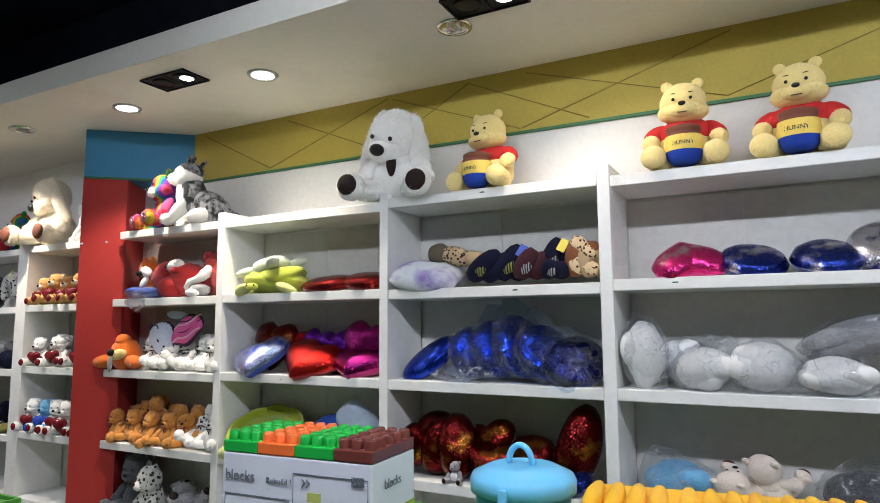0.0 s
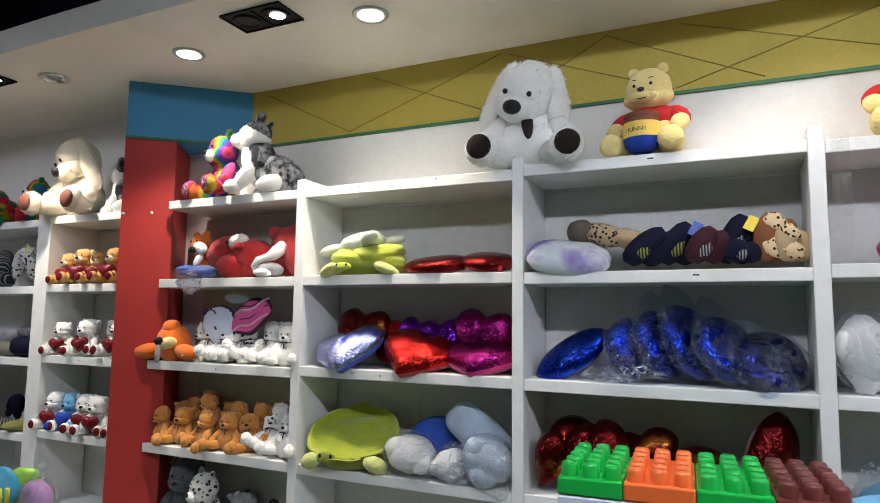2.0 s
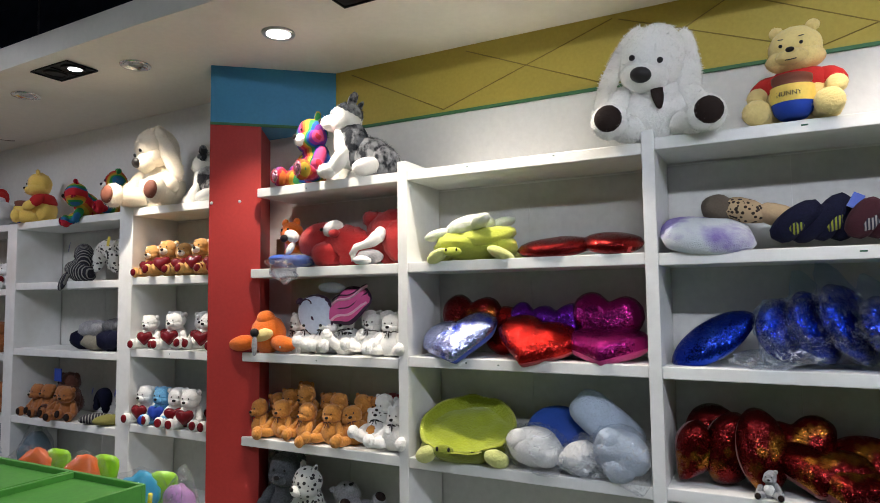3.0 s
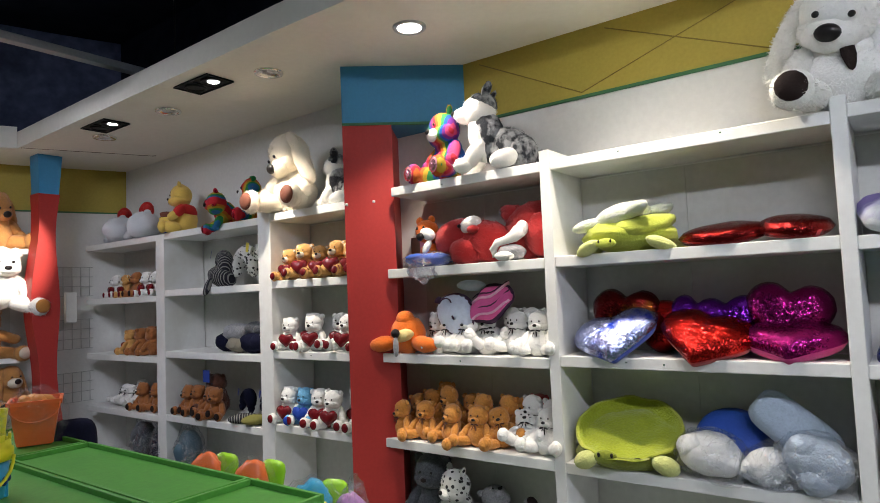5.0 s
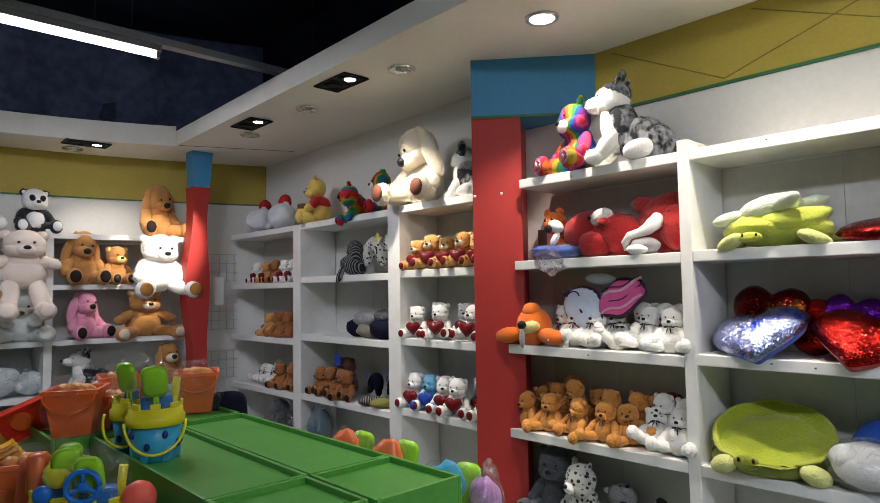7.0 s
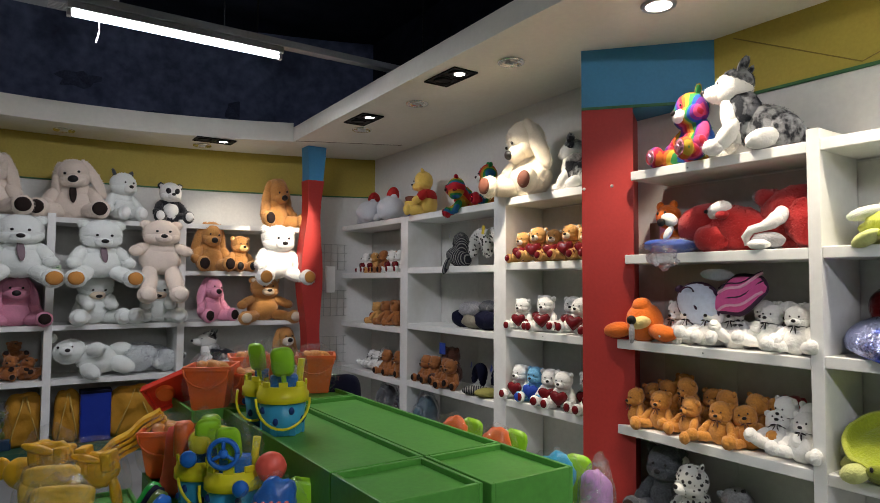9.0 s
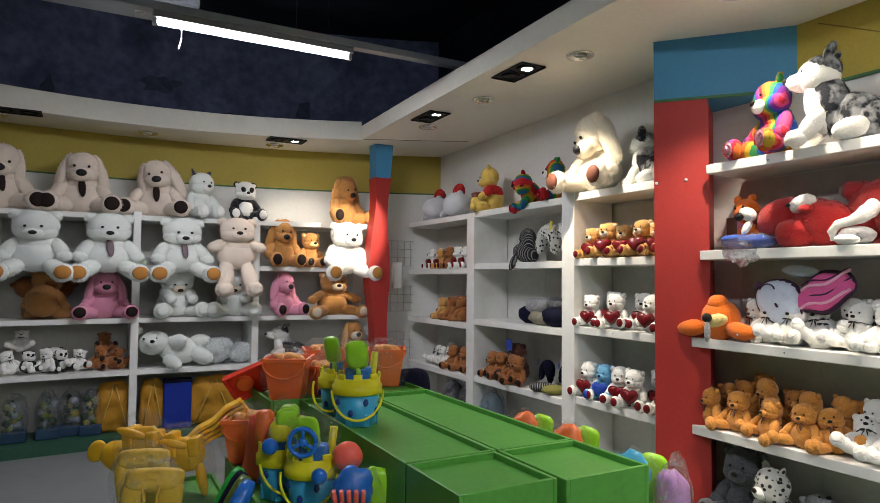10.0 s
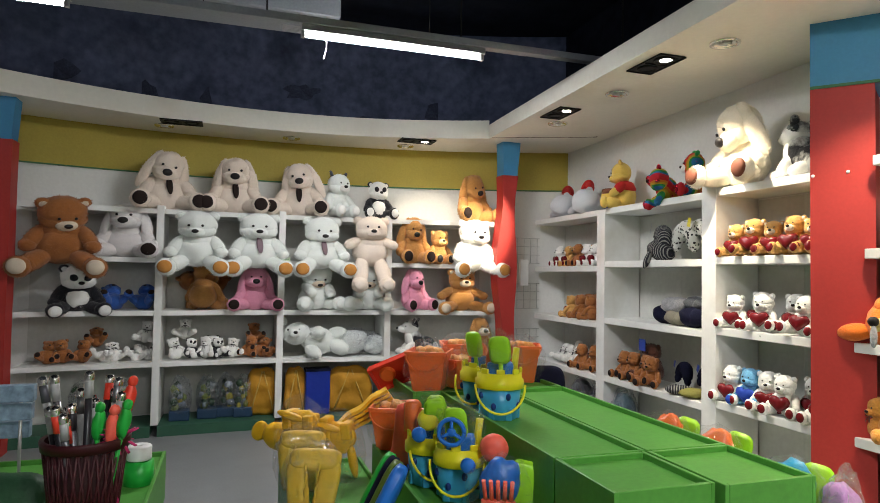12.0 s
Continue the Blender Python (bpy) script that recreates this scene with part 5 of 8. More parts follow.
# bay 1, lime cushions
def pouf(bm, w, d, h, tilt, mi_side, mi_top):
    """A soft round cushion with a piped rim and a dented top that slopes to the front."""
    n, rows = 40, []
    for r, z, mi in ((0.0, 0.02, 0), (0.70, 0.02, 0), (0.90, 0.16, 0), (0.99, 0.36, 0), (1.0, 0.52, 0), (1.06, 0.57, 0), (1.09, 0.63, 2), (1.06, 0.71, 2), (1.00, 0.71, 2), (0.94, 0.58, 1), (0.75, 0.66, 1), (0.45, 0.64, 1), (0.0, 0.58, 1)):
        ring = []
        for k in range(n):
            a = 2 * math.pi * k / n
            u = Vector((math.cos(a), math.sin(a), 0)) * r
            up = max(0, z - 0.3) / 0.4
            zz = z + up * tilt * u.y + (0.10 * noise.noise(Vector((u.x * 2.0, u.y * 2.0, 4.0))) if z > 0.5 else 0.0) - (0.10 * math.exp(-((u.x - 0.1) ** 2 + (u.y + 0.1) ** 2) / 0.12) if r < 0.8 and z > 0.6 else 0)
            e = 1 + 0.03 * noise.noise(Vector((math.cos(a) * 1.7, math.sin(a) * 1.7, z)))
            ring.append(bm.verts.new((u.x * w / 2 * e, u.y * d / 2 * e, zz * h)))
        rows.append((ring, mi))
    for (ra, _), (rb, mi) in zip(rows, rows[1:]):
        for k in range(n):
            f = bm.faces.new([ra[k], ra[(k + 1) % n], rb[(k + 1) % n], rb[k]])
            f.smooth, f.material_index = True, (mi_side, mi_top, 2)[mi]
    bmesh.ops.remove_doubles(bm, verts=bm.verts[:], dist=0.0006)


def turtle(label, m, w, h, shell, skin, tilt=0.55, flip=1.0):
    t = thing("turtle_cushion", m, label, "cushion", "turtle cushions")
    bm = bmesh.new()
    if tilt > 0.2:
        pouf(bm, w * 0.94, w * 0.70, h, tilt, 1, 0)
    else:
        blob(bm, (0, 0, h * 0.50), (w * 0.47, w * 0.34, h * 0.48), 0, (0, 3, 0), 26, 0.16)
        blob(bm, (w * 0.12, -w * 0.06, h * 0.66), (w * 0.34, w * 0.28, h * 0.34), 0, (4, -6, 0), 20, 0.16)
    # rim colour lightened so that its edge stands out as if lit
    part("shell", bm, [shell, skin, fur("lightened_lime_rim", (0.40, 0.44, 0.05), 0.1)], t)
    for s in (-1, 1):
        for q, fy, turn in ((0.36, -0.27, 28), (0.44, 0.12, 0)):
            bm = bmesh.new()
            blob(bm, (s * w * q, w * fy, h * 0.17), (w * 0.135 * flip, w * 0.095, h * 0.165), 0, (0, s * 24, s * turn), 16)
            part("flipper", bm, PALELIME, t, "pale green flipper")
    bm = bmesh.new()
    blob(bm, (-w * 0.16, -w * 0.335, h * 0.27), (w * 0.11, w * 0.03, h * 0.13), 0, seg=14)
    face = part("face", bm, skin, t)
    for s in (-1, 1):
        bm = bmesh.new()
        blob(bm, (s * w * 0.06 - w * 0.16, -w * 0.36, h * 0.32), (h * 0.03, h * 0.03, h * 0.045), 0, seg=8, wob=0)
        part("eye", bm, NOSE, face, "black bead eye")
    return t


# Shade put into the colour: sides darker than the top.
turtle("large lime green turtle cushion with a raised rim", north(-2.505, 2.80, 0.660, 10), 0.46, 0.235, LIME, fur("shaded_lime_plush", (0.25, 0.29, 0.03), 0.15), 0.42)
turtle("lime green turtle cushion lying flat", north(-2.45, 2.82, 1.592, 4), 0.44, 0.165, LIMEPALE, LIMEPALE, 0.1, 1.15)
bm = bmesh.new()
blob(bm, (0, 0, 0.05), (0.135, 0.11, 0.058), 0, (0, -8, 0), 20, 0.1)
for fx, fy, a in ((-0.12, -0.09, 35), (0.13, -0.08, -25), (-0.11, 0.09, -30), (0.13, 0.08, 30)):
    blob(bm, (fx, fy, 0.035 + 0.02 * (fx > 0)), (0.075, 0.038, 0.028), 0, (0, -10, a), 12)
blob(bm, (-0.15, 0.0, 0.035), (0.05, 0.045, 0.038), 0, seg=12)
toy("turtle_cushion", bm, [mottled("white_green_plush", (0.66, 0.72, 0.56), (0.76, 0.78, 0.70), 20)], north(-2.475, 2.80, 1.705, -14, 0, -6), "white and pale green turtle cushion lying on top of another", "cushion")
for x, w in ((-2.06, 0.36), (-1.80, 0.27)):
    cushion("sequin_cushion", "dark red sequin cushion lying flat", pose(x, 2.82, 1.645 if w > 0.3 else 1.652, -78, 4 if w < 0.3 else -2, 0), round_outline, w, 0.28, 0.085, [SEQWINE])

# bay 1, sequin hearts
for x, y, z, rx, ry, rz, w, h, d, o, m, lab in (
        (-2.53, 2.90, 1.295, -12, 5, 0, 0.34, 0.32, 0.13, heart_outline, SEQGOLD, "red and gold sequin heart cushion at the back"), (-2.36, 2.93, 1.26, -12, 0, 0, 0.22, 0.24, 0.12, round_outline, SEQRED, "dark red sequin cushion at the back"),
        (-2.23, 2.93, 1.275, -12, 10, 0, 0.24, 0.27, 0.12, heart_outline, SEQPURP, "purple sequin heart cushion"), (-2.09, 2.92, 1.27, -12, -4, 0, 0.29, 0.27, 0.12, heart_outline, SEQPURP, "purple sequin heart cushion"),
        (-1.86, 2.90, 1.295, -12, 8, 0, 0.34, 0.32, 0.14, heart_outline, SEQMAG, "magenta sequin heart cushion"), (-1.84, 2.80, 1.205, -68, 0, 0, 0.40, 0.28, 0.13, heart_outline, SEQMAG, "magenta sequin heart cushion lying"),
        (-2.53, 2.760, 1.226, -52, -14, 4, 0.42, 0.33, 0.12, heart_outline, SEQHEART, "blue and silver sequin heart cushion"), (-2.15, 2.775, 1.222, -60, 12, 0, 0.41, 0.36, 0.13, heart_outline, SEQRED, "bright red sequin heart cushion")):
    cushion("heart_cushion" if o is heart_outline else "sequin_cushion", lab, pose(x, y, z, rx, ry, rz), o, w, h, d, [m], "sequin cushions")

# bay 1, bagged and blue cushions
BLUEPLUSH = mat("blue_satin_plush", (0.02, 0.07, 0.36), 0.6, bump=0.2)
LBLUE = fur("pale_blue_plush", (0.42, 0.50, 0.60), 0.10)
cushion("cushion", "royal blue cushion behind bagged plush", pose(-2.10, 2.92, 0.80, -45, 6, 0), round_outline, 0.30, 0.26, 0.14, [BLUEPLUSH])
cushion("cushion", "pale blue and grey cushion leaning over others", pose(-1.86, 2.86, 0.865, -28, 38, 0), square_outline, 0.34, 0.18, 0.13, [LBLUE])
bagged("bagged_plush", "white plush ball in a clear plastic bag", pose(-2.16, 2.77, 0.755, 0, 0, 0), (0.125, 0.11, 0.092), WHITECLOTH, (0.5, -0.5, -0.7))
bagged("bagged_plush", "white plush in a clear plastic bag", pose(-1.95, 2.76, 0.735, 0, 0, 0), (0.085, 0.09, 0.07), WHITECLOTH, (0.3, -0.4, 1))
bagged("bagged_plush", "pale blue plush in a clear plastic bag", pose(-1.78, 2.76, 0.765, 0, 20, 0), (0.125, 0.10, 0.10), LBLUE, (0.5, -0.4, -0.5))

# bay 0, board 1: red heap
t = thing("toy_box", (-3.72, 2.90, 1.594), "small printed toy box with a clear front", "toy box")
bm = bmesh.new()
box(bm, (-0.035, -0.04, 0), (0.035, 0.04, 0.18), 0, 0.002)
part("carton", bm, mat("brown_card", (0.20, 0.10, 0.06), 0.6), t)
bm = bmesh.new()
box(bm, (0.037, -0.05, 0), (0.10, 0.03, 0.17), 0, 0.002)
part("pink_card", bm, mat("pink_card", (0.62, 0.20, 0.30), 0.5), t)
bm = bmesh.new()
blob(bm, (0.19, 0.03, 0.115), (0.15, 0.10, 0.10), 1, (0, -12, 0), 20, 0.14, 700, 0.010)
blob(bm, (0.0, -0.01, 0.165), (0.072, 0.062, 0.066), 0, (0, 20, 0), 16, 0.05, 250, 0.008)
blob(bm, (0.045, -0.055, 0.145), (0.052, 0.034, 0.034), 2, (0, 25, 0), 14)
blob(bm, (0.022, -0.092, 0.130), (0.026, 0.020, 0.022), 3, seg=10, wob=0)
blob(bm, (0.02, 0.0, 0.055), (0.075, 0.055, 0.045), 0, seg=14)
limb(bm, (0.06, -0.06, 0.10), (0.045, -0.085, 0.05), 0.020, 2, 10)
for q in (-1, 1):
    blob(bm, (-0.02 + 0.045 * q, 0.0, 0.228), (0.026, 0.016, 0.026), 0, seg=10)
    blob(bm, (0.0 + 0.024 * q, -0.064, 0.182), (0.009, 0.007, 0.010), 3, seg=8, wob=0)
toy("plush_tiger", bm, [ORANGEF, REDF, WHITE, NOSE], north(-3.60, 2.83, 1.63, -6), "orange plush tiger in red lying on a blue bag")
bm = bmesh.new()
blob(bm, (0, 0.03, 0.115), (0.16, 0.11, 0.11), 0, (0, 18, 0), 22, 0.14, 900, 0.012)
blob(bm, (-0.10, -0.02, 0.07), (0.10, 0.09, 0.075), 0, (0, 0, 0), 18, 0.14, 400, 0.012)
blob(bm, (-0.055, -0.04, 0.205), (0.062, 0.05, 0.042), 1, (0, -20, 0), 14, 0.08, 150, 0.008)
blob(bm, (-0.02, -0.075, 0.175), (0.035, 0.028, 0.022), 0, seg=12)
blob(bm, (-0.105, -0.075, 0.200), (0.012, 0.010, 0.010), 2, seg=8, wob=0)
toy("plush_dog", bm, [REDF, WHITE, NOSE], north(-3.22, 2.81, 1.594, 0), "red furry plush with a white face lying in a heap", "soft toy", "red plush")
bm = bmesh.new()
sweep(bm, [(-0.12, -0.01, 0.035), (-0.13, -0.02, 0.085), (-0.09, -0.03, 0.13), (-0.02, -0.03, 0.145), (0.03, -0.02, 0.165), (0.07, -0.01, 0.20), (0.085, 0.0, 0.235)], [0.024, 0.028, 0.028, 0.030, 0.042, 0.050, 0.030], 0, 14)
blob(bm, (0.085, -0.0, 0.215), (0.048, 0.036, 0.060), 0, (0, 15, 0), 14)
blob(bm, (0.0, 0.0, 0.060), (0.11, 0.07, 0.055), 1, seg=16, wob=0.1)
blob(bm, (-0.03, -0.05, 0.035), (0.075, 0.05, 0.034), 0, seg=14)
toy("plush_monkey", bm, [WHITE, GREYF], north(-3.03, 2.755, 1.594, 4) @ Matrix.Diagonal((0.72, 0.72, 0.72, 1)), "grey plush with a long white curled arm")
bm = bmesh.new()
blob(bm, (0, 0.04, 0.15), (0.17, 0.13, 0.15), 0, (0, 10, 0), 24, 0.16, 1100, 0.014)
blob(bm, (0.07, -0.03, 0.12), (0.10, 0.09, 0.12), 0, (0, -8, 0), 20, 0.14, 600, 0.014)
blob(bm, (-0.12, 0.05, 0.24), (0.10, 0.07, 0.055), 0, (0, 25, 0), 16, 0.14, 300, 0.014)
blob(bm, (-0.20, 0.06, 0.27), (0.035, 0.03, 0.032), 1, seg=10)
toy("plush_bear", bm, [REDF, GREYF], north(-2.96, 2.87, 1.594, 0), "large red furry plush slumped against the post", "soft toy", "red plush")
bagged("bagged_plush", "blue plush in a loose clear bag hanging over the edge", pose(-3.55, 2.77, 1.632, 0, 0, 0), (0.16, 0.09, 0.040), mat("blue_cloth", (0.06, 0.13, 0.50), 0.8, bump=0.3), (0.2, -0.8, -0.8))

def crumpled_film(label, m, r, seed):
    """A loose end of a clear bag, crumpled and pleated."""
    t = thing("plastic_wrap", m, label, "plastic wrap", "plastic wraps")
    bm = bmesh.new()
    b = bmesh.new()
    bmesh.ops.create_icosphere(b, subdivisions=4, radius=1)
    for v in b.verts:
        u = v.co.copy()
        g = 1 + 0.35 * noise.noise(u * 2.1 + Vector((seed, 0, 0))) - 0.30 * abs(noise.noise(u * 6.0 + Vector((0, seed, 0)))) + 0.16 * noise.noise(u * 13 + Vector((seed, seed, 0)))
        v.co = Vector((u.x * r[0], u.y * r[1], u.z * r[2])) * g
    join(bm, b, 0)
    part("film", bm, BAGCRUMP, t)
    return t


BAGCRUMP = film_plastic("crumpled_bag", (0.94, 0.96, 1.0), 0.62, 0.9)
crumpled_film("crumpled clear bag end hanging over the shelf edge", pose(-3.545, 2.685, 1.575, 0, 12, 0), (0.10, 0.022, 0.060), 2.0)
crumpled_film("crumpled clear bag end lying before blue cushions", pose(-1.20, 2.73, 1.178, 0, -4, 0), (0.15, 0.045, 0.040), 5.0)
crumpled_film("crumpled clear bag end between bagged plush", pose(-1.90, 2.70, 0.715, 0, 0, 0), (0.13, 0.035, 0.050), 8.0)

# bay 0, board 2: fox, unicorn cushion, white bears
bm = bmesh.new()
blob(bm, (0, 0, 0.10), (0.105, 0.09, 0.11), 0, seg=14)
blob(bm, (0, -0.02, 0.185), (0.055, 0.05, 0.05), 0, seg=12)
blob(bm, (0.02, -0.075, 0.10), (0.065, 0.04, 0.035), 1, (0, -15, 0), 12)
blob(bm, (-0.005, -0.115, 0.115), (0.028, 0.022, 0.025), 2, seg=8, wob=0)
limb(bm, (0.0, -0.12, 0.09), (0.002, -0.125, 0.0), 0.016, 3, 8)
for s in (-1, 1):
    limb(bm, (s * 0.08, -0.04, 0.06), (s * 0.19, -0.06, 0.045), 0.045, 0, 12)
toy("plush_fox", bm, [ORANGEF, PALEYEL, NOSE, GREYF], north(-3.72, 2.76, 1.127, 6), "bright orange plush fox with spread arms")
def mane_outline(a):
    x, z = math.sin(a), math.cos(a)
    return x * (1 + 0.10 * math.sin(3 * a + 0.6)), z * (1 + 0.16 * math.sin(4 * a + 1.2)) + 0.28 * x * x * x


def face_outline(a):
    x, z = math.sin(a), math.cos(a)
    return x * (1.0 - 0.12 * z), z * (1.0 + 0.10 * x)


bm = bmesh.new()
for outline, w, h, d, mi, place in ((face_outline, 0.245, 0.205, 0.060, 3, pose(-0.105, 0.006, -0.035, 0, 38, 0)), (face_outline, 0.230, 0.190, 0.080, 0, pose(-0.105, 0, -0.035, 0, 38, 0)),
                                    (mane_outline, 0.285, 0.165, 0.050, 3, pose(0.085, 0.016, -0.005, 0, -16, 0)), (mane_outline, 0.270, 0.150, 0.068, 1, pose(0.085, 0.012, -0.005, 0, -16, 0)),
                                    (round_outline, 0.17, 0.055, 0.05, 0, pose(-0.02, 0.014, 0.095, 0, 8, 0))):
    pillow(bm, outline, w, h, d, mi, place, 40, 7, 0.05)
for z0, lift, mi, r in ((0.055, 0.035, 2, 0.007), (0.010, 0.045, 3, 0.0035), (-0.022, 0.030, 2, 0.006), (0.078, 0.020, 3, 0.003)):
    sweep(bm, [(0.0 + 0.022 * k, -0.022 + 0.0009 * (k - 4) ** 2, z0 - 0.052 + lift * (k / 9) ** 2 + 0.004 * k + 0.010 * math.sin(k * 0.9)) for k in range(10)], [r] * 10, mi, 6)
sweep(bm, [(-0.135 + 0.035 * math.sin(q), -0.046, 0.005 + 0.030 * math.cos(q)) for q in [radians(-80 + 20 * k) for k in range(9)]], [0.0035] * 9, 3, 6)
limb(bm, (-0.095, -0.044, -0.055), (-0.085, -0.044, -0.070), 0.006, 3, 6)
blob(bm, (-0.19, -0.028, 0.035), (0.022, 0.012, 0.014), 3, (0, -30, 0), 10, 0)
toy("unicorn_cushion", bm, [mat("pale_cloth", (0.58, 0.64, 0.76), 0.8, bump=0.2), mat("pink_cloth", (0.66, 0.10, 0.30), 0.75, bump=0.2), mat("rose_cloth", (0.78, 0.40, 0.55), 0.75, bump=0.2), mat("outline_cloth", (0.05, 0.02, 0.05), 0.8)],
    north(-3.315, 2.82, 1.385, 0, -10, -4) @ Matrix.Diagonal((1.12, 1.0, 1.1, 1)), "white pony cushion with a pink mane and dark outlines", "cushion", "cushions")

small_white = sitter("small_bear", "small white plush bear with a dark bow", north(-3.60, 2.86, 1.127, -8, 0, 8), 0.22, WHITE, pads=WHITE, tie=NOSE, seg=12, nod=10, big_head=0.95, splay=1.2, limp=0.12, group="small white bears")
for x, y, z, yaw, rx, ry in ((-3.48, 2.80, 1.127, 6, -12, 0), (-3.37, 2.77, 1.127, -4, -22, 4), (-3.26, 2.86, 1.127, 10, -14, -8), (-3.20, 2.77, 1.14, 25, -62, 0), (-3.07, 2.80, 1.13, -6, -18, 0), (-3.03, 2.90, 1.14, 4, 0, 6), (-2.92, 2.77, 1.127, 8, -10, 0), (-2.90, 2.90, 1.14, -12, 0, 0), (-3.52, 2.93, 1.13, 0, 0, 10), (-3.14, 2.93, 1.14, 3, 0, 0)):
    copy_thing(small_white, north(x, y, z, yaw, rx, ry))

# bay 0, board 3: brown bears and white dogs
small_brown = sitter("small_bear", "small brown plush bear sitting in a row", north(-3.80, 2.775, 0.661, -10), 0.205, TAN, pads=TAN, seg=12, tie=DKBROWN, nod=8, splay=1.25, limp=0.12, wide=1.08, group="small brown bears")
for x, y, z, yaw, rx, ry in ((-3.64, 2.775, 0.661, 6, -6, 0), (-3.47, 2.77, 0.661, -22, -4, 8), (-3.29, 2.765, 0.661, 4, -8, 0), (-3.14, 2.80, 0.665, 30, -20, -15),
                             (-3.70, 2.93, 0.70, 0, 0, 0), (-3.56, 2.91, 0.74, -14, 10, 10), (-3.43, 2.93, 0.69, 12, -10, 0), (-3.33, 2.90, 0.70, 160, 0, 0), (-3.20, 2.92, 0.70, -18, 0, 6), (-3.10, 2.95, 0.69, 10, 0, 0), (-3.62, 2.97, 0.74, 170, 0, 0), (-3.78, 2.95, 0.67, 20, 0, -8)):
    copy_thing(small_brown, north(x, y, z, yaw, rx, ry))
for x, y, z, yaw, rx, ry in ((-3.02, 2.765, 0.675, 20, -40, 0), (-2.90, 2.76, 0.665, 0, -16, 0), (-2.94, 2.88, 0.69, 0, 0, 10), (-3.03, 2.89, 0.70, -15, 0, 0), (-2.87, 2.93, 0.70, 0, 0, 0)):
    copy_thing(small_white, north(x, y, z, yaw, rx, ry))
sitter("small_bear", "small dark red plush bear behind the brown ones", north(-3.04, 2.97, 0.70, 170), 0.21, BACKRED, seg=10)
# bay 0, lowest board: dark plush
sitter("plush_giraffe", "spotted plush giraffe on the lowest shelf", north(-3.45, 2.80, 0.19, -20), 0.33, SNOWLEO, face=WHITE, ears="point", seg=12)
sitter("plush_bear", "dark grey plush on the lowest shelf", north(-3.65, 2.86, 0.19, 10), 0.38, DGREYF, seg=12)
sitter("plush_bear", "grey plush lying on the lowest shelf", north(-3.15, 2.84, 0.24, 60, -60), 0.28, GREYF, seg=12)

# ---- north wall, far bays: rows of small bears with hearts ----
def far(x, y, z, yaw=0, rx=0, ry=0):
    """A seat in the far bays, turned out to the room."""
    return north(x, y, z, yaw + 48, rx, ry)


heart_tan = sitter("small_bear", "small tan plush bear holding a red heart", far(-4.72, 2.79, 1.574, -40), 0.205, fur("honey_fur", (0.62, 0.33, 0.10), 0.15), face=CREAM, pads=SATIN, heart=SATIN, seg=11, group="small bears with hearts")
for x, yaw in ((-4.57, -34), (-4.42, -26), (-4.27, -40), (-4.14, -28), (-4.05, -34)):
    copy_thing(heart_tan, far(x, 2.785 + 0.02 * math.sin(x * 40), 1.574, yaw, -6) @ Matrix.Scale(1.06 + 0.06 * math.sin(x * 23), 4))
heart_white = sitter("small_bear", "small white plush bear holding a red heart", far(-4.73, 2.79, 1.122, -36), 0.21, WHITE, pads=SATIN, heart=SATIN, seg=11, group="small bears with hearts")
for x, y, yaw in ((-4.62, 2.87, -30), (-4.49, 2.78, -34), (-4.36, 2.88, -25), (-4.22, 2.78, -38), (-4.08, 2.86, -30)):
    copy_thing(heart_white, far(x, y, 1.122, yaw, -5, 5 * math.sin(x * 31)) @ Matrix.Scale(1.08 + 0.05 * math.sin(x * 23), 4))
for x, y, yaw in ((-4.75, 2.79, -44), (-4.48, 2.80, -20), (-4.34, 2.78, -36), (-4.24, 2.90, -30), (-4.09, 2.80, -40)):
    copy_thing(heart_white, far(x, y, 0.655, yaw) @ Matrix.Diagonal((1.1, 1.1, 1.1, 1)))
sitter("small_bear", "small sky blue plush bear holding a heart", far(-4.61, 2.80, 0.655, -40), 0.23, SKY, pads=POTBLUE, heart=POTBLUE, seg=11, group="small bears with hearts")

neck_pillow("grey striped plush neck pillow with a hanging tail", pose(-5.58, 2.82, 1.695, -12, 25, -40), 0.15, STRIPE, TAGBLUE)
bm = bmesh.new()
blob(bm, (0, 0, 0), (0.12, 0.09, 0.075), 0, (0, 20, 0), 14)
limb(bm, (-0.02, -0.09, -0.02), (-0.03, -0.13, -0.12), 0.025, 0, 10)
toy("plush_elephant", bm, [STRIPE], far(-5.50, 2.80, 1.635, -40), "dark striped plush with its trunk hanging over the edge")
for x, ry in ((-5.29, 0), (-5.13, 8)):
    neck_pillow("snow leopard print neck pillow standing on the shelf", pose(x, 2.81, 1.698, -6, ry, -20), 0.16, SNOWLEO, TAGYEL if ry else None)
for x, y, z, r, m in ((-5.50, 2.86, 1.155, (0.11, 0.10, 0.07), NAVY), (-5.36, 2.84, 1.225, (0.13, 0.10, 0.065), GREYF), (-5.30, 2.80, 1.145, (0.10, 0.09, 0.055), mat("khaki_cloth", (0.24, 0.22, 0.17), 0.9, bump=0.4)), (-5.13, 2.80, 1.16, (0.11, 0.10, 0.07), NAVY), (-5.17, 2.86, 1.25, (0.10, 0.09, 0.05), DGREYF)):
    bm = bmesh.new()
    blob(bm, (0, 0, 0), r, 0, (0, 12, 0), 16, 0.14)
    blob(bm, (0.06, -0.03, 0.0), (r[0] * 0.6, r[1] * 0.7, r[2] * 0.9), 0, (0, -20, 20), 14, 0.14)
    toy("folded_pillow", bm, [m], far(x, y, z, -40), "dark grey and navy folded plush pillow", "cushion", "folded pillows")
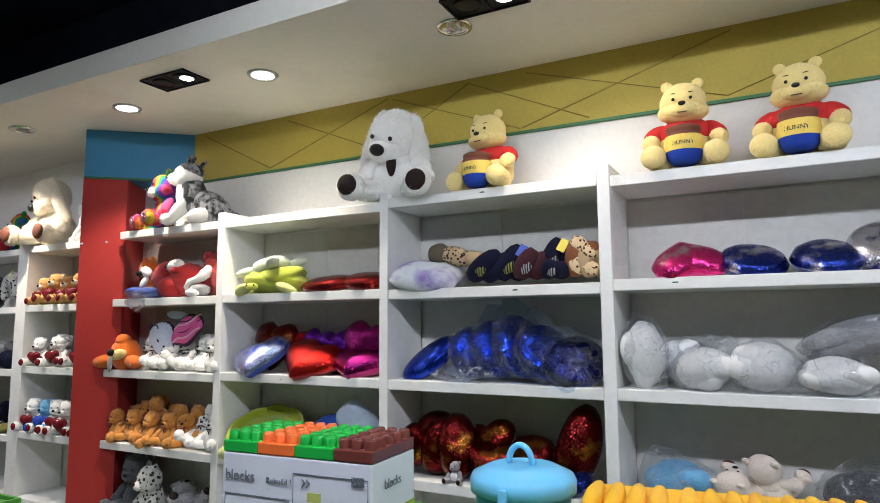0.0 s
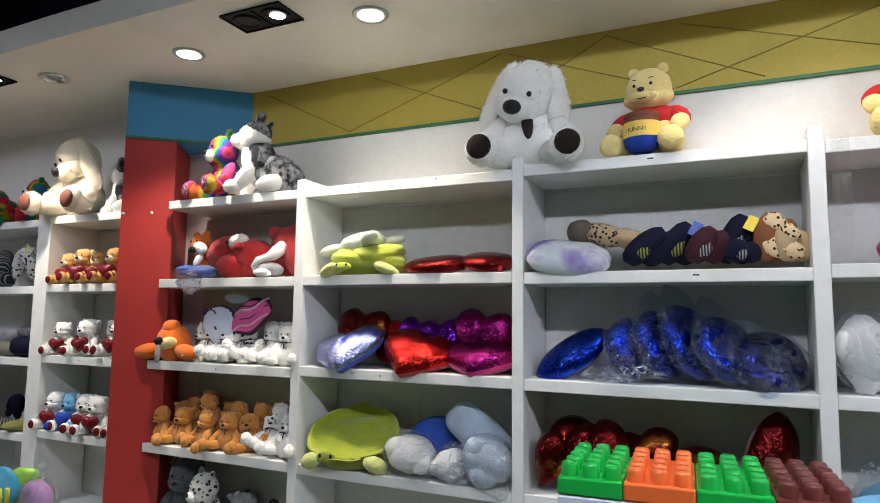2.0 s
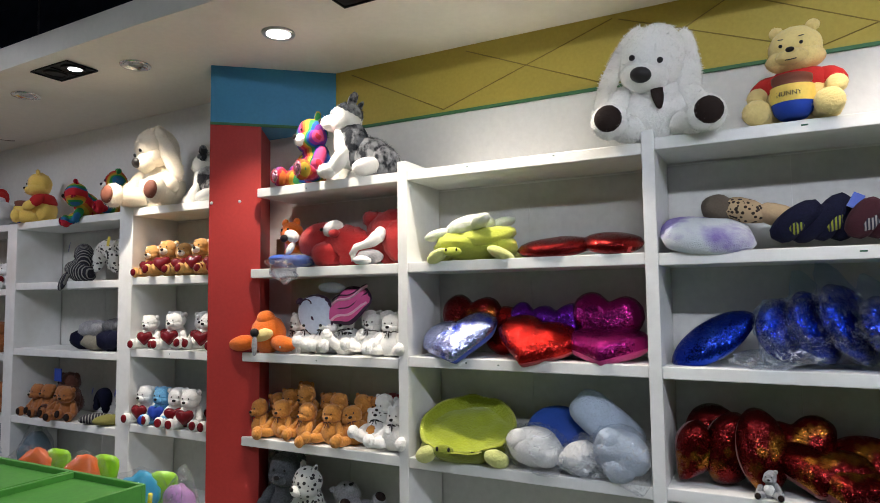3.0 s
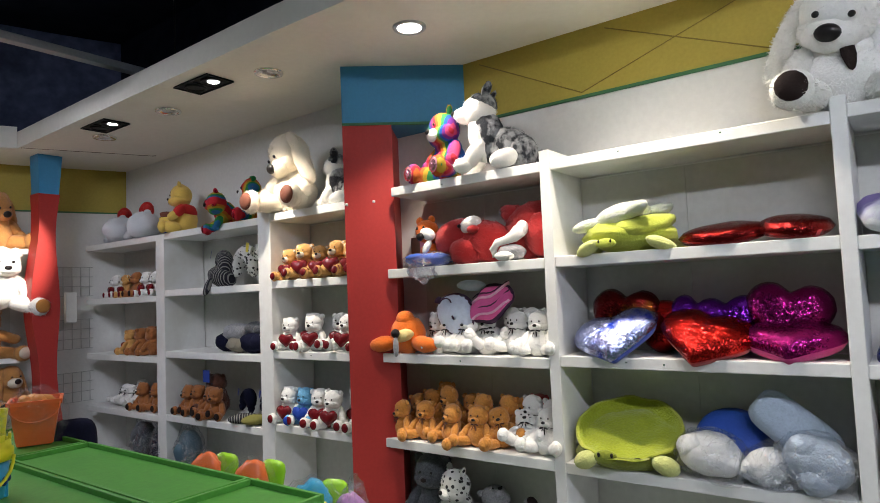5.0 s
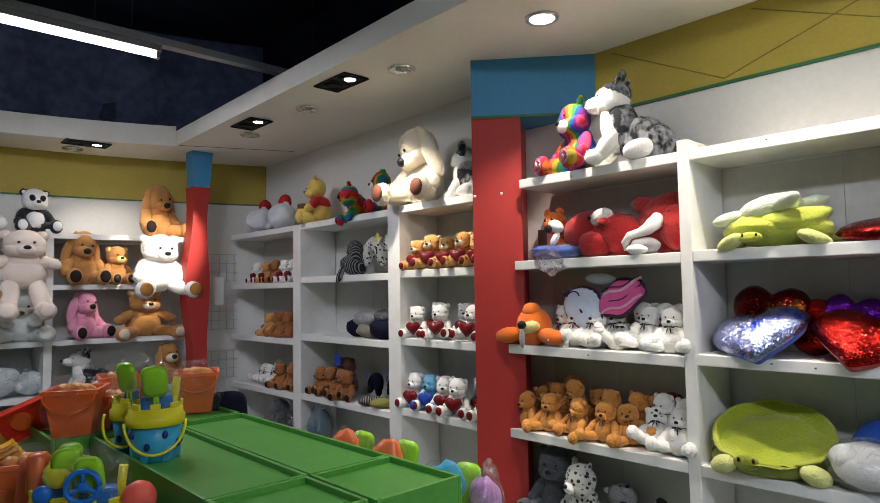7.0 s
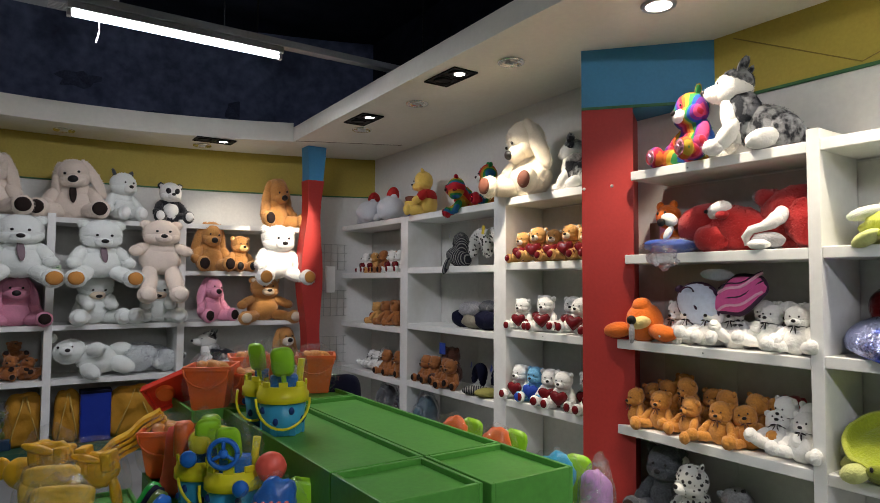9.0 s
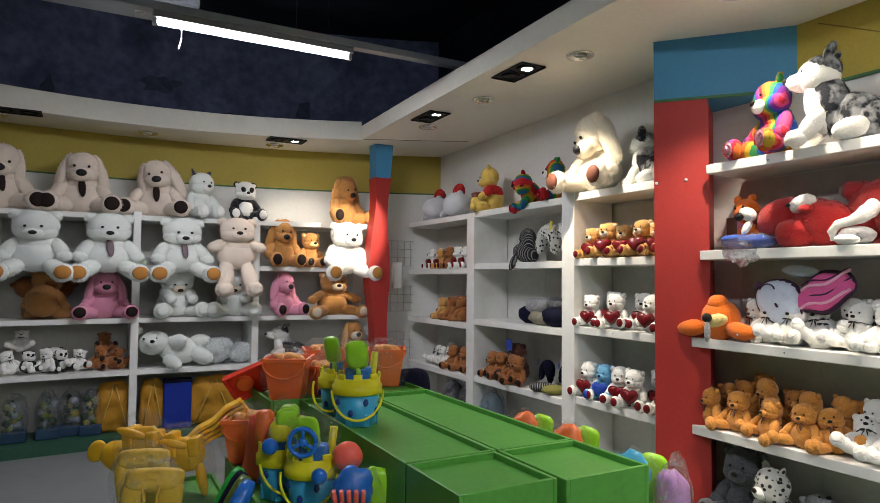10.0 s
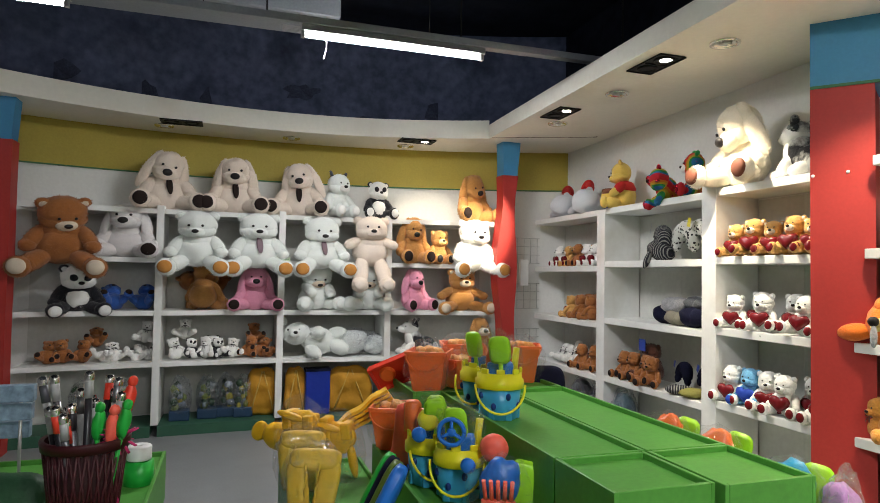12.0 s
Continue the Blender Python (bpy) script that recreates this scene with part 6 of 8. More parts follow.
mid_brown = sitter("small_bear", "brown plush bear sitting on the shelf", far(-5.93, 2.80, 0.613, -52), 0.22, BROWN, seg=12, group="brown bears")
copy_thing(mid_brown, far(-5.55, 2.77, 0.613, -30))
sitter("plush_bear", "dark plush bear with a checked scarf", far(-5.72, 2.90, 0.613, -40), 0.30, DKBROWN, tie=STRIPE, belly=STRIPE, seg=12)
neck_pillow("navy neck pillow with a blue tag", pose(-5.36, 2.86, 0.715, -10, 0, -30), 0.115, NAVY, TAGBLUE)
neck_pillow("navy neck pillow with a yellow topped tag", pose(-5.12, 2.86, 0.715, -10, 10, -30), 0.118, NAVY, TAGBLUE)
for x, m in ((-5.22, STRIPE), (-5.08, mat("olive_cloth", (0.20, 0.19, 0.05), 0.9, bump=0.4))):
    bm = bmesh.new()
    blob(bm, (0, 0, 0.035), (0.10, 0.06, 0.035), 0, (0, 0, 15), 14, 0.15)
    toy("folded_cloth_toy", bm, [m], far(x, 2.755, 0.613, 0), "flat folded cloth toy on the shelf edge", "soft toy")
t = thing("tag_card", (-5.72, 2.80, 0.86), "dark blue printed hang tag on a plush", "tag")
bm = bmesh.new()
box(bm, (-0.04, -0.002, 0), (0.04, 0.002, 0.09))
part("card", bm, TAGBLUE, t)
for k, (x, c) in enumerate(((-7.02, heart_white), (-6.86, heart_tan), (-6.68, mid_brown), (-6.52, heart_white), (-6.38, heart_white))):
    copy_thing(c, far(x, 2.80, 1.524, -56) @ Matrix.Diagonal((0.95, 0.95, 0.95, 1)))
for x in (-6.80, -6.62, -6.45):
    copy_thing(heart_tan if x < -6.7 else mid_brown, far(x, 2.80, 1.045, -60 + 10 * x))
for x, y, z in ((-7.05, 2.82, 0.60), (-6.93, 2.80, 0.60), (-6.82, 2.82, 0.60), (-6.70, 2.90, 0.60), (-6.98, 2.92, 0.63)):
    copy_thing(small_white, far(x, y, z, -50, -24) @ Matrix.Diagonal((0.85, 0.85, 0.85, 1)))
for x, y in ((-6.58, 2.79), (-6.42, 2.82), (-6.50, 2.92)):
    copy_thing(mid_brown, far(x, y, 0.60, -46))


for x, y, z, c in ((-6.94, 2.90, 1.524, heart_tan), (-6.77, 2.91, 1.53, heart_white), (-6.60, 2.90, 1.524, heart_tan), (-6.45, 2.92, 1.53, mid_brown),
                   (-6.72, 2.92, 1.05, mid_brown), (-6.54, 2.92, 1.06, mid_brown), (-6.36, 2.90, 1.045, heart_tan), (-5.84, 2.80, 0.613, mid_brown), (-5.64, 2.78, 0.613, mid_brown),
                   (-4.62, 2.90, 1.58, heart_tan), (-4.45, 2.91, 1.58, heart_tan), (-4.28, 2.90, 1.58, heart_tan)):
    copy_thing(c, far(x, y, z, -50 + 37 * x % 20, -8))


def grid_panel(m, w, h, n, k):
    g = thing("wire_grid", m, "white wire grid panel on the wall", "wire grid", "wire grids")
    ends = [((w * i / n, 0, 0), (w * i / n, 0, h)) for i in range(n + 1)] + [((0, -0.005, h * i / k), (w, -0.005, h * i / k)) for i in range(k + 1)]
    for a, b in ends:
        bm = bmesh.new()
        rod(bm, a, b, 0.0028, seg=6)
        part("wire", bm, WIRE, g)
    return g


for z in (1.56, 1.09, 0.62):
    grid_panel(pose(-7.50, 2.40, z, 0, 0, 90), 0.60, 0.26, 8, 3)
t = thing("wall_switch", (-7.30, 2.52, 1.33), "white switch box on the wall", "switch")
bm = bmesh.new()
box(bm, (-0.012, -0.045, 0), (0.03, 0.045, 0.26), 0, 0.004)
part("cover", bm, SHELF, t)

CARDGREEN = mat("green_print", (0.10, 0.24, 0.10), 0.5)

# ---- west wall: large plush ----
for y, h, yaw, lean, nod in ((-0.84, 0.52, 12, 14, 14), (-0.26, 0.51, -2, 0, 8), (0.33, 0.50, -14, -12, 8)):
    sitter("plush_dog", "large cream plush dog with long ears on the top shelf", west(y, 1.955, 0.14, yaw), h, PEACH, wide=1.16, nod=nod, ears="long", lean=lean, splay=1.1, tie=PAD, group="long-eared plush dogs", seg=16, hair=1.4)
sitter("plush_husky", "small white and grey plush husky sitting upright", west(0.68, 1.955, 0.12, 25), 0.42, MINT, face=WHITE, ears="point", ear_col=DGREYF, pads=WHITE, splay=0.5, seg=12, patches=None)
sitter("plush_panda", "small black and white plush panda", west(1.07, 1.955, 0.12, 6), 0.365, BLACKF, head=WHITE, ears="round", ear_col=BLACKF, patches=BLACKF, belly=WHITE, pads=WHITE, splay=0.95, group="plush pandas")
sitter("plush_dog", "golden plush dog with long ears on the top shelf", west(2.00, 1.955, 0.10, 14), 0.47, GOLD, ears="long", lean=-10, nod=18, splay=1.15, group="long-eared plush dogs")

for y, h, tie, yaw, nod in ((-0.56, 0.475, None, -6, 14), (-0.05, 0.48, TIEC, 2, 8), (0.51, 0.47, TIEC, 8, 14)):
    sitter("plush_bear", "large white plush bear with orange foot pads" + (" and a mauve tie" if tie else ""), west(y, 1.465, -0.07, yaw), h, MINT, wide=1.3, pads=PADTAN, tie=tie, drop=0.16, splay=1.0, nod=nod, group="large white bears", seg=18, hair=1.8)
sitter("plush_bear", "cream plush bear with long hanging legs", west(0.975, 1.50, -0.06, 0), 0.46, PEACH, wide=1.25, pads=PEACH, drop=0.50, splay=0.62, arms=(0.33, -0.10, 0.40), group="large white bears", seg=16, hair=1.4)
sitter("plush_bear", "white plush bear with tan foot pads under the spotlight", west(1.96, 1.47, -0.07, 10), 0.49, WHITE, wide=1.22, nod=8, pads=PADTAN, drop=0.12, splay=1.05, group="large white bears", seg=18, hair=1.6)
sitter("plush_dog", "golden plush dog with very long ears", west(1.42, 1.53, 0.10, 5), 0.45, GOLD, ears="long", ear_col=GOLD, lean=6, splay=0.7, nod=12)
sitter("small_bear", "small yellow plush next to a golden dog", west(1.68, 1.53, 0.10, 10), 0.33, GOLD, face=PALEYEL, pads=NOSE, splay=0.5)
sitter("plush_bear", "large brown plush bear with cream foot pads", west(-1.58, 1.47, -0.06, 6), 0.54, BROWN, wide=1.25, face=PADCREAM, pads=PADCREAM, drop=0.20, splay=1.1, lean=-6, nod=36, turn=18, group="large brown bears", seg=18, hair=1.8)
sitter("plush_rabbit", "pale grey plush dog with very long ears", west(-1.14, 1.53, 0.12, -6), 0.46, wide=1.35, coat=fur("lilac_fur", (0.74, 0.71, 0.70), 0.06), ears="long", splay=1.0, tie=None, group="long-eared plush dogs")
sitter("plush_panda", "large black and white plush panda lying forward", west(-1.50, 1.072, 0.06, 24, 14), 0.40, BLACKF, wide=1.25, head=WHITE, ears="round", ear_col=BLACKF, belly=WHITE, pads=WHITE, patches=BLACKF, group="plush pandas", hair=1.2)
for y, yaw in ((-1.22, 20), (-1.02, -10)):
    sitter("plush_bear", "deep blue plush lying on the shelf", west(y, 1.10, 0.16, yaw, -55), 0.27, BLUEF, group="blue plush")
sitter("plush_bear", "tan plush bear turned with its back to the room", west(-0.52, 1.09, 0.12, 165, 14), 0.42, GOLD, group="brown bears", hair=1.3)
sitter("plush_bear", "brown plush bear lying behind the others", west(-0.40, 1.20, 0.28, 60, -70), 0.40, BROWN, group="brown bears")
sitter("plush_dog", "pink plush dog with black paw pads", west(-0.06, 1.072, 0.10, 2), 0.39, PINK, wide=1.2, ears="long", splay=1.15, group="pink plush dogs")
sitter("plush_dog", "pink plush dog with long ears, leaning", west(1.44, 1.072, 0.12, 20), 0.40, PINK, ears="long", splay=0.9, lean=10, group="pink plush dogs")
for y, yaw in ((0.50, 12), (1.01, -14)):
    sitter("plush_bear", "white plush bear with a tan snout and paws", west(y, 1.072, 0.12, yaw), 0.45, MINT, wide=1.2, face=PADCREAM, pads=MINT, ears="round", ear_col=PADTAN, splay=0.9, nod=38, arms=(0.16, -0.30, 0.34), group="white bears", hair=1.3)
sitter("plush_bear", "brown plush bear with cream foot pads", west(1.90, 1.072, 0.08, 6), 0.41, GOLD, wide=1.25, face=PADCREAM, pads=PADCREAM, splay=1.35, drop=0.06, arms=(0.42, -0.12, 0.34), group="large brown bears", hair=1.3)
sitter("plush_dog", "brown plush dog peeping over the green box", west(2.10, 0.63, 0.10, 10), 0.37, GOLD, face=CREAM, ears="long")
lying_husky("plush_cow", "black and white spotted plush lying on the shelf", west(1.50, 0.63, 0.16, 0), 0.46, COWCOAT, WHITE)


def lying_bear(label, m, length, coat):
    """A stuffed bear lying on its side, head to -x."""
    bm = bmesh.new()
    H = 0.02
    blob(bm, (0.05, 0, 0.20), (0.24, 0.17, 0.17), 0, (0, 10, 0), 16, hair=900, hlen=H)
    blob(bm, (-0.24, -0.05, 0.30), (0.17, 0.15, 0.14), 0, (0, -15, 0), 16, hair=700, hlen=H)
    blob(bm, (-0.28, -0.19, 0.31), (0.07, 0.05, 0.055), 0, (0, 0, 0), 12)
    blob(bm, (-0.27, -0.235, 0.33), (0.028, 0.02, 0.022), 1, seg=8, wob=0)
    for s in (-1, 1):
        blob(bm, (-0.29 + 0.07 * s, -0.175, 0.36), (0.014, 0.012, 0.014), 1, seg=8, wob=0)
        blob(bm, (-0.27 + 0.14 * s, 0.0, 0.40 - 0.05 * s), (0.055, 0.03, 0.055), 0, seg=10, hair=80, hlen=H)
    limb(bm, (-0.02, -0.10, 0.30), (0.05, -0.22, 0.33), 0.085, 0, 14, 1, 350, H)
    limb(bm, (-0.08, -0.14, 0.10), (0.0, -0.26, 0.05), 0.085, 0, 14, 1, 350, H)
    limb(bm, (0.22, -0.06, 0.16), (0.36, -0.18, 0.10), 0.10, 0, 14, 1, 350, H)
    limb(bm, (0.22, 0.05, 0.26), (0.34, -0.05, 0.30), 0.10, 0, 14, 1, 350, H)
    for v in bm.verts:
        v.co *= length / 0.85
    return toy("plush_bear", bm, [coat, NOSE], m, label)


lying_bear("white plush bear lying on its side", west(0.50, 0.63, 0.13, 0), 0.62, MINT)
for y, r in ((0.86, 0.125), (1.08, 0.10)):
    bagged("bagged_plush", "white plush in a clear plastic bag", pose(front_x(y) - 0.14, y, 0.63 + r * 1.02, 0, 0, 90), (r * 1.15, r, r), MINT, (1, -0.2, 0.4))
small_panda = sitter("small_panda", "small black and white plush panda in a row", west(-0.42, 0.63, 0.24, 0), 0.20, BLACKF, head=WHITE, ear_col=BLACKF, patches=BLACKF, belly=WHITE, pads=WHITE, seg=10, group="small pandas")
for y, z, yaw, kind in ((-0.70, 0.63, 10, 0), (-0.60, 0.63, -10, 1), (-0.47, 0.63, 5, 0), (-0.36, 0.63, 30, 1), (-0.26, 0.63, -20, 0), (-0.66, 0.80, 0, 0), (-0.10, 0.63, 10, 2), (0.0, 0.63, -14, 2), (0.09, 0.63, 20, 2), (-0.05, 0.76, 0, 2),
                        (-1.70, 0.63, 0, 2), (-1.58, 0.63, 14, 2), (-1.45, 0.63, -20, 2), (-1.30, 0.63, 10, 0), (-1.20, 0.63, -10, 0), (-1.05, 0.63, 0, 0), (-0.95, 0.63, 12, 0), (-0.99, 0.77, 0, 0), (-1.36, 0.76, 40, 2)):
    base = (small_white, small_panda, mid_brown)[kind]
    copy_thing(base, west(y, z + 0.01, 0.13 if z < 0.7 else 0.22, yaw + RNG.uniform(-35, 35), RNG.uniform(-60, -5), RNG.uniform(-12, 12)) @ Matrix.Diagonal((0.88, 0.88, 0.88, 1)))

t = thing("price_card", (front_x(0.17) + 0.03, 0.165, 1.475), "pale green printed price card on the shelf edge", "price card")
bm = bmesh.new()
box(bm, (-0.002, -0.075, 0), (0.002, 0.075, 0.085))
card = part("card", bm, mat("pale_green_card", (0.60, 0.72, 0.48), 0.5), t)
for k in range(4):
    bm = bmesh.new()
    box(bm, (0.002, -0.062, 0.014 + 0.017 * k), (0.0035, 0.030 + 0.03 * (k % 2), 0.020 + 0.017 * k))
    part("print_bar", bm, CARDGREEN, card)

# lowest west boards: bagged sets and cloth bags
def bag_outline(a):
    x, z = square_outline(a)
    return x * (1.0 - 0.10 * z) * (1 + 0.04 * math.sin(5 * a)), z * (1 + 0.03 * math.sin(7 * a))


YCLOTH = mat("mustard_cloth", (0.52, 0.25, 0.02), 0.7, bump=0.5, bscale=20)
for y, x_off in ((-0.68, 0.0), (-0.45, 0.02), (-0.29, 0.05), (-0.14, 0.0), (-1.15, 0.0), (-1.45, 0.02)):
    t = thing("toy_set", (front_x(y) - 0.16 - x_off, y, 0.09), "bagged toy set with small yellow figures on a dark base", "toy set", "bagged toy sets")
    bm = bmesh.new()
    box(bm, (-0.07, -0.085, 0), (0.07, 0.085, 0.09), 0, 0.01)
    part("tray", bm, mat("dark_blue_plastic", (0.02, 0.05, 0.10), 0.4), t)
    bm = bmesh.new()
    for k in range(14):
        z = 0.10 + 0.016 * k
        blob(bm, (0.03 * RNG.uniform(-1, 1) + 0.02, 0.05 * RNG.uniform(-1, 1), z), (0.03, 0.032 * RNG.uniform(0.6, 1.2), 0.034), (0, 1, 2, 3, 3)[k % 5], seg=10, wob=0.25)
    part("figures", bm, [mat("toy_yellow", (0.40, 0.34, 0.04), 0.5), mat("toy_olive", (0.16, 0.20, 0.03), 0.5), mat("toy_grey", (0.25, 0.28, 0.32), 0.4), mat("toy_dark_green", (0.03, 0.06, 0.03), 0.5)], t)
    bm = bmesh.new()
    b = bmesh.new()
    bmesh.ops.create_icosphere(b, subdivisions=3, radius=1)
    for v in b.verts:
        u = v.co.copy()
        v.co = Vector((u.x * 0.09, u.y * 0.10, 0.19 + u.z * 0.20)) * (1 + 0.14 * noise.noise(u * 4 + Vector((y * 9, 0, 0))))
        v.co.z = max(v.co.z, 0.003)
    join(bm, b, 0)
    part("bag", bm, BAG, t, "crinkled clear plastic bag")
for y, w in ((0.03, 0.24), (0.33, 0.17), (0.84, 0.36)):
    t = thing("cloth_bag", (front_x(y) - 0.14, y, 0.09), "mustard yellow cloth bag with a cord", "bag", "cloth bags")
    bm = bmesh.new()
    pillow(bm, bag_outline, w * 1.2, 0.44, 0.08, 0, pose(0, 0, 0.22, 0, 0, 90), 48, 9, 1.1)
    part("bag_body", bm, YCLOTH, t)
    bm = bmesh.new()
    for q in (-1, 1):
        sweep(bm, [(0.045, q * w * 0.42, 0.03), (0.055, q * w * 0.30, 0.16), (0.055, q * w * 0.14, 0.30), (0.03, q * w * 0.03, 0.41)], [0.007] * 4, 0, 6)
    part("cord", bm, mat("cord", (0.55, 0.35, 0.08), 0.8), t)
t = thing("blue_package", (front_x(0.53) - 0.12, 0.53, 0.09), "royal blue boxed package standing up", "package")
bm = bmesh.new()
box(bm, (-0.07, -0.115, 0), (0.07, 0.115, 0.42), 0, 0.012)
part("carton", bm, mat("royal_blue", (0.008, 0.03, 0.30), 0.4, bump=0.2, bscale=15), t)
bm = bmesh.new()
box(bm, (-0.072, -0.118, 0.40), (0.072, 0.118, 0.43), 0, 0.006)
part("lid", bm, NAVY, t)

# ---- beach toys on the green boxes ----
P_ORANGE = mat("orange_plastic", (0.85, 0.16, 0.03), 0.35, var=0.06, spec=0.5)
P_CORAL = mat("coral_plastic", (0.92, 0.14, 0.09), 0.4, var=0.05)
P_RED = mat("red_plastic", (0.74, 0.05, 0.025), 0.35, var=0.05)
P_YEL = mat("yellow_plastic", (0.78, 0.70, 0.02), 0.38, var=0.05)
P_AMBER = mat("amber_plastic", (0.88, 0.48, 0.020), 0.38, var=0.06)
P_BLUE = mat("blue_plastic", (0.02, 0.16, 0.58), 0.32, var=0.06)
P_CYAN = mat("cyan_plastic", (0.05, 0.36, 0.60), 0.3, var=0.06)
P_LIME = mat("lime_plastic", (0.30, 0.62, 0.02), 0.35, var=0.05)
P_GREEN = mat("green_plastic", (0.02, 0.40, 0.05), 0.35, var=0.06)
P_PINK = mat("lilac_plastic", (0.60, 0.30, 0.60), 0.35, var=0.05)
P_BROWN = mat("brown_plastic", (0.14, 0.035, 0.025), 0.3, var=0.08)


def shovel_mesh(bm, mi, m, L=0.20, w=0.07):
    b = bmesh.new()
    pillow(b, square_outline, w * 0.92, L * 0.50, 0.020, 0, Matrix.Translation((0, 0, L * 0.75)), 24, 5, 0.02)
    rod(b, (0, 0, 0), (0, 0, L * 0.52), 0.009, 0, 10)
    box(b, (-w * 0.3, -0.008, -0.012), (w * 0.3, 0.008, 0.006), 0, 0.003)
    join(bm, b, mi, m)


def bucket_set(m, scale=1.0, film=True, tools=True):
    """A blue castle bucket with a yellow crenellated top, a handle and tools, wrapped in film."""
    t = thing("toy_bucket", m, "blue and yellow castle bucket filled with beach tools", "toy bucket", "beach bucket sets")
    s = scale
    bm = bmesh.new()
    lathe(bm, [(0.0, 0.0), (0.062 * s, 0.0), (0.066 * s, 0.004), (0.080 * s, 0.115 * s), (0.076 * s, 0.115 * s), (0.060 * s, 0.008)], 0, 28)
    pail = part("pail", bm, P_CYAN, t)
    for k in range(6):
        a = 2 * math.pi * k / 6
        bm = bmesh.new()
        box(bm, (0.062 * s * math.cos(a) - 0.012 * s, 0.062 * s * math.sin(a) - 0.012 * s, 0.0), (0.062 * s * math.cos(a) + 0.012 * s, 0.062 * s * math.sin(a) + 0.012 * s, 0.045 * s), 0, 0.004 * s)
        part("turret", bm, P_CYAN, pail)
    for k in range(9):
        a = 2 * math.pi * k / 9 + 0.2
        z = (0.05 + 0.035 * (k % 2)) * s
        r = (0.066 + 0.015 * z / (0.115 * s)) * s
        bm = bmesh.new()
        blob(bm, (r * math.cos(a), r * math.sin(a), z), (0.010 * s, 0.010 * s, 0.013 * s), 0, seg=8)
        part("printed_mark", bm, mat("dark_blue_print", (0.01, 0.04, 0.20), 0.4), pail, "dark blue printed shape")
    bm = bmesh.new()
    lathe(bm, [(0.079 * s, 0.108 * s), (0.088 * s, 0.110 * s), (0.088 * s, 0.138 * s), (0.082 * s, 0.142 * s), (0.080 * s, 0.165 * s), (0.074 * s, 0.165 * s), (0.074 * s, 0.112 * s)], 0, 28)
    for k in range(8):
        a = 2 * math.pi * k / 8
        c, q = math.cos(a), math.sin(a)
        b = bmesh.new()
        box(b, (-0.004 * s, -0.015 * s, 0), (0.004 * s, 0.015 * s, 0.018 * s), 0, 0.002)
        join(bm, b, 0, pose(0.077 * s * c, 0.077 * s * q, 0.163 * s, 0, 0, math.degrees(a)))
    part("rim", bm, P_YEL, t, "yellow crenellated rim")
    bm = bmesh.new()
    sweep(bm, [(0.088 * s * math.cos(a), -0.045 * s * math.sin(a) - 0.052 * s, (0.125 - 0.095 * math.sin(a)) * s) for a in [math.pi * k / 14 for k in range(15)]], [0.0045 * s] * 15, 0, 8)
    part("handle", bm, P_YEL, t, "yellow handle")
    if tools:
        bm = bmesh.new()
        shovel_mesh(bm, 0, pose(0.01 * s, -0.045 * s, 0.10 * s, 8, -4, -10), 0.20 * s, 0.085 * s)
        part("shovel", bm, P_LIME, t, "lime green shovel")
        bm = bmesh.new()
        blob(bm, (-0.02 * s, 0.02 * s, 0.20 * s), (0.03 * s, 0.03 * s, 0.05 * s), 0, seg=12)
        part("sand_mould", bm, P_ORANGE, t, "orange sand mould")
        bm = bmesh.new()
        box(bm, (-0.045 * s, -0.02 * s, 0.13 * s), (0.05 * s, 0.03 * s, 0.20 * s), 0, 0.012 * s)
        part("sand_mould", bm, P_BLUE, t, "blue sand mould")
        bm = bmesh.new()
        rod(bm, (0.05 * s, 0.01 * s, 0.14 * s), (0.062 * s, 0.01 * s, 0.25 * s), 0.012 * s, seg=10)
        part("rake_handle", bm, P_YEL, t)
    if film:
        bm = bmesh.new()
        b = bmesh.new()
        bmesh.ops.create_icosphere(b, subdivisions=3, radius=1)
        for v in b.verts:
            u = v.co.copy()
            v.co = Vector((u.x * 0.085, u.y * 0.085, 0.215 + u.z * 0.085)) * s * (1 + 0.14 * noise.noise(u * 3.3 + Vector((s * 31, 2, 5))))
        join(bm, b, 0)
        part("film", bm, BAGCLEAR, t, "clear wrapping film")
    return t


set_a = bucket_set(pose(-3.82, 0.765, 0.868, 0, 0, 70), 1.1)
copy_thing(set_a, pose(-4.00, 0.765, 0.868, 0, 0, 40))
copy_thing(set_a, pose(-3.80, 0.475, 0.645, 0, 0, 90))
copy_thing(set_a, pose(-3.62, 0.53, 0.645, 0, 0, 60))


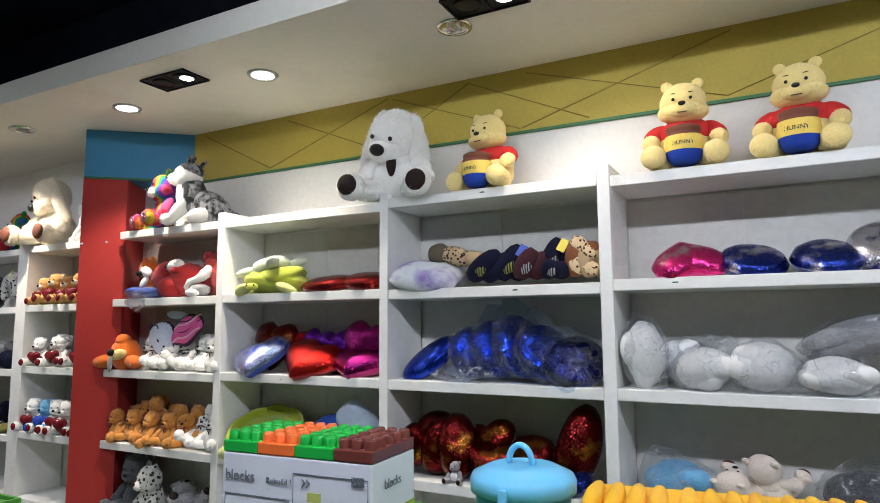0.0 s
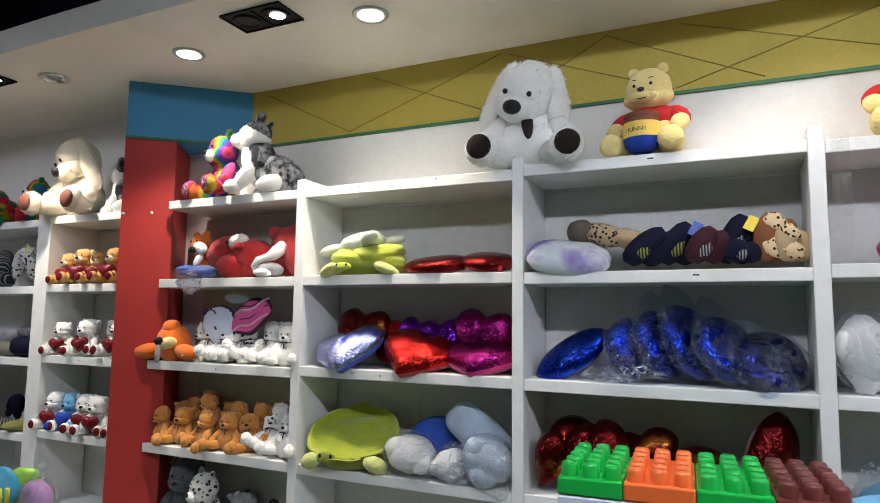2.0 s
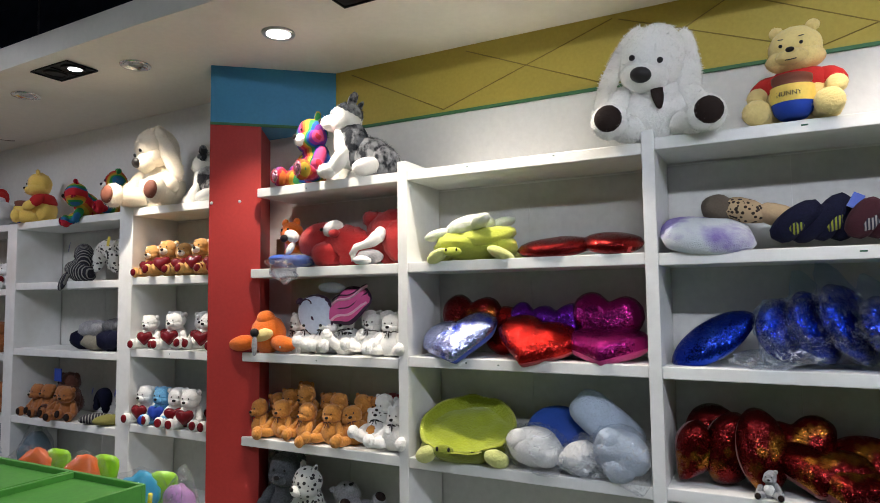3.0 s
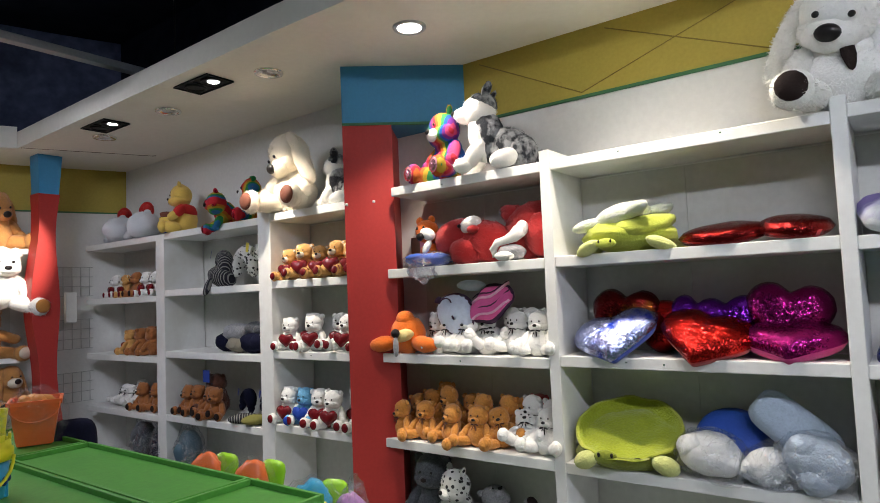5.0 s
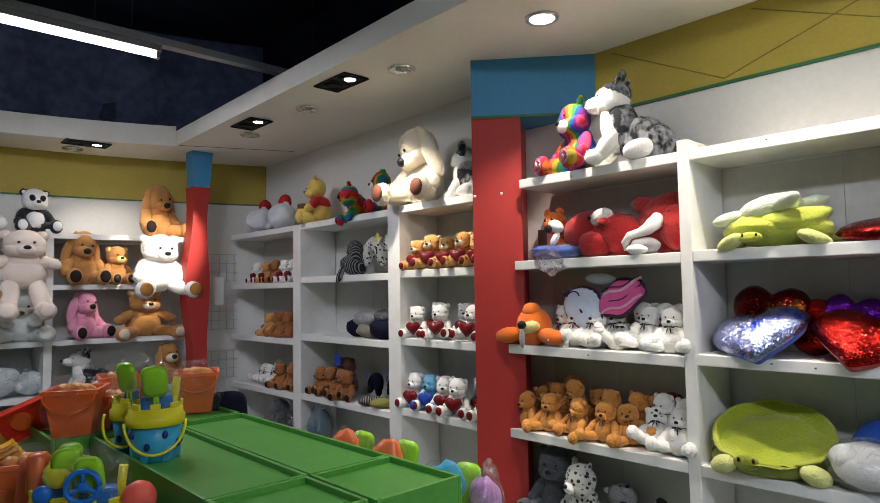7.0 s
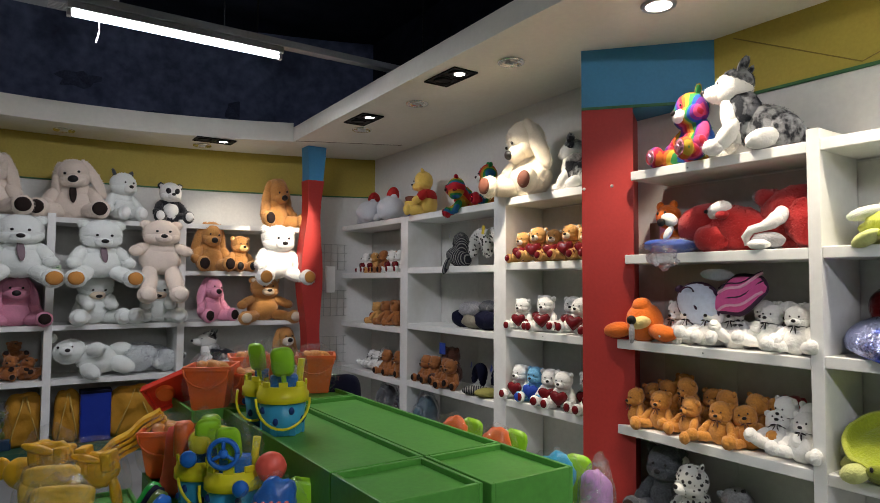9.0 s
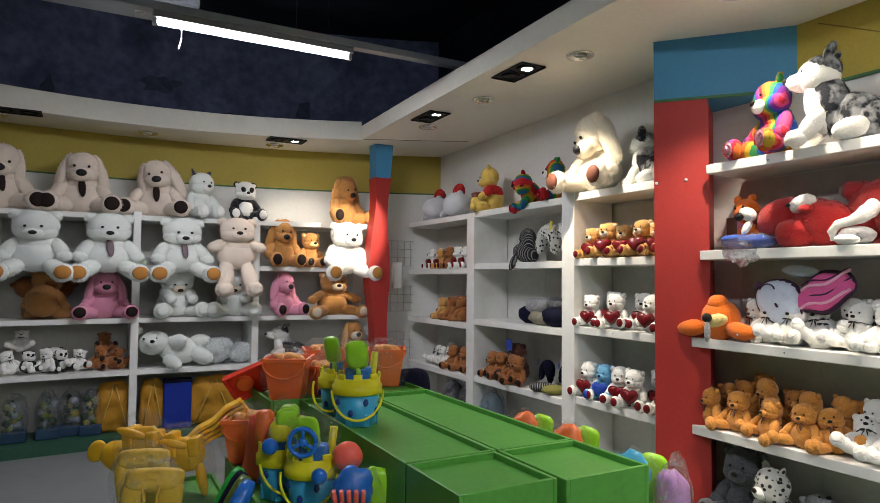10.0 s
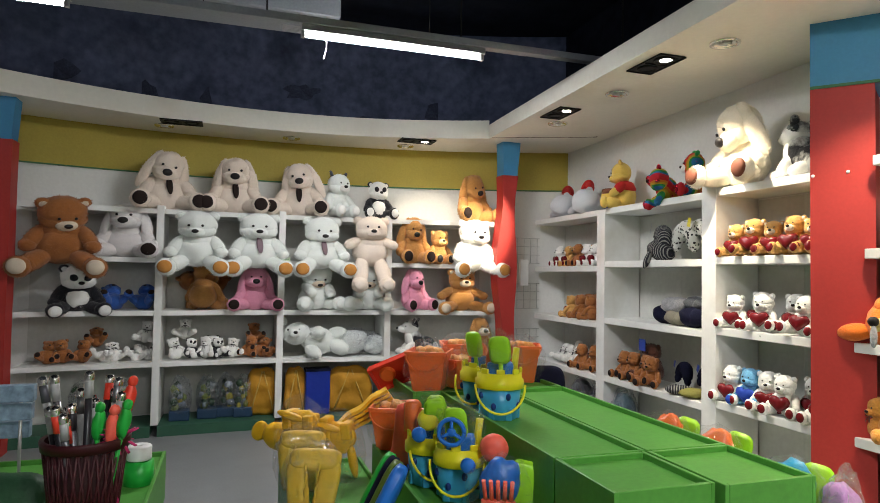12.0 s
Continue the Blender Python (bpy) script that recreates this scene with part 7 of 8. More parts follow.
def square_bucket(m, s, label="orange square toy bucket"):
    t = thing("square_bucket", m, label, "toy bucket", "orange buckets")
    bm = bmesh.new()
    a, b, h = 0.060 * s, 0.085 * s, 0.17 * s
    rows = [[(x * a, y * a, 0) for x, y in ((-1, -1), (1, -1), (1, 1), (-1, 1))], [(x * b, y * b, h) for x, y in ((-1, -1), (1, -1), (1, 1), (-1, 1))],
            [(x * (b - 0.005), y * (b - 0.005), h) for x, y in ((-1, -1), (1, -1), (1, 1), (-1, 1))], [(x * (a - 0.003), y * (a - 0.003), 0.006) for x, y in ((-1, -1), (1, -1), (1, 1), (-1, 1))]]
    vs = [[bm.verts.new(p) for p in r] for r in rows]
    bm.faces.new(vs[0][::-1])
    bm.faces.new(vs[3])
    for r0, r1 in zip(vs, vs[1:]):
        for k in range(4):
            bm.faces.new([r0[k], r0[(k + 1) % 4], r1[(k + 1) % 4], r1[k]])
    bmesh.ops.bevel(bm, geom=bm.edges[:], offset=0.0035, segments=2, affect="EDGES")
    body = part("bucket_body", bm, P_ORANGE, t)
    bm = bmesh.new()
    for x0, y0, x1, y1 in ((-1.08, -1.08, 1.08, -0.98), (-1.08, 0.98, 1.08, 1.08), (-1.08, -0.98, -0.98, 0.98), (0.98, -0.98, 1.08, 0.98)):
        box(bm, (x0 * b, y0 * b, h - 0.018), (x1 * b, y1 * b, h + 0.002), 0, 0.002)
    part("rim", bm, P_ORANGE, t)
    bm = bmesh.new()
    sweep(bm, [(b * math.cos(q), -b * 1.05 - 0.01, h - 0.01 - 0.07 * s * math.sin(q)) for q in [math.pi * k / 10 for k in range(11)]], [0.004] * 11, 0, 6)
    part("handle", bm, P_ORANGE, t)
    bm = bmesh.new()
    for k in range(4):
        blob(bm, (0.4 * b * math.cos(k * 1.7), 0.4 * b * math.sin(k * 1.7), h - 0.008), (0.036 * s, 0.03 * s, 0.022 * s), 0, (20 * k, 15, 40 * k), 12, 0.1)
    part("sand_mould", bm, mat("apricot_plastic", (0.80, 0.38, 0.10), 0.4), t, "apricot sand moulds in the bucket")
    bm = bmesh.new()
    fb = bmesh.new()
    bmesh.ops.create_icosphere(fb, subdivisions=3, radius=1)
    for v in fb.verts:
        u = v.co.copy()
        v.co = Vector((u.x * 0.115, u.y * 0.115, 0.095 + u.z * 0.125)) * s * (1 + 0.10 * noise.noise(u * 3.1 + Vector((4, 7, 1))))
        v.co.z = max(v.co.z, 0.001)
    join(bm, fb, 0)
    part("film", bm, BAGCLEAR, t, "clear wrapping film")
    return t


sb = square_bucket(pose(-4.43, 0.66, 0.872, 0, 0, 62), 1.12, "orange square toy bucket in clear film")
copy_thing(sb, pose(-4.48, 0.83, 0.872, 0, 0, 20) @ Matrix.Diagonal((0.85, 0.85, 0.75, 1)))
copy_thing(sb, pose(-4.72, 0.92, 0.872, 0, 0, 78))
copy_thing(sb, pose(-4.58, 1.22, 0.872, 0, 0, 66))
copy_thing(sb, pose(-4.30, 0.46, 0.645, 0, 0, 66))
t = thing("toy_tray", pose(-4.70, 0.60, 0.875, 0, 0, 62) @ pose(0, 0, 0.0, 28, -24, 0), "red-orange plastic toy tray leaning on a bucket", "toy tray")
bm = bmesh.new()
box(bm, (-0.13, -0.008, 0), (0.13, 0.008, 0.15), 0, 0.006)
part("tray_base", bm, P_RED, t)
for lo, hi in (((-0.13, -0.035, 0), (0.13, -0.008, 0.012)), ((-0.13, -0.035, 0.138), (0.13, -0.008, 0.15)), ((-0.13, -0.035, 0.012), (-0.118, -0.008, 0.138)), ((0.118, -0.035, 0.012), (0.13, -0.008, 0.138))):
    bm = bmesh.new()
    box(bm, lo, hi, 0, 0.003)
    part("tray_edge", bm, P_RED, t)
bm = bmesh.new()
b = bmesh.new()
bmesh.ops.create_cone(b, segments=20, radius1=0.045, radius2=0.035, depth=0.02, cap_ends=True)
join(bm, b, 0, pose(-0.05, -0.016, 0.075, 90, 0, 0))
part("mould", bm, P_ORANGE, t)
cushion("toy_bag", "navy blue packed toy bag at the corner of the box", pose(-4.55, 1.36, 0.80, -10, 0, 70), square_outline, 0.20, 0.30, 0.12, [NAVY], "toy bags")

# stack of wavy amber boards, leaning
t = thing("toy_stack", pose(-4.42, 0.17, 0.62, 0, 0, 80) @ pose(0, 0, 0, 0, -36, 0), "leaning stack of wavy amber plastic boards", "toy stack")
for k in range(4):
    bm = bmesh.new()
    n = 16
    lo = [bm.verts.new((0.38 * i / n, -0.05, 0.02 * k + 0.005 * math.sin(i * 1.1))) for i in range(n + 1)]
    hi = [bm.verts.new((0.38 * i / n, 0.04, 0.02 * k + 0.005 * math.sin(i * 1.1))) for i in range(n + 1)]
    lo2 = [bm.verts.new(v.co + Vector((0, 0, 0.013))) for v in lo]
    hi2 = [bm.verts.new(v.co + Vector((0, 0, 0.013))) for v in hi]
    for i in range(n):
        bm.faces.new([lo[i], lo[i + 1], hi[i + 1], hi[i]])
        bm.faces.new([lo2[i], lo2[i + 1], hi2[i + 1], hi2[i]])
        bm.faces.new([lo[i], lo[i + 1], lo2[i + 1], lo2[i]])
        bm.faces.new([hi[i], hi[i + 1], hi2[i + 1], hi2[i]])
    bm.faces.new([lo[0], hi[0], hi2[0], lo2[0]])
    bm.faces.new([lo[n], hi[n], hi2[n], lo2[n]])
    part("board", bm, P_AMBER, t)
t = thing("fish_toy", pose(-4.55, -0.03, 0.66, 0, 0, 60), "yellow plastic fish toy with an orange snout", "beach toy")
bm = bmesh.new()
blob(bm, (0, 0, 0), (0.085, 0.05, 0.065), 0, (0, 10, 0), 18, 0.08)
blob(bm, (-0.10, 0, 0.02), (0.04, 0.02, 0.05), 0, (0, 30, 0), 12, 0.08)
part("toy_body", bm, P_AMBER, t)
bm = bmesh.new()
blob(bm, (0.05, -0.035, -0.02), (0.035, 0.03, 0.03), 0, seg=14)
part("snout", bm, P_ORANGE, t, "bright orange snout")
# coral boot-shaped toy with a printed card
t = thing("coral_toy", pose(-4.02, 0.43, 0.645, 0, 0, 60), "tall coral plastic sand toy with a printed card", "beach toy")
bm = bmesh.new()
prof = [(0.0, 0.0), (0.062, 0.0), (0.064, 0.03), (0.050, 0.08), (0.042, 0.16), (0.038, 0.22), (0.030, 0.245), (0.0, 0.255)]
lathe(bm, prof, 0, 20, Matrix.Diagonal((1.0, 0.7, 1, 1)))
part("toy_body", bm, P_CORAL, t)
bm = bmesh.new()
box(bm, (0.052, -0.01, 0.10), (0.056, 0.05, 0.23))
part("card", bm, SHELF, t, "white printed card")
# wheel toy
t = thing("wheel_toy", pose(-3.60, 0.50, 0.845, 0, 0, 62) @ Matrix.Diagonal((0.8, 0.9, 0.8, 1)), "blue toy steering wheel in a bagged set", "beach toy")
bm = bmesh.new()
sweep(bm, [(0.055 * math.cos(a), -0.075, 0.06 + 0.055 * math.sin(a)) for a in [2 * math.pi * k / 24 for k in range(25)]], [0.010] * 25, 0, 10)
part("wheel", bm, P_BLUE, t)
bm = bmesh.new()
for a in (90, 210, 330):
    rod(bm, (0, -0.075, 0.06), (0.055 * math.cos(radians(a)), -0.075, 0.06 + 0.055 * math.sin(radians(a))), 0.008)
blob(bm, (0, -0.075, 0.06), (0.02, 0.012, 0.02), 0, seg=12)
part("spokes", bm, P_BLUE, t)
for x, y, z, r, m, lab, kind in ((-3.75, 0.45, 0.89, 0.042, P_YEL, "yellow ball toy", 0), (-3.50, 0.61, 0.84, 0.05, P_CORAL, "coral ball toy", 0), (-3.86, 0.42, 0.88, 0.034, P_ORANGE, "orange cylinder toy", 1), (-3.82, 0.50, 0.90, 0.036, P_LIME, "lime cylinder toy", 1), (-3.70, 0.40, 0.85, 0.028, P_BLUE, "blue wheel toy", 0), (-3.46, 0.50, 0.80, 0.026, P_BLUE, "blue wheel toy", 0)):
    bm = bmesh.new()
    if kind:
        lathe(bm, [(0.0, -0.06), (r, -0.055), (r, 0.05), (r * 0.7, 0.062), (0.0, 0.064)], 0, 18)
    else:
        blob(bm, (0, 0, 0), (r, r * 0.7, r), 0, seg=16, wob=0.03)
        lathe(bm, [(0.0, -r * 0.72), (r * 0.5, -r * 0.72), (r * 0.55, -r * 0.5)], 0, 16, pose(0, 0, 0, 90, 0, 0))
    tagged(finish("beach_toy", bm, m), "small " + lab + " in a bagged set", "beach toy", "small beach toys").matrix_world = pose(x, y, z, 0, 0, 60)


def rake_bag(m, rake_mat, body_mat, label, back_mat=P_LIME):
    """A toy rake and a mould in a clear bag."""
    t = thing("rake_set", m, label, "beach toy", "bagged rake sets")
    bm = bmesh.new()
    for k in range(5):
        rod(bm, (-0.04 + 0.02 * k, -0.03, 0.06), (-0.045 + 0.0225 * k, -0.055, 0.13), 0.007)
    box(bm, (-0.055, -0.04, 0.04), (0.055, -0.02, 0.065), 0, 0.006)
    box(bm, (-0.07, -0.05, -0.02), (0.06, -0.02, 0.045), 0, 0.012)
    part("rake", bm, rake_mat, t)
    bm = bmesh.new()
    blob(bm, (0.0, 0.02, 0.10), (0.065, 0.045, 0.085), 0, (0, 15, 0), 16, 0.2)
    part("mould", bm, body_mat, t)
    bm = bmesh.new()
    pillow(bm, square_outline, 0.10, 0.17, 0.02, 0, pose(0.07, 0.04, 0.09, 0, 12, 0), 24, 5)
    part("card_back", bm, back_mat, t)
    bm = bmesh.new()
    b = bmesh.new()
    bmesh.ops.create_icosphere(b, subdivisions=3, radius=1)
    for v in b.verts:
        u = v.co.copy()
        v.co = Vector((u.x * 0.11, u.y * 0.085, 0.075 + u.z * 0.125)) * (1 + 0.12 * noise.noise(u * 3.1))
        v.co.z = max(v.co.z, 0.0)
    join(bm, b, 0)
    part("film", bm, BAGCLEAR, t, "clear plastic bag")
    return t


rake_bag(pose(-3.36, 0.57, 0.662, 0, 0, 62), P_CORAL, P_BLUE, "bagged coral rake and blue mould")
rake_bag(pose(-3.72, 1.48, 0.68, 0, 0, 40), P_CYAN, P_ORANGE, "bagged cyan rake with an orange mould")
rake_bag(pose(-3.46, 1.50, 0.68, 0, 0, 40), P_LIME, P_ORANGE, "bagged lime rake with an orange mould")
rake_bag(pose(-3.05, 1.43, 0.68, 0, 0, 50), P_YEL, P_CYAN, "bagged yellow rake with a blue mould")
bagged("bagged_toys", "lilac ball and cups in a clear bag", pose(-2.93, 1.50, 0.745, 0, 0, 0), (0.055, 0.055, 0.085), P_PINK, (0.3, 0, 1))

# amber vests and bagged toys on the lowest box
def toy_vest(m, w, h, label):
    """A folded amber play vest: two hanging fronts, a collar and a ruffled edge, in a clear bag."""
    t = thing("toy_vest", m, label, "toy vest", "amber vests")
    for q in (-1, 1):
        bm = bmesh.new()
        pillow(bm, square_outline, w * 0.42, h * 0.86, 0.034, 0, pose(q * w * 0.27, 0, h * 0.43, 0, q * 9, 0), 32, 7, 0.7)
        front = part("front_panel", bm, VESTCLOTH, t)
        bm = bmesh.new()
        sweep(bm, [(q * w * (0.07 + 0.06 * k / 10), -0.020 + 0.003 * math.sin(k * 2.1), h * (0.05 + 0.075 * k)) for k in range(11)], [0.005] * 11, 0, 6)
        part("ruffle", bm, VESTCLOTH, front)
    bm = bmesh.new()
    pillow(bm, square_outline, w, h * 0.34, 0.07, 0, pose(0, 0.01, h * 0.86, -18, 0, 0), 36, 7, 0.7)
    part("collar", bm, VESTCLOTH, t)
    bm = bmesh.new()
    b = bmesh.new()
    bmesh.ops.create_icosphere(b, subdivisions=3, radius=1)
    for v in b.verts:
        u = v.co.copy()
        v.co = Vector((u.x * w * 0.62, u.y * 0.07, h * 0.55 + u.z * h * 0.62)) * (1 + 0.14 * noise.noise(u * 3.4 + Vector((w * 90, h * 50, 0))))
        v.co.z = max(v.co.z, 0.001)
    join(bm, b, 0)
    part("bag", bm, BAGCLEAR, t, "crinkled clear plastic bag")
    return t


VESTCLOTH = mat("amber_vinyl", (0.80, 0.50, 0.05), 0.5, var=0.14, scale=12, bump=0.5, bscale=24)
toy_vest(pose(-3.84, 0.03, 0.525, -14, 0, 66), 0.20, 0.25, "amber vinyl vest in a clear bag hanging forward")
toy_vest(pose(-4.16, 0.03, 0.525, -6, 0, 74), 0.19, 0.24, "amber vinyl vest standing behind another")
for x, y, z, r, ry, rz in ((-4.42, 0.06, 0.69, (0.12, 0.08, 0.155), -6, 50), (-4.24, 0.20, 0.68, (0.10, 0.07, 0.145), -8, 60)):
    t = thing("bagged_toy", pose(x, y, z, 0, ry, rz), "amber plastic sand toys in a clear bag", "bagged toy", "bagged amber toys")
    bm = bmesh.new()
    blob(bm, (0, 0, r[2] * 0.25), (r[0] * 0.8, r[1] * 0.55, r[2] * 0.5), 0, seg=16, wob=0.2)
    for q in (-1, 1):
        limb(bm, (q * r[0] * 0.5, 0, 0), (q * r[0] * 0.6, 0, -r[2] * 0.85), r[0] * 0.24, 0, 12, 0.8)
        box(bm, (q * r[0] * 0.45 - 0.02, -r[1] * 0.6, r[2] * 0.2), (q * r[0] * 0.45 + 0.025, r[1] * 0.5, r[2] * RNG.uniform(0.6, 0.95)), 0, 0.01)
    limb(bm, (r[0] * 0.2, -r[1] * 0.4, r[2] * 0.5), (-r[0] * 0.6, -r[1] * 0.7, r[2] * 0.75), r[0] * 0.16, 0, 10)
    part("amber_toy", bm, P_AMBER, t)
    bm = bmesh.new()
    b = bmesh.new()
    bmesh.ops.create_icosphere(b, subdivisions=3, radius=1)
    for v in b.verts:
        u = v.co.copy()
        v.co = Vector((u.x * r[0] * 1.15, u.y * r[1] * 1.2, u.z * r[2] * 1.2)) * (1 + 0.12 * noise.noise(u * 3 + Vector((x * 9, 0, 0))))
        v.co.z = max(v.co.z, -r[2] * 1.03)
    join(bm, b, 0)
    part("bag", bm, BAGCLEAR, t, "crinkled clear plastic bag")
for k, m in enumerate((P_GREEN, NAVY, mat("olive_plastic", (0.10, 0.16, 0.02), 0.4), P_BLUE)):
    cushion("toy_bag", "dark green and navy packed toy bag", pose(-3.72 + 0.05 * k, 0.25, 0.67, -14, 24, 60), square_outline, 0.06, 0.26, 0.10, [m], "toy bags")

# dark plush and bags low in the corner, behind the boxes
for x, m in ((-6.6, DGREYF), (-6.3, NAVY), (-5.95, mat("slate_plastic", (0.08, 0.14, 0.18), 0.4))):
    bagged("bagged_plush", "dark bagged plush on the lowest shelf", pose(x, 2.80, 0.345, 0, 0, -40), (0.13, 0.10, 0.15), m, (0, 0, 1))

# ---- foreground: block box, tub and block tray ----
t = thing("block_box", pose(-0.826, 1.20, 0.787, 0, 0, 4), "white carton of toy bricks with four coloured brick plates on top", "toy box")
CARD = mat("white_card", (0.66, 0.68, 0.72), 0.4, var=0.03)
CARDGREY = mat("grey_print", (0.16, 0.17, 0.20), 0.5)
W2, D2, ZT = 0.205, 0.10, 0.333
bm = bmesh.new()
box(bm, (-W2, -D2, 0), (W2, D2, ZT), 0, 0.003)
carton = part("carton", bm, CARD, t)
bm = bmesh.new()
box(bm, (W2 + 0.001, -D2 + 0.004, 0.03), (W2 + 0.003, D2 - 0.004, 0.22))
part("side_print", bm, mat("lime_print", (0.34, 0.44, 0.04), 0.4), carton, "lime green printed side")
for i, (x0, x1, m) in enumerate(((-0.205, -0.105, P_GREEN), (-0.104, 0.0, P_ORANGE), (0.001, 0.105, P_GREEN), (0.106, 0.205, P_BROWN))):
    bm = bmesh.new()
    box(bm, (x0, -D2, ZT + 0.001), (x1, D2, ZT + 0.028), 0, 0.003)
    plate = part("brick_plate", bm, m, t)
    w = (x1 - x0) / 3
    for a in range(3):
        for c in range(5):
            bm = bmesh.new()
            lathe(bm, [(0.0135, 0.0), (0.0128, 0.018), (0.0105, 0.022), (0.0, 0.0222)], 0, 14, pose(x0 + w * (a + 0.5), -D2 + 0.04 * (c + 0.5), ZT + 0.027))
            part("stud", bm, m, plate)

words("blocks", 0.034, pose(-0.195, -D2 - 0.002, 0.272, 90), CARDGREY, carton)
words("Rebuild !", 0.020, pose(-0.075, -D2 - 0.002, 0.272, 90), CARDGREY, carton)
words("blocks", 0.030, pose(W2 + 0.003, -0.05, 0.272, 90, 0, 90), CARDGREY, carton)
bm = bmesh.new()
for k in range(2):
    for s in (-1, 1):
        rod(bm, (0.025 + 0.012 * k, -D2 - 0.002, 0.281 + s * 0.009), (0.033 + 0.012 * k, -D2 - 0.002, 0.281), 0.0016)
part("arrow_print", bm, CARDGREY, carton)
bm = bmesh.new()
for x0, x1, z0, z1 in ((-0.195, -0.01, 0.02, 0.24), (0.0, 0.195, 0.02, 0.30)):
    for a, b in (((x0, z0), (x1, z0)), ((x1, z0), (x1, z1)), ((x1, z1), (x0, z1)), ((x0, z1), (x0, z0))):
        rod(bm, (a[0], -D2 - 0.001, a[1]), (b[0], -D2 - 0.001, b[1]), 0.0012)
part("frame_print", bm, CARDGREY, carton)
bm = bmesh.new()
for k in range(7):
    box(bm, (0.04 + 0.007 * (k % 3), -D2 - 0.003, 0.11 + 0.022 * k), (0.075 - 0.005 * (k % 2), -D2 - 0.001, 0.13 + 0.022 * k))
part("picture_print", bm, mat("lime_tower_print", (0.45, 0.50, 0.12), 0.5), carton, "printed picture of a block tower")
bm = bmesh.new()
for k in range(9):
    box(bm, (0.155 + 0.0035 * k, -D2 - 0.003, 0.285), (0.157 + 0.0035 * k, -D2 - 0.001, 0.305))
part("bar_print", bm, CARDGREY, carton)

t = thing("storage_tub", (-0.46, 1.60, 0.787), "light blue round plastic tub with a handled lid", "tub")
TUB = mat("light_blue_plastic", (0.17, 0.52, 0.78), 0.3, var=0.04)
bm = bmesh.new()
lathe(bm, [(0.0, 0.0), (0.105, 0.0), (0.112, 0.01), (0.128, 0.20), (0.128, 0.205)], 0, 40)
part("tub_body", bm, mat("mid_blue_plastic", (0.05, 0.30, 0.56), 0.3, var=0.04), t)
bm = bmesh.new()
lathe(bm, [(0.133, 0.19), (0.140, 0.192), (0.141, 0.222), (0.134, 0.236), (0.09, 0.256), (0.045, 0.262), (0.04, 0.258), (0.0, 0.257)], 0, 44)
lid = part("lid", bm, TUB, t, "light blue domed lid")
bm = bmesh.new()
sweep(bm, [(-0.006 + 0.034 * math.cos(a), 0.0, 0.255 + 0.052 * math.sin(a)) for a in [math.pi * k / 12 for k in range(13)]], [0.0085] * 13, 0, 10)
part("handle", bm, TUB, lid)
bm = bmesh.new()
box(bm, (-0.012, -0.148, 0.185), (0.012, -0.138, 0.222), 0, 0.003)
part("clip", bm, TUB, lid)

t = thing("block_tray", pose(0.12, 1.66, 0.787, 0, 0, 8), "amber plastic block tray with rows of rounded ribs", "block tray")
bm = bmesh.new()
box(bm, (-0.42, -0.17, 0), (0.50, 0.19, 0.185), 0, 0.012)
part("tray_body", bm, P_AMBER, t)
for g in range(4):
    for k in range(4):
        bm = bmesh.new()
        x = -0.40 + 0.228 * g + 0.052 * k
        limb(bm, (x, -0.13, 0.19), (x + 0.004, 0.15, 0.19), 0.024, 0, 14)
        part("rib", bm, P_AMBER, t)

# ---- pens in a basket, thread roll ----
t = thing("pen_basket", (-3.46, -0.63, 0.665), "dark red woven plastic basket full of novelty pens", "basket")
DKRED = mat("maroon_plastic", (0.045, 0.007, 0.009), 0.4, spec=0.25)
bm = bmesh.new()
for k in range(30):
    a = 2 * math.pi * k / 30
    for d in (-1, 1):
        b0 = a + d * 0.0
        b1 = a + d * 0.42
        rod(bm, (0.075 * math.cos(b0), 0.075 * math.sin(b0), 0.0), (0.105 * math.cos(b1), 0.105 * math.sin(b1), 0.29), 0.0035, seg=6)
part("lattice", bm, DKRED, t)
bm = bmesh.new()
lathe(bm, [(0.0, 0.0), (0.078, 0.0), (0.080, 0.03), (0.074, 0.03), (0.070, 0.008), (0.0, 0.006)], 0, 28)
part("basket_base", bm, DKRED, t)
bm = bmesh.new()
lathe(bm, [(0.100, 0.275), (0.110, 0.275), (0.114, 0.30), (0.110, 0.305), (0.100, 0.302)], 0, 32)
part("basket_rim", bm, DKRED, t)
bm = bmesh.new()
lathe(bm, [(0.0, 0.02), (0.072, 0.02), (0.098, 0.27)], 0, 24)
part("liner", bm, mat("dark_liner", (0.03, 0.008, 0.01), 0.6), t)
# White and silver are darkened: the basket's deep shade is in their colour.
PENCOL = [mat("pen_silver_shaded", (0.28, 0.28, 0.29), 0.25, 0.7), mat("pen_black", (0.015, 0.015, 0.018), 0.3), mat("pen_white_shaded", (0.34, 0.34, 0.33), 0.3), mat("pen_grey", (0.10, 0.10, 0.11), 0.3, 0.4), mat("pen_white_shaded", (0, 0, 0)), P_RED]
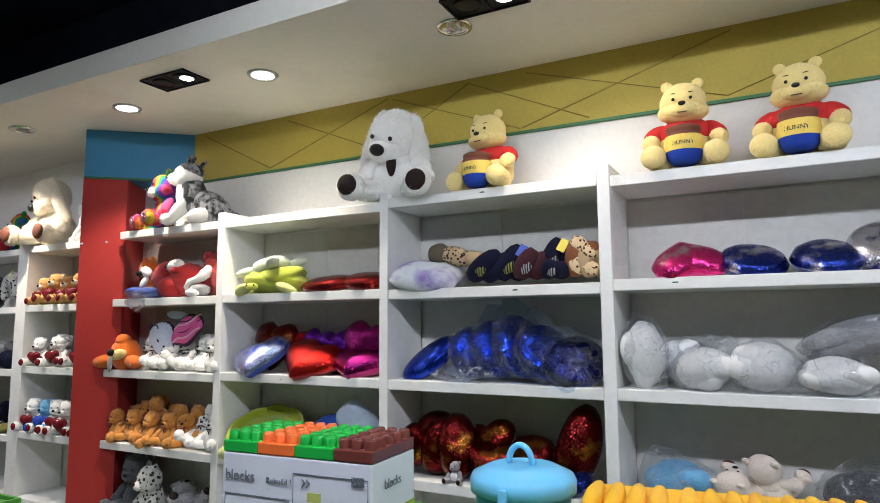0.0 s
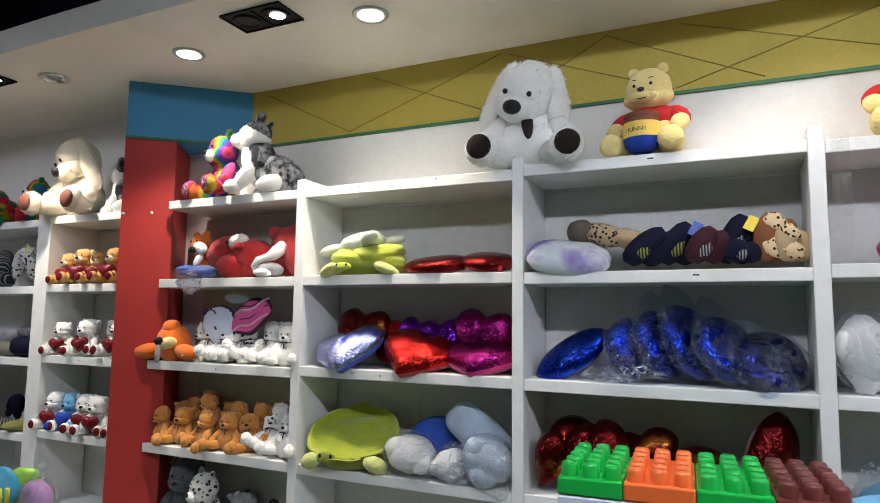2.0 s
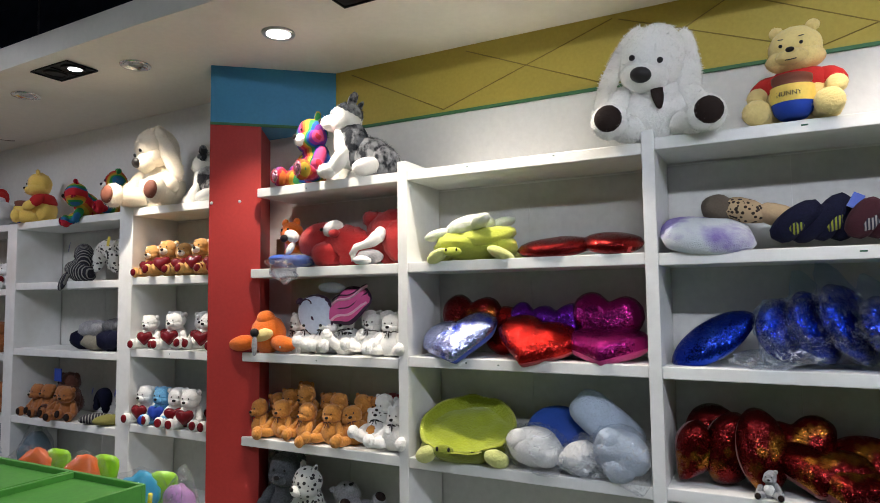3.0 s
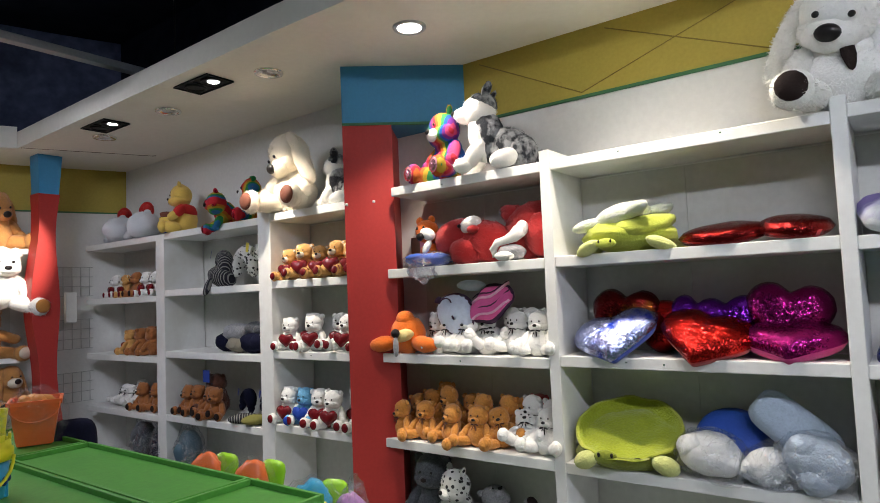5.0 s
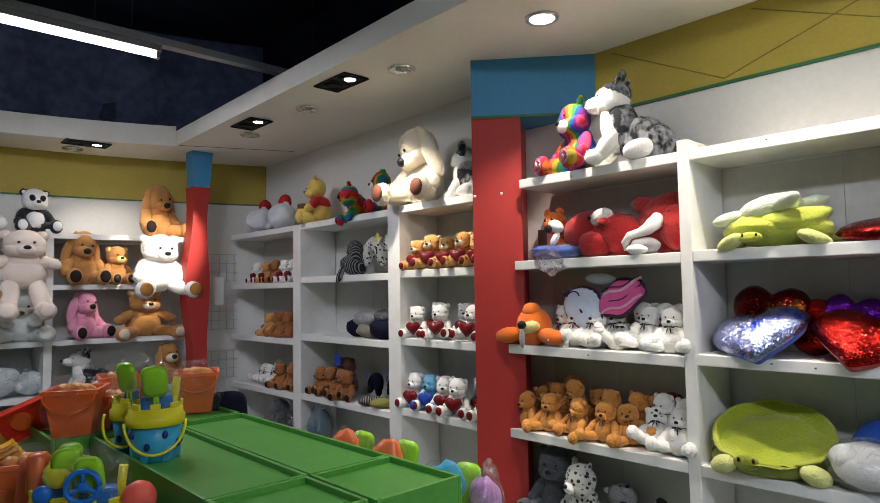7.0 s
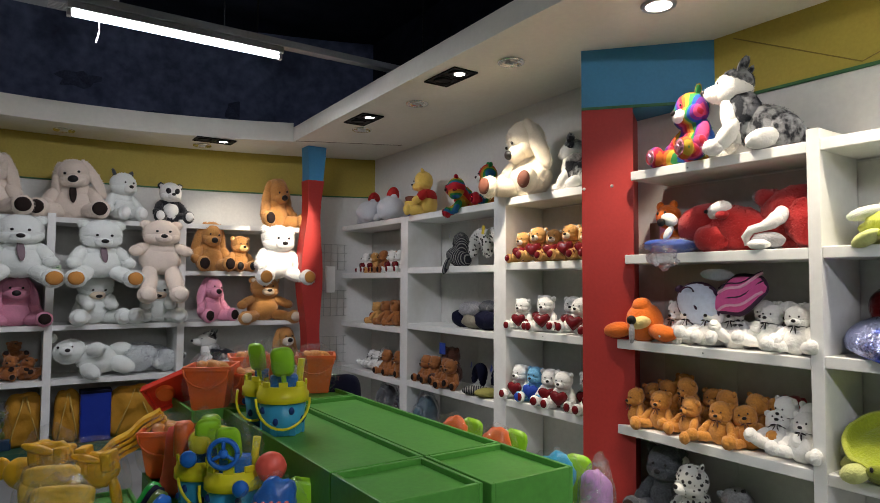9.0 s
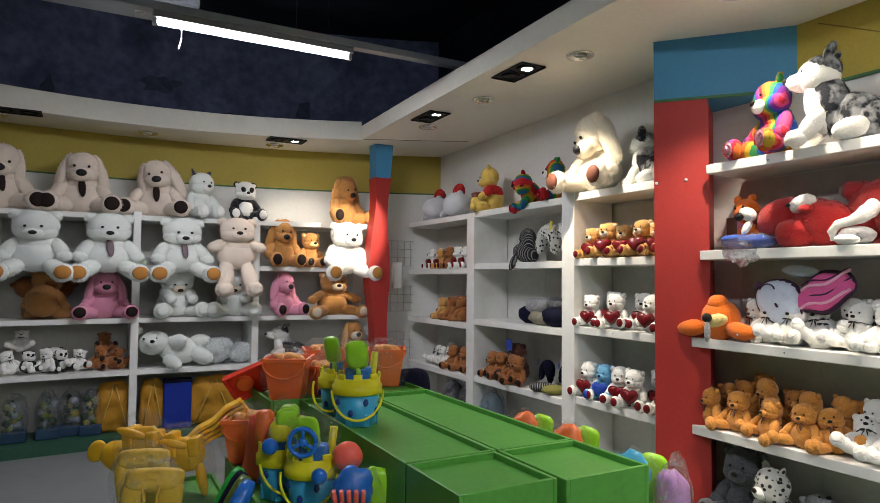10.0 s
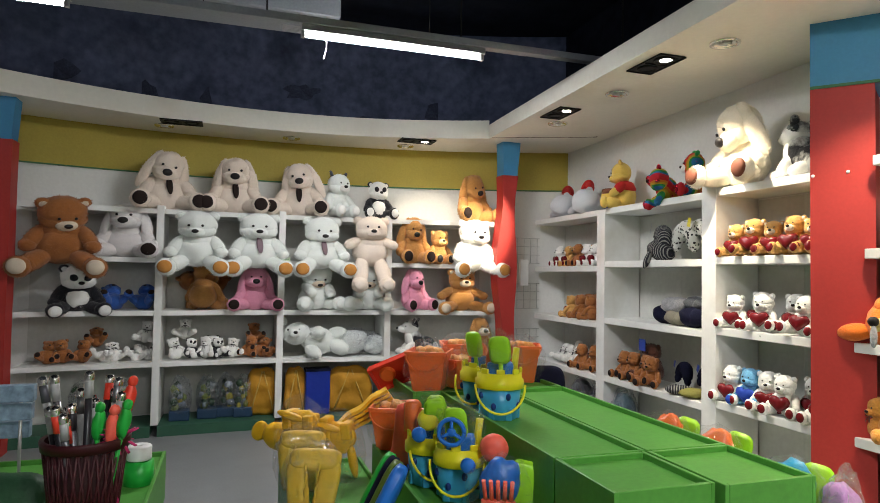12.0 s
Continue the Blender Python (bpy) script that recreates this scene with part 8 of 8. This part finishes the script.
for k in range(18):
    a, r = RNG.uniform(0, 6.28), 0.075 * math.sqrt(RNG.random())
    x, y = r * math.cos(a), r * math.sin(a)
    L = RNG.uniform(0.36, 0.50)
    pen = thing("novelty_pen", pose(-3.46 + x * 0.5, -0.63 + y * 0.5, 0.68, 0, 0, 0) @ pose(0, 0, 0, -y * 170, x * 170, 0), "shiny novelty pen standing in the basket", "pen", "novelty pens")
    bm = bmesh.new()
    rod(bm, (0, 0, 0), (0, 0, L - 0.07), 0.0095, seg=10)
    part("barrel", bm, PENCOL[k % 3], pen)
    bm = bmesh.new()
    rod(bm, (0, 0, L - 0.07), (0, 0, L - 0.02), 0.0115, seg=10)
    part("grip", bm, PENCOL[(k + 1) % 6], pen)
    bm = bmesh.new()
    lathe(bm, [(0.0125, 0), (0.0135, 0.012), (0.011, 0.022), (0.0, 0.025)], 0, 12, pose(0, 0, L - 0.022))
    part("cap", bm, CHROME, pen)
for (x, y, L, m, lab) in ((0.02, 0.03, 0.36, P_GREEN, "green figure-topped pen"), (0.05, 0.065, 0.36, P_CORAL, "red-orange feather pen"), (0.06, 0.09, 0.38, P_GREEN, "small green capped pen"), (0.0, 0.085, 0.43, P_RED, "twisted red pen")):
    pen = thing("topper_pen", pose(-3.46 + x * 0.4, -0.63 + y * 0.5, 0.69) @ pose(0, 0, 0, -y * 110, x * 110, 0), lab + " standing in the basket", "pen", "novelty pens")
    bm = bmesh.new()
    rod(bm, (0, 0, 0), (0, 0, L - 0.08), 0.006, seg=8)
    part("barrel", bm, m, pen)
    bm = bmesh.new()
    blob(bm, (0, 0, L - 0.05), (0.018, 0.018, 0.045), 0, seg=12, wob=0.25)
    blob(bm, (0, 0, L), (0.014, 0.014, 0.016), 0, seg=10, wob=0.2)
    part("topper", bm, m, pen)
t = thing("tassel_toy", (-3.45, -0.545, 0.965), "bright pink spiky tassel toy among the pens", "toy")
bm = bmesh.new()
for k in range(60):
    u = Vector((RNG.gauss(0, 1), RNG.gauss(0, 1), RNG.gauss(0, 1))).normalized()
    rod(bm, (0, 0, 0), u * 0.055, 0.004, seg=5, r2=0.002)
rod(bm, (0, 0, -0.24), (0, 0, 0), 0.004)
part("tassel", bm, mat("hot_pink_rubber", (0.60, 0.03, 0.16), 0.5), t)
t = thing("tape_roll", (-4.00, -0.56, 0.648), "white paper roll on a green tin", "paper roll")
bm = bmesh.new()
lathe(bm, [(0.0, 0.0), (0.05, 0.0), (0.05, 0.095), (0.0, 0.096)], 0, 24)
part("tin", bm, P_GREEN, t)
bm = bmesh.new()
lathe(bm, [(0.012, 0.10), (0.040, 0.10), (0.042, 0.105), (0.042, 0.145), (0.038, 0.15), (0.014, 0.15), (0.012, 0.145), (0.012, 0.10)], 0, 24)
part("paper", bm, SHELF, t)
cushion("toy_bag", "dark green packed toy bag beside the basket", pose(-3.60, -0.85, 0.74, -10, 0, 80), square_outline, 0.22, 0.20, 0.12, [mat("deep_green_cloth", (0.02, 0.07, 0.03), 0.6, bump=0.3)], "toy bags")
t = thing("card_rack", (-3.75, -0.86, 0.648), "pale blue printed cards on a small rack", "card rack")
for k in range(3):
    bm = bmesh.new()
    box(bm, (-0.02 + 0.03 * k, -0.09, 0.26 + 0.06 * k), (0.015 + 0.03 * k, 0.02 + 0.012 * k, 0.31 + 0.06 * k), 0, 0.003)
    part("card", bm, mat("pale_blue_card", (0.20, 0.28, 0.36), 0.5, var=0.35, scale=30), t)
bm = bmesh.new()
rod(bm, (0.03, 0, 0), (0.03, 0, 0.42), 0.005)
part("stem", bm, WIRE, t)
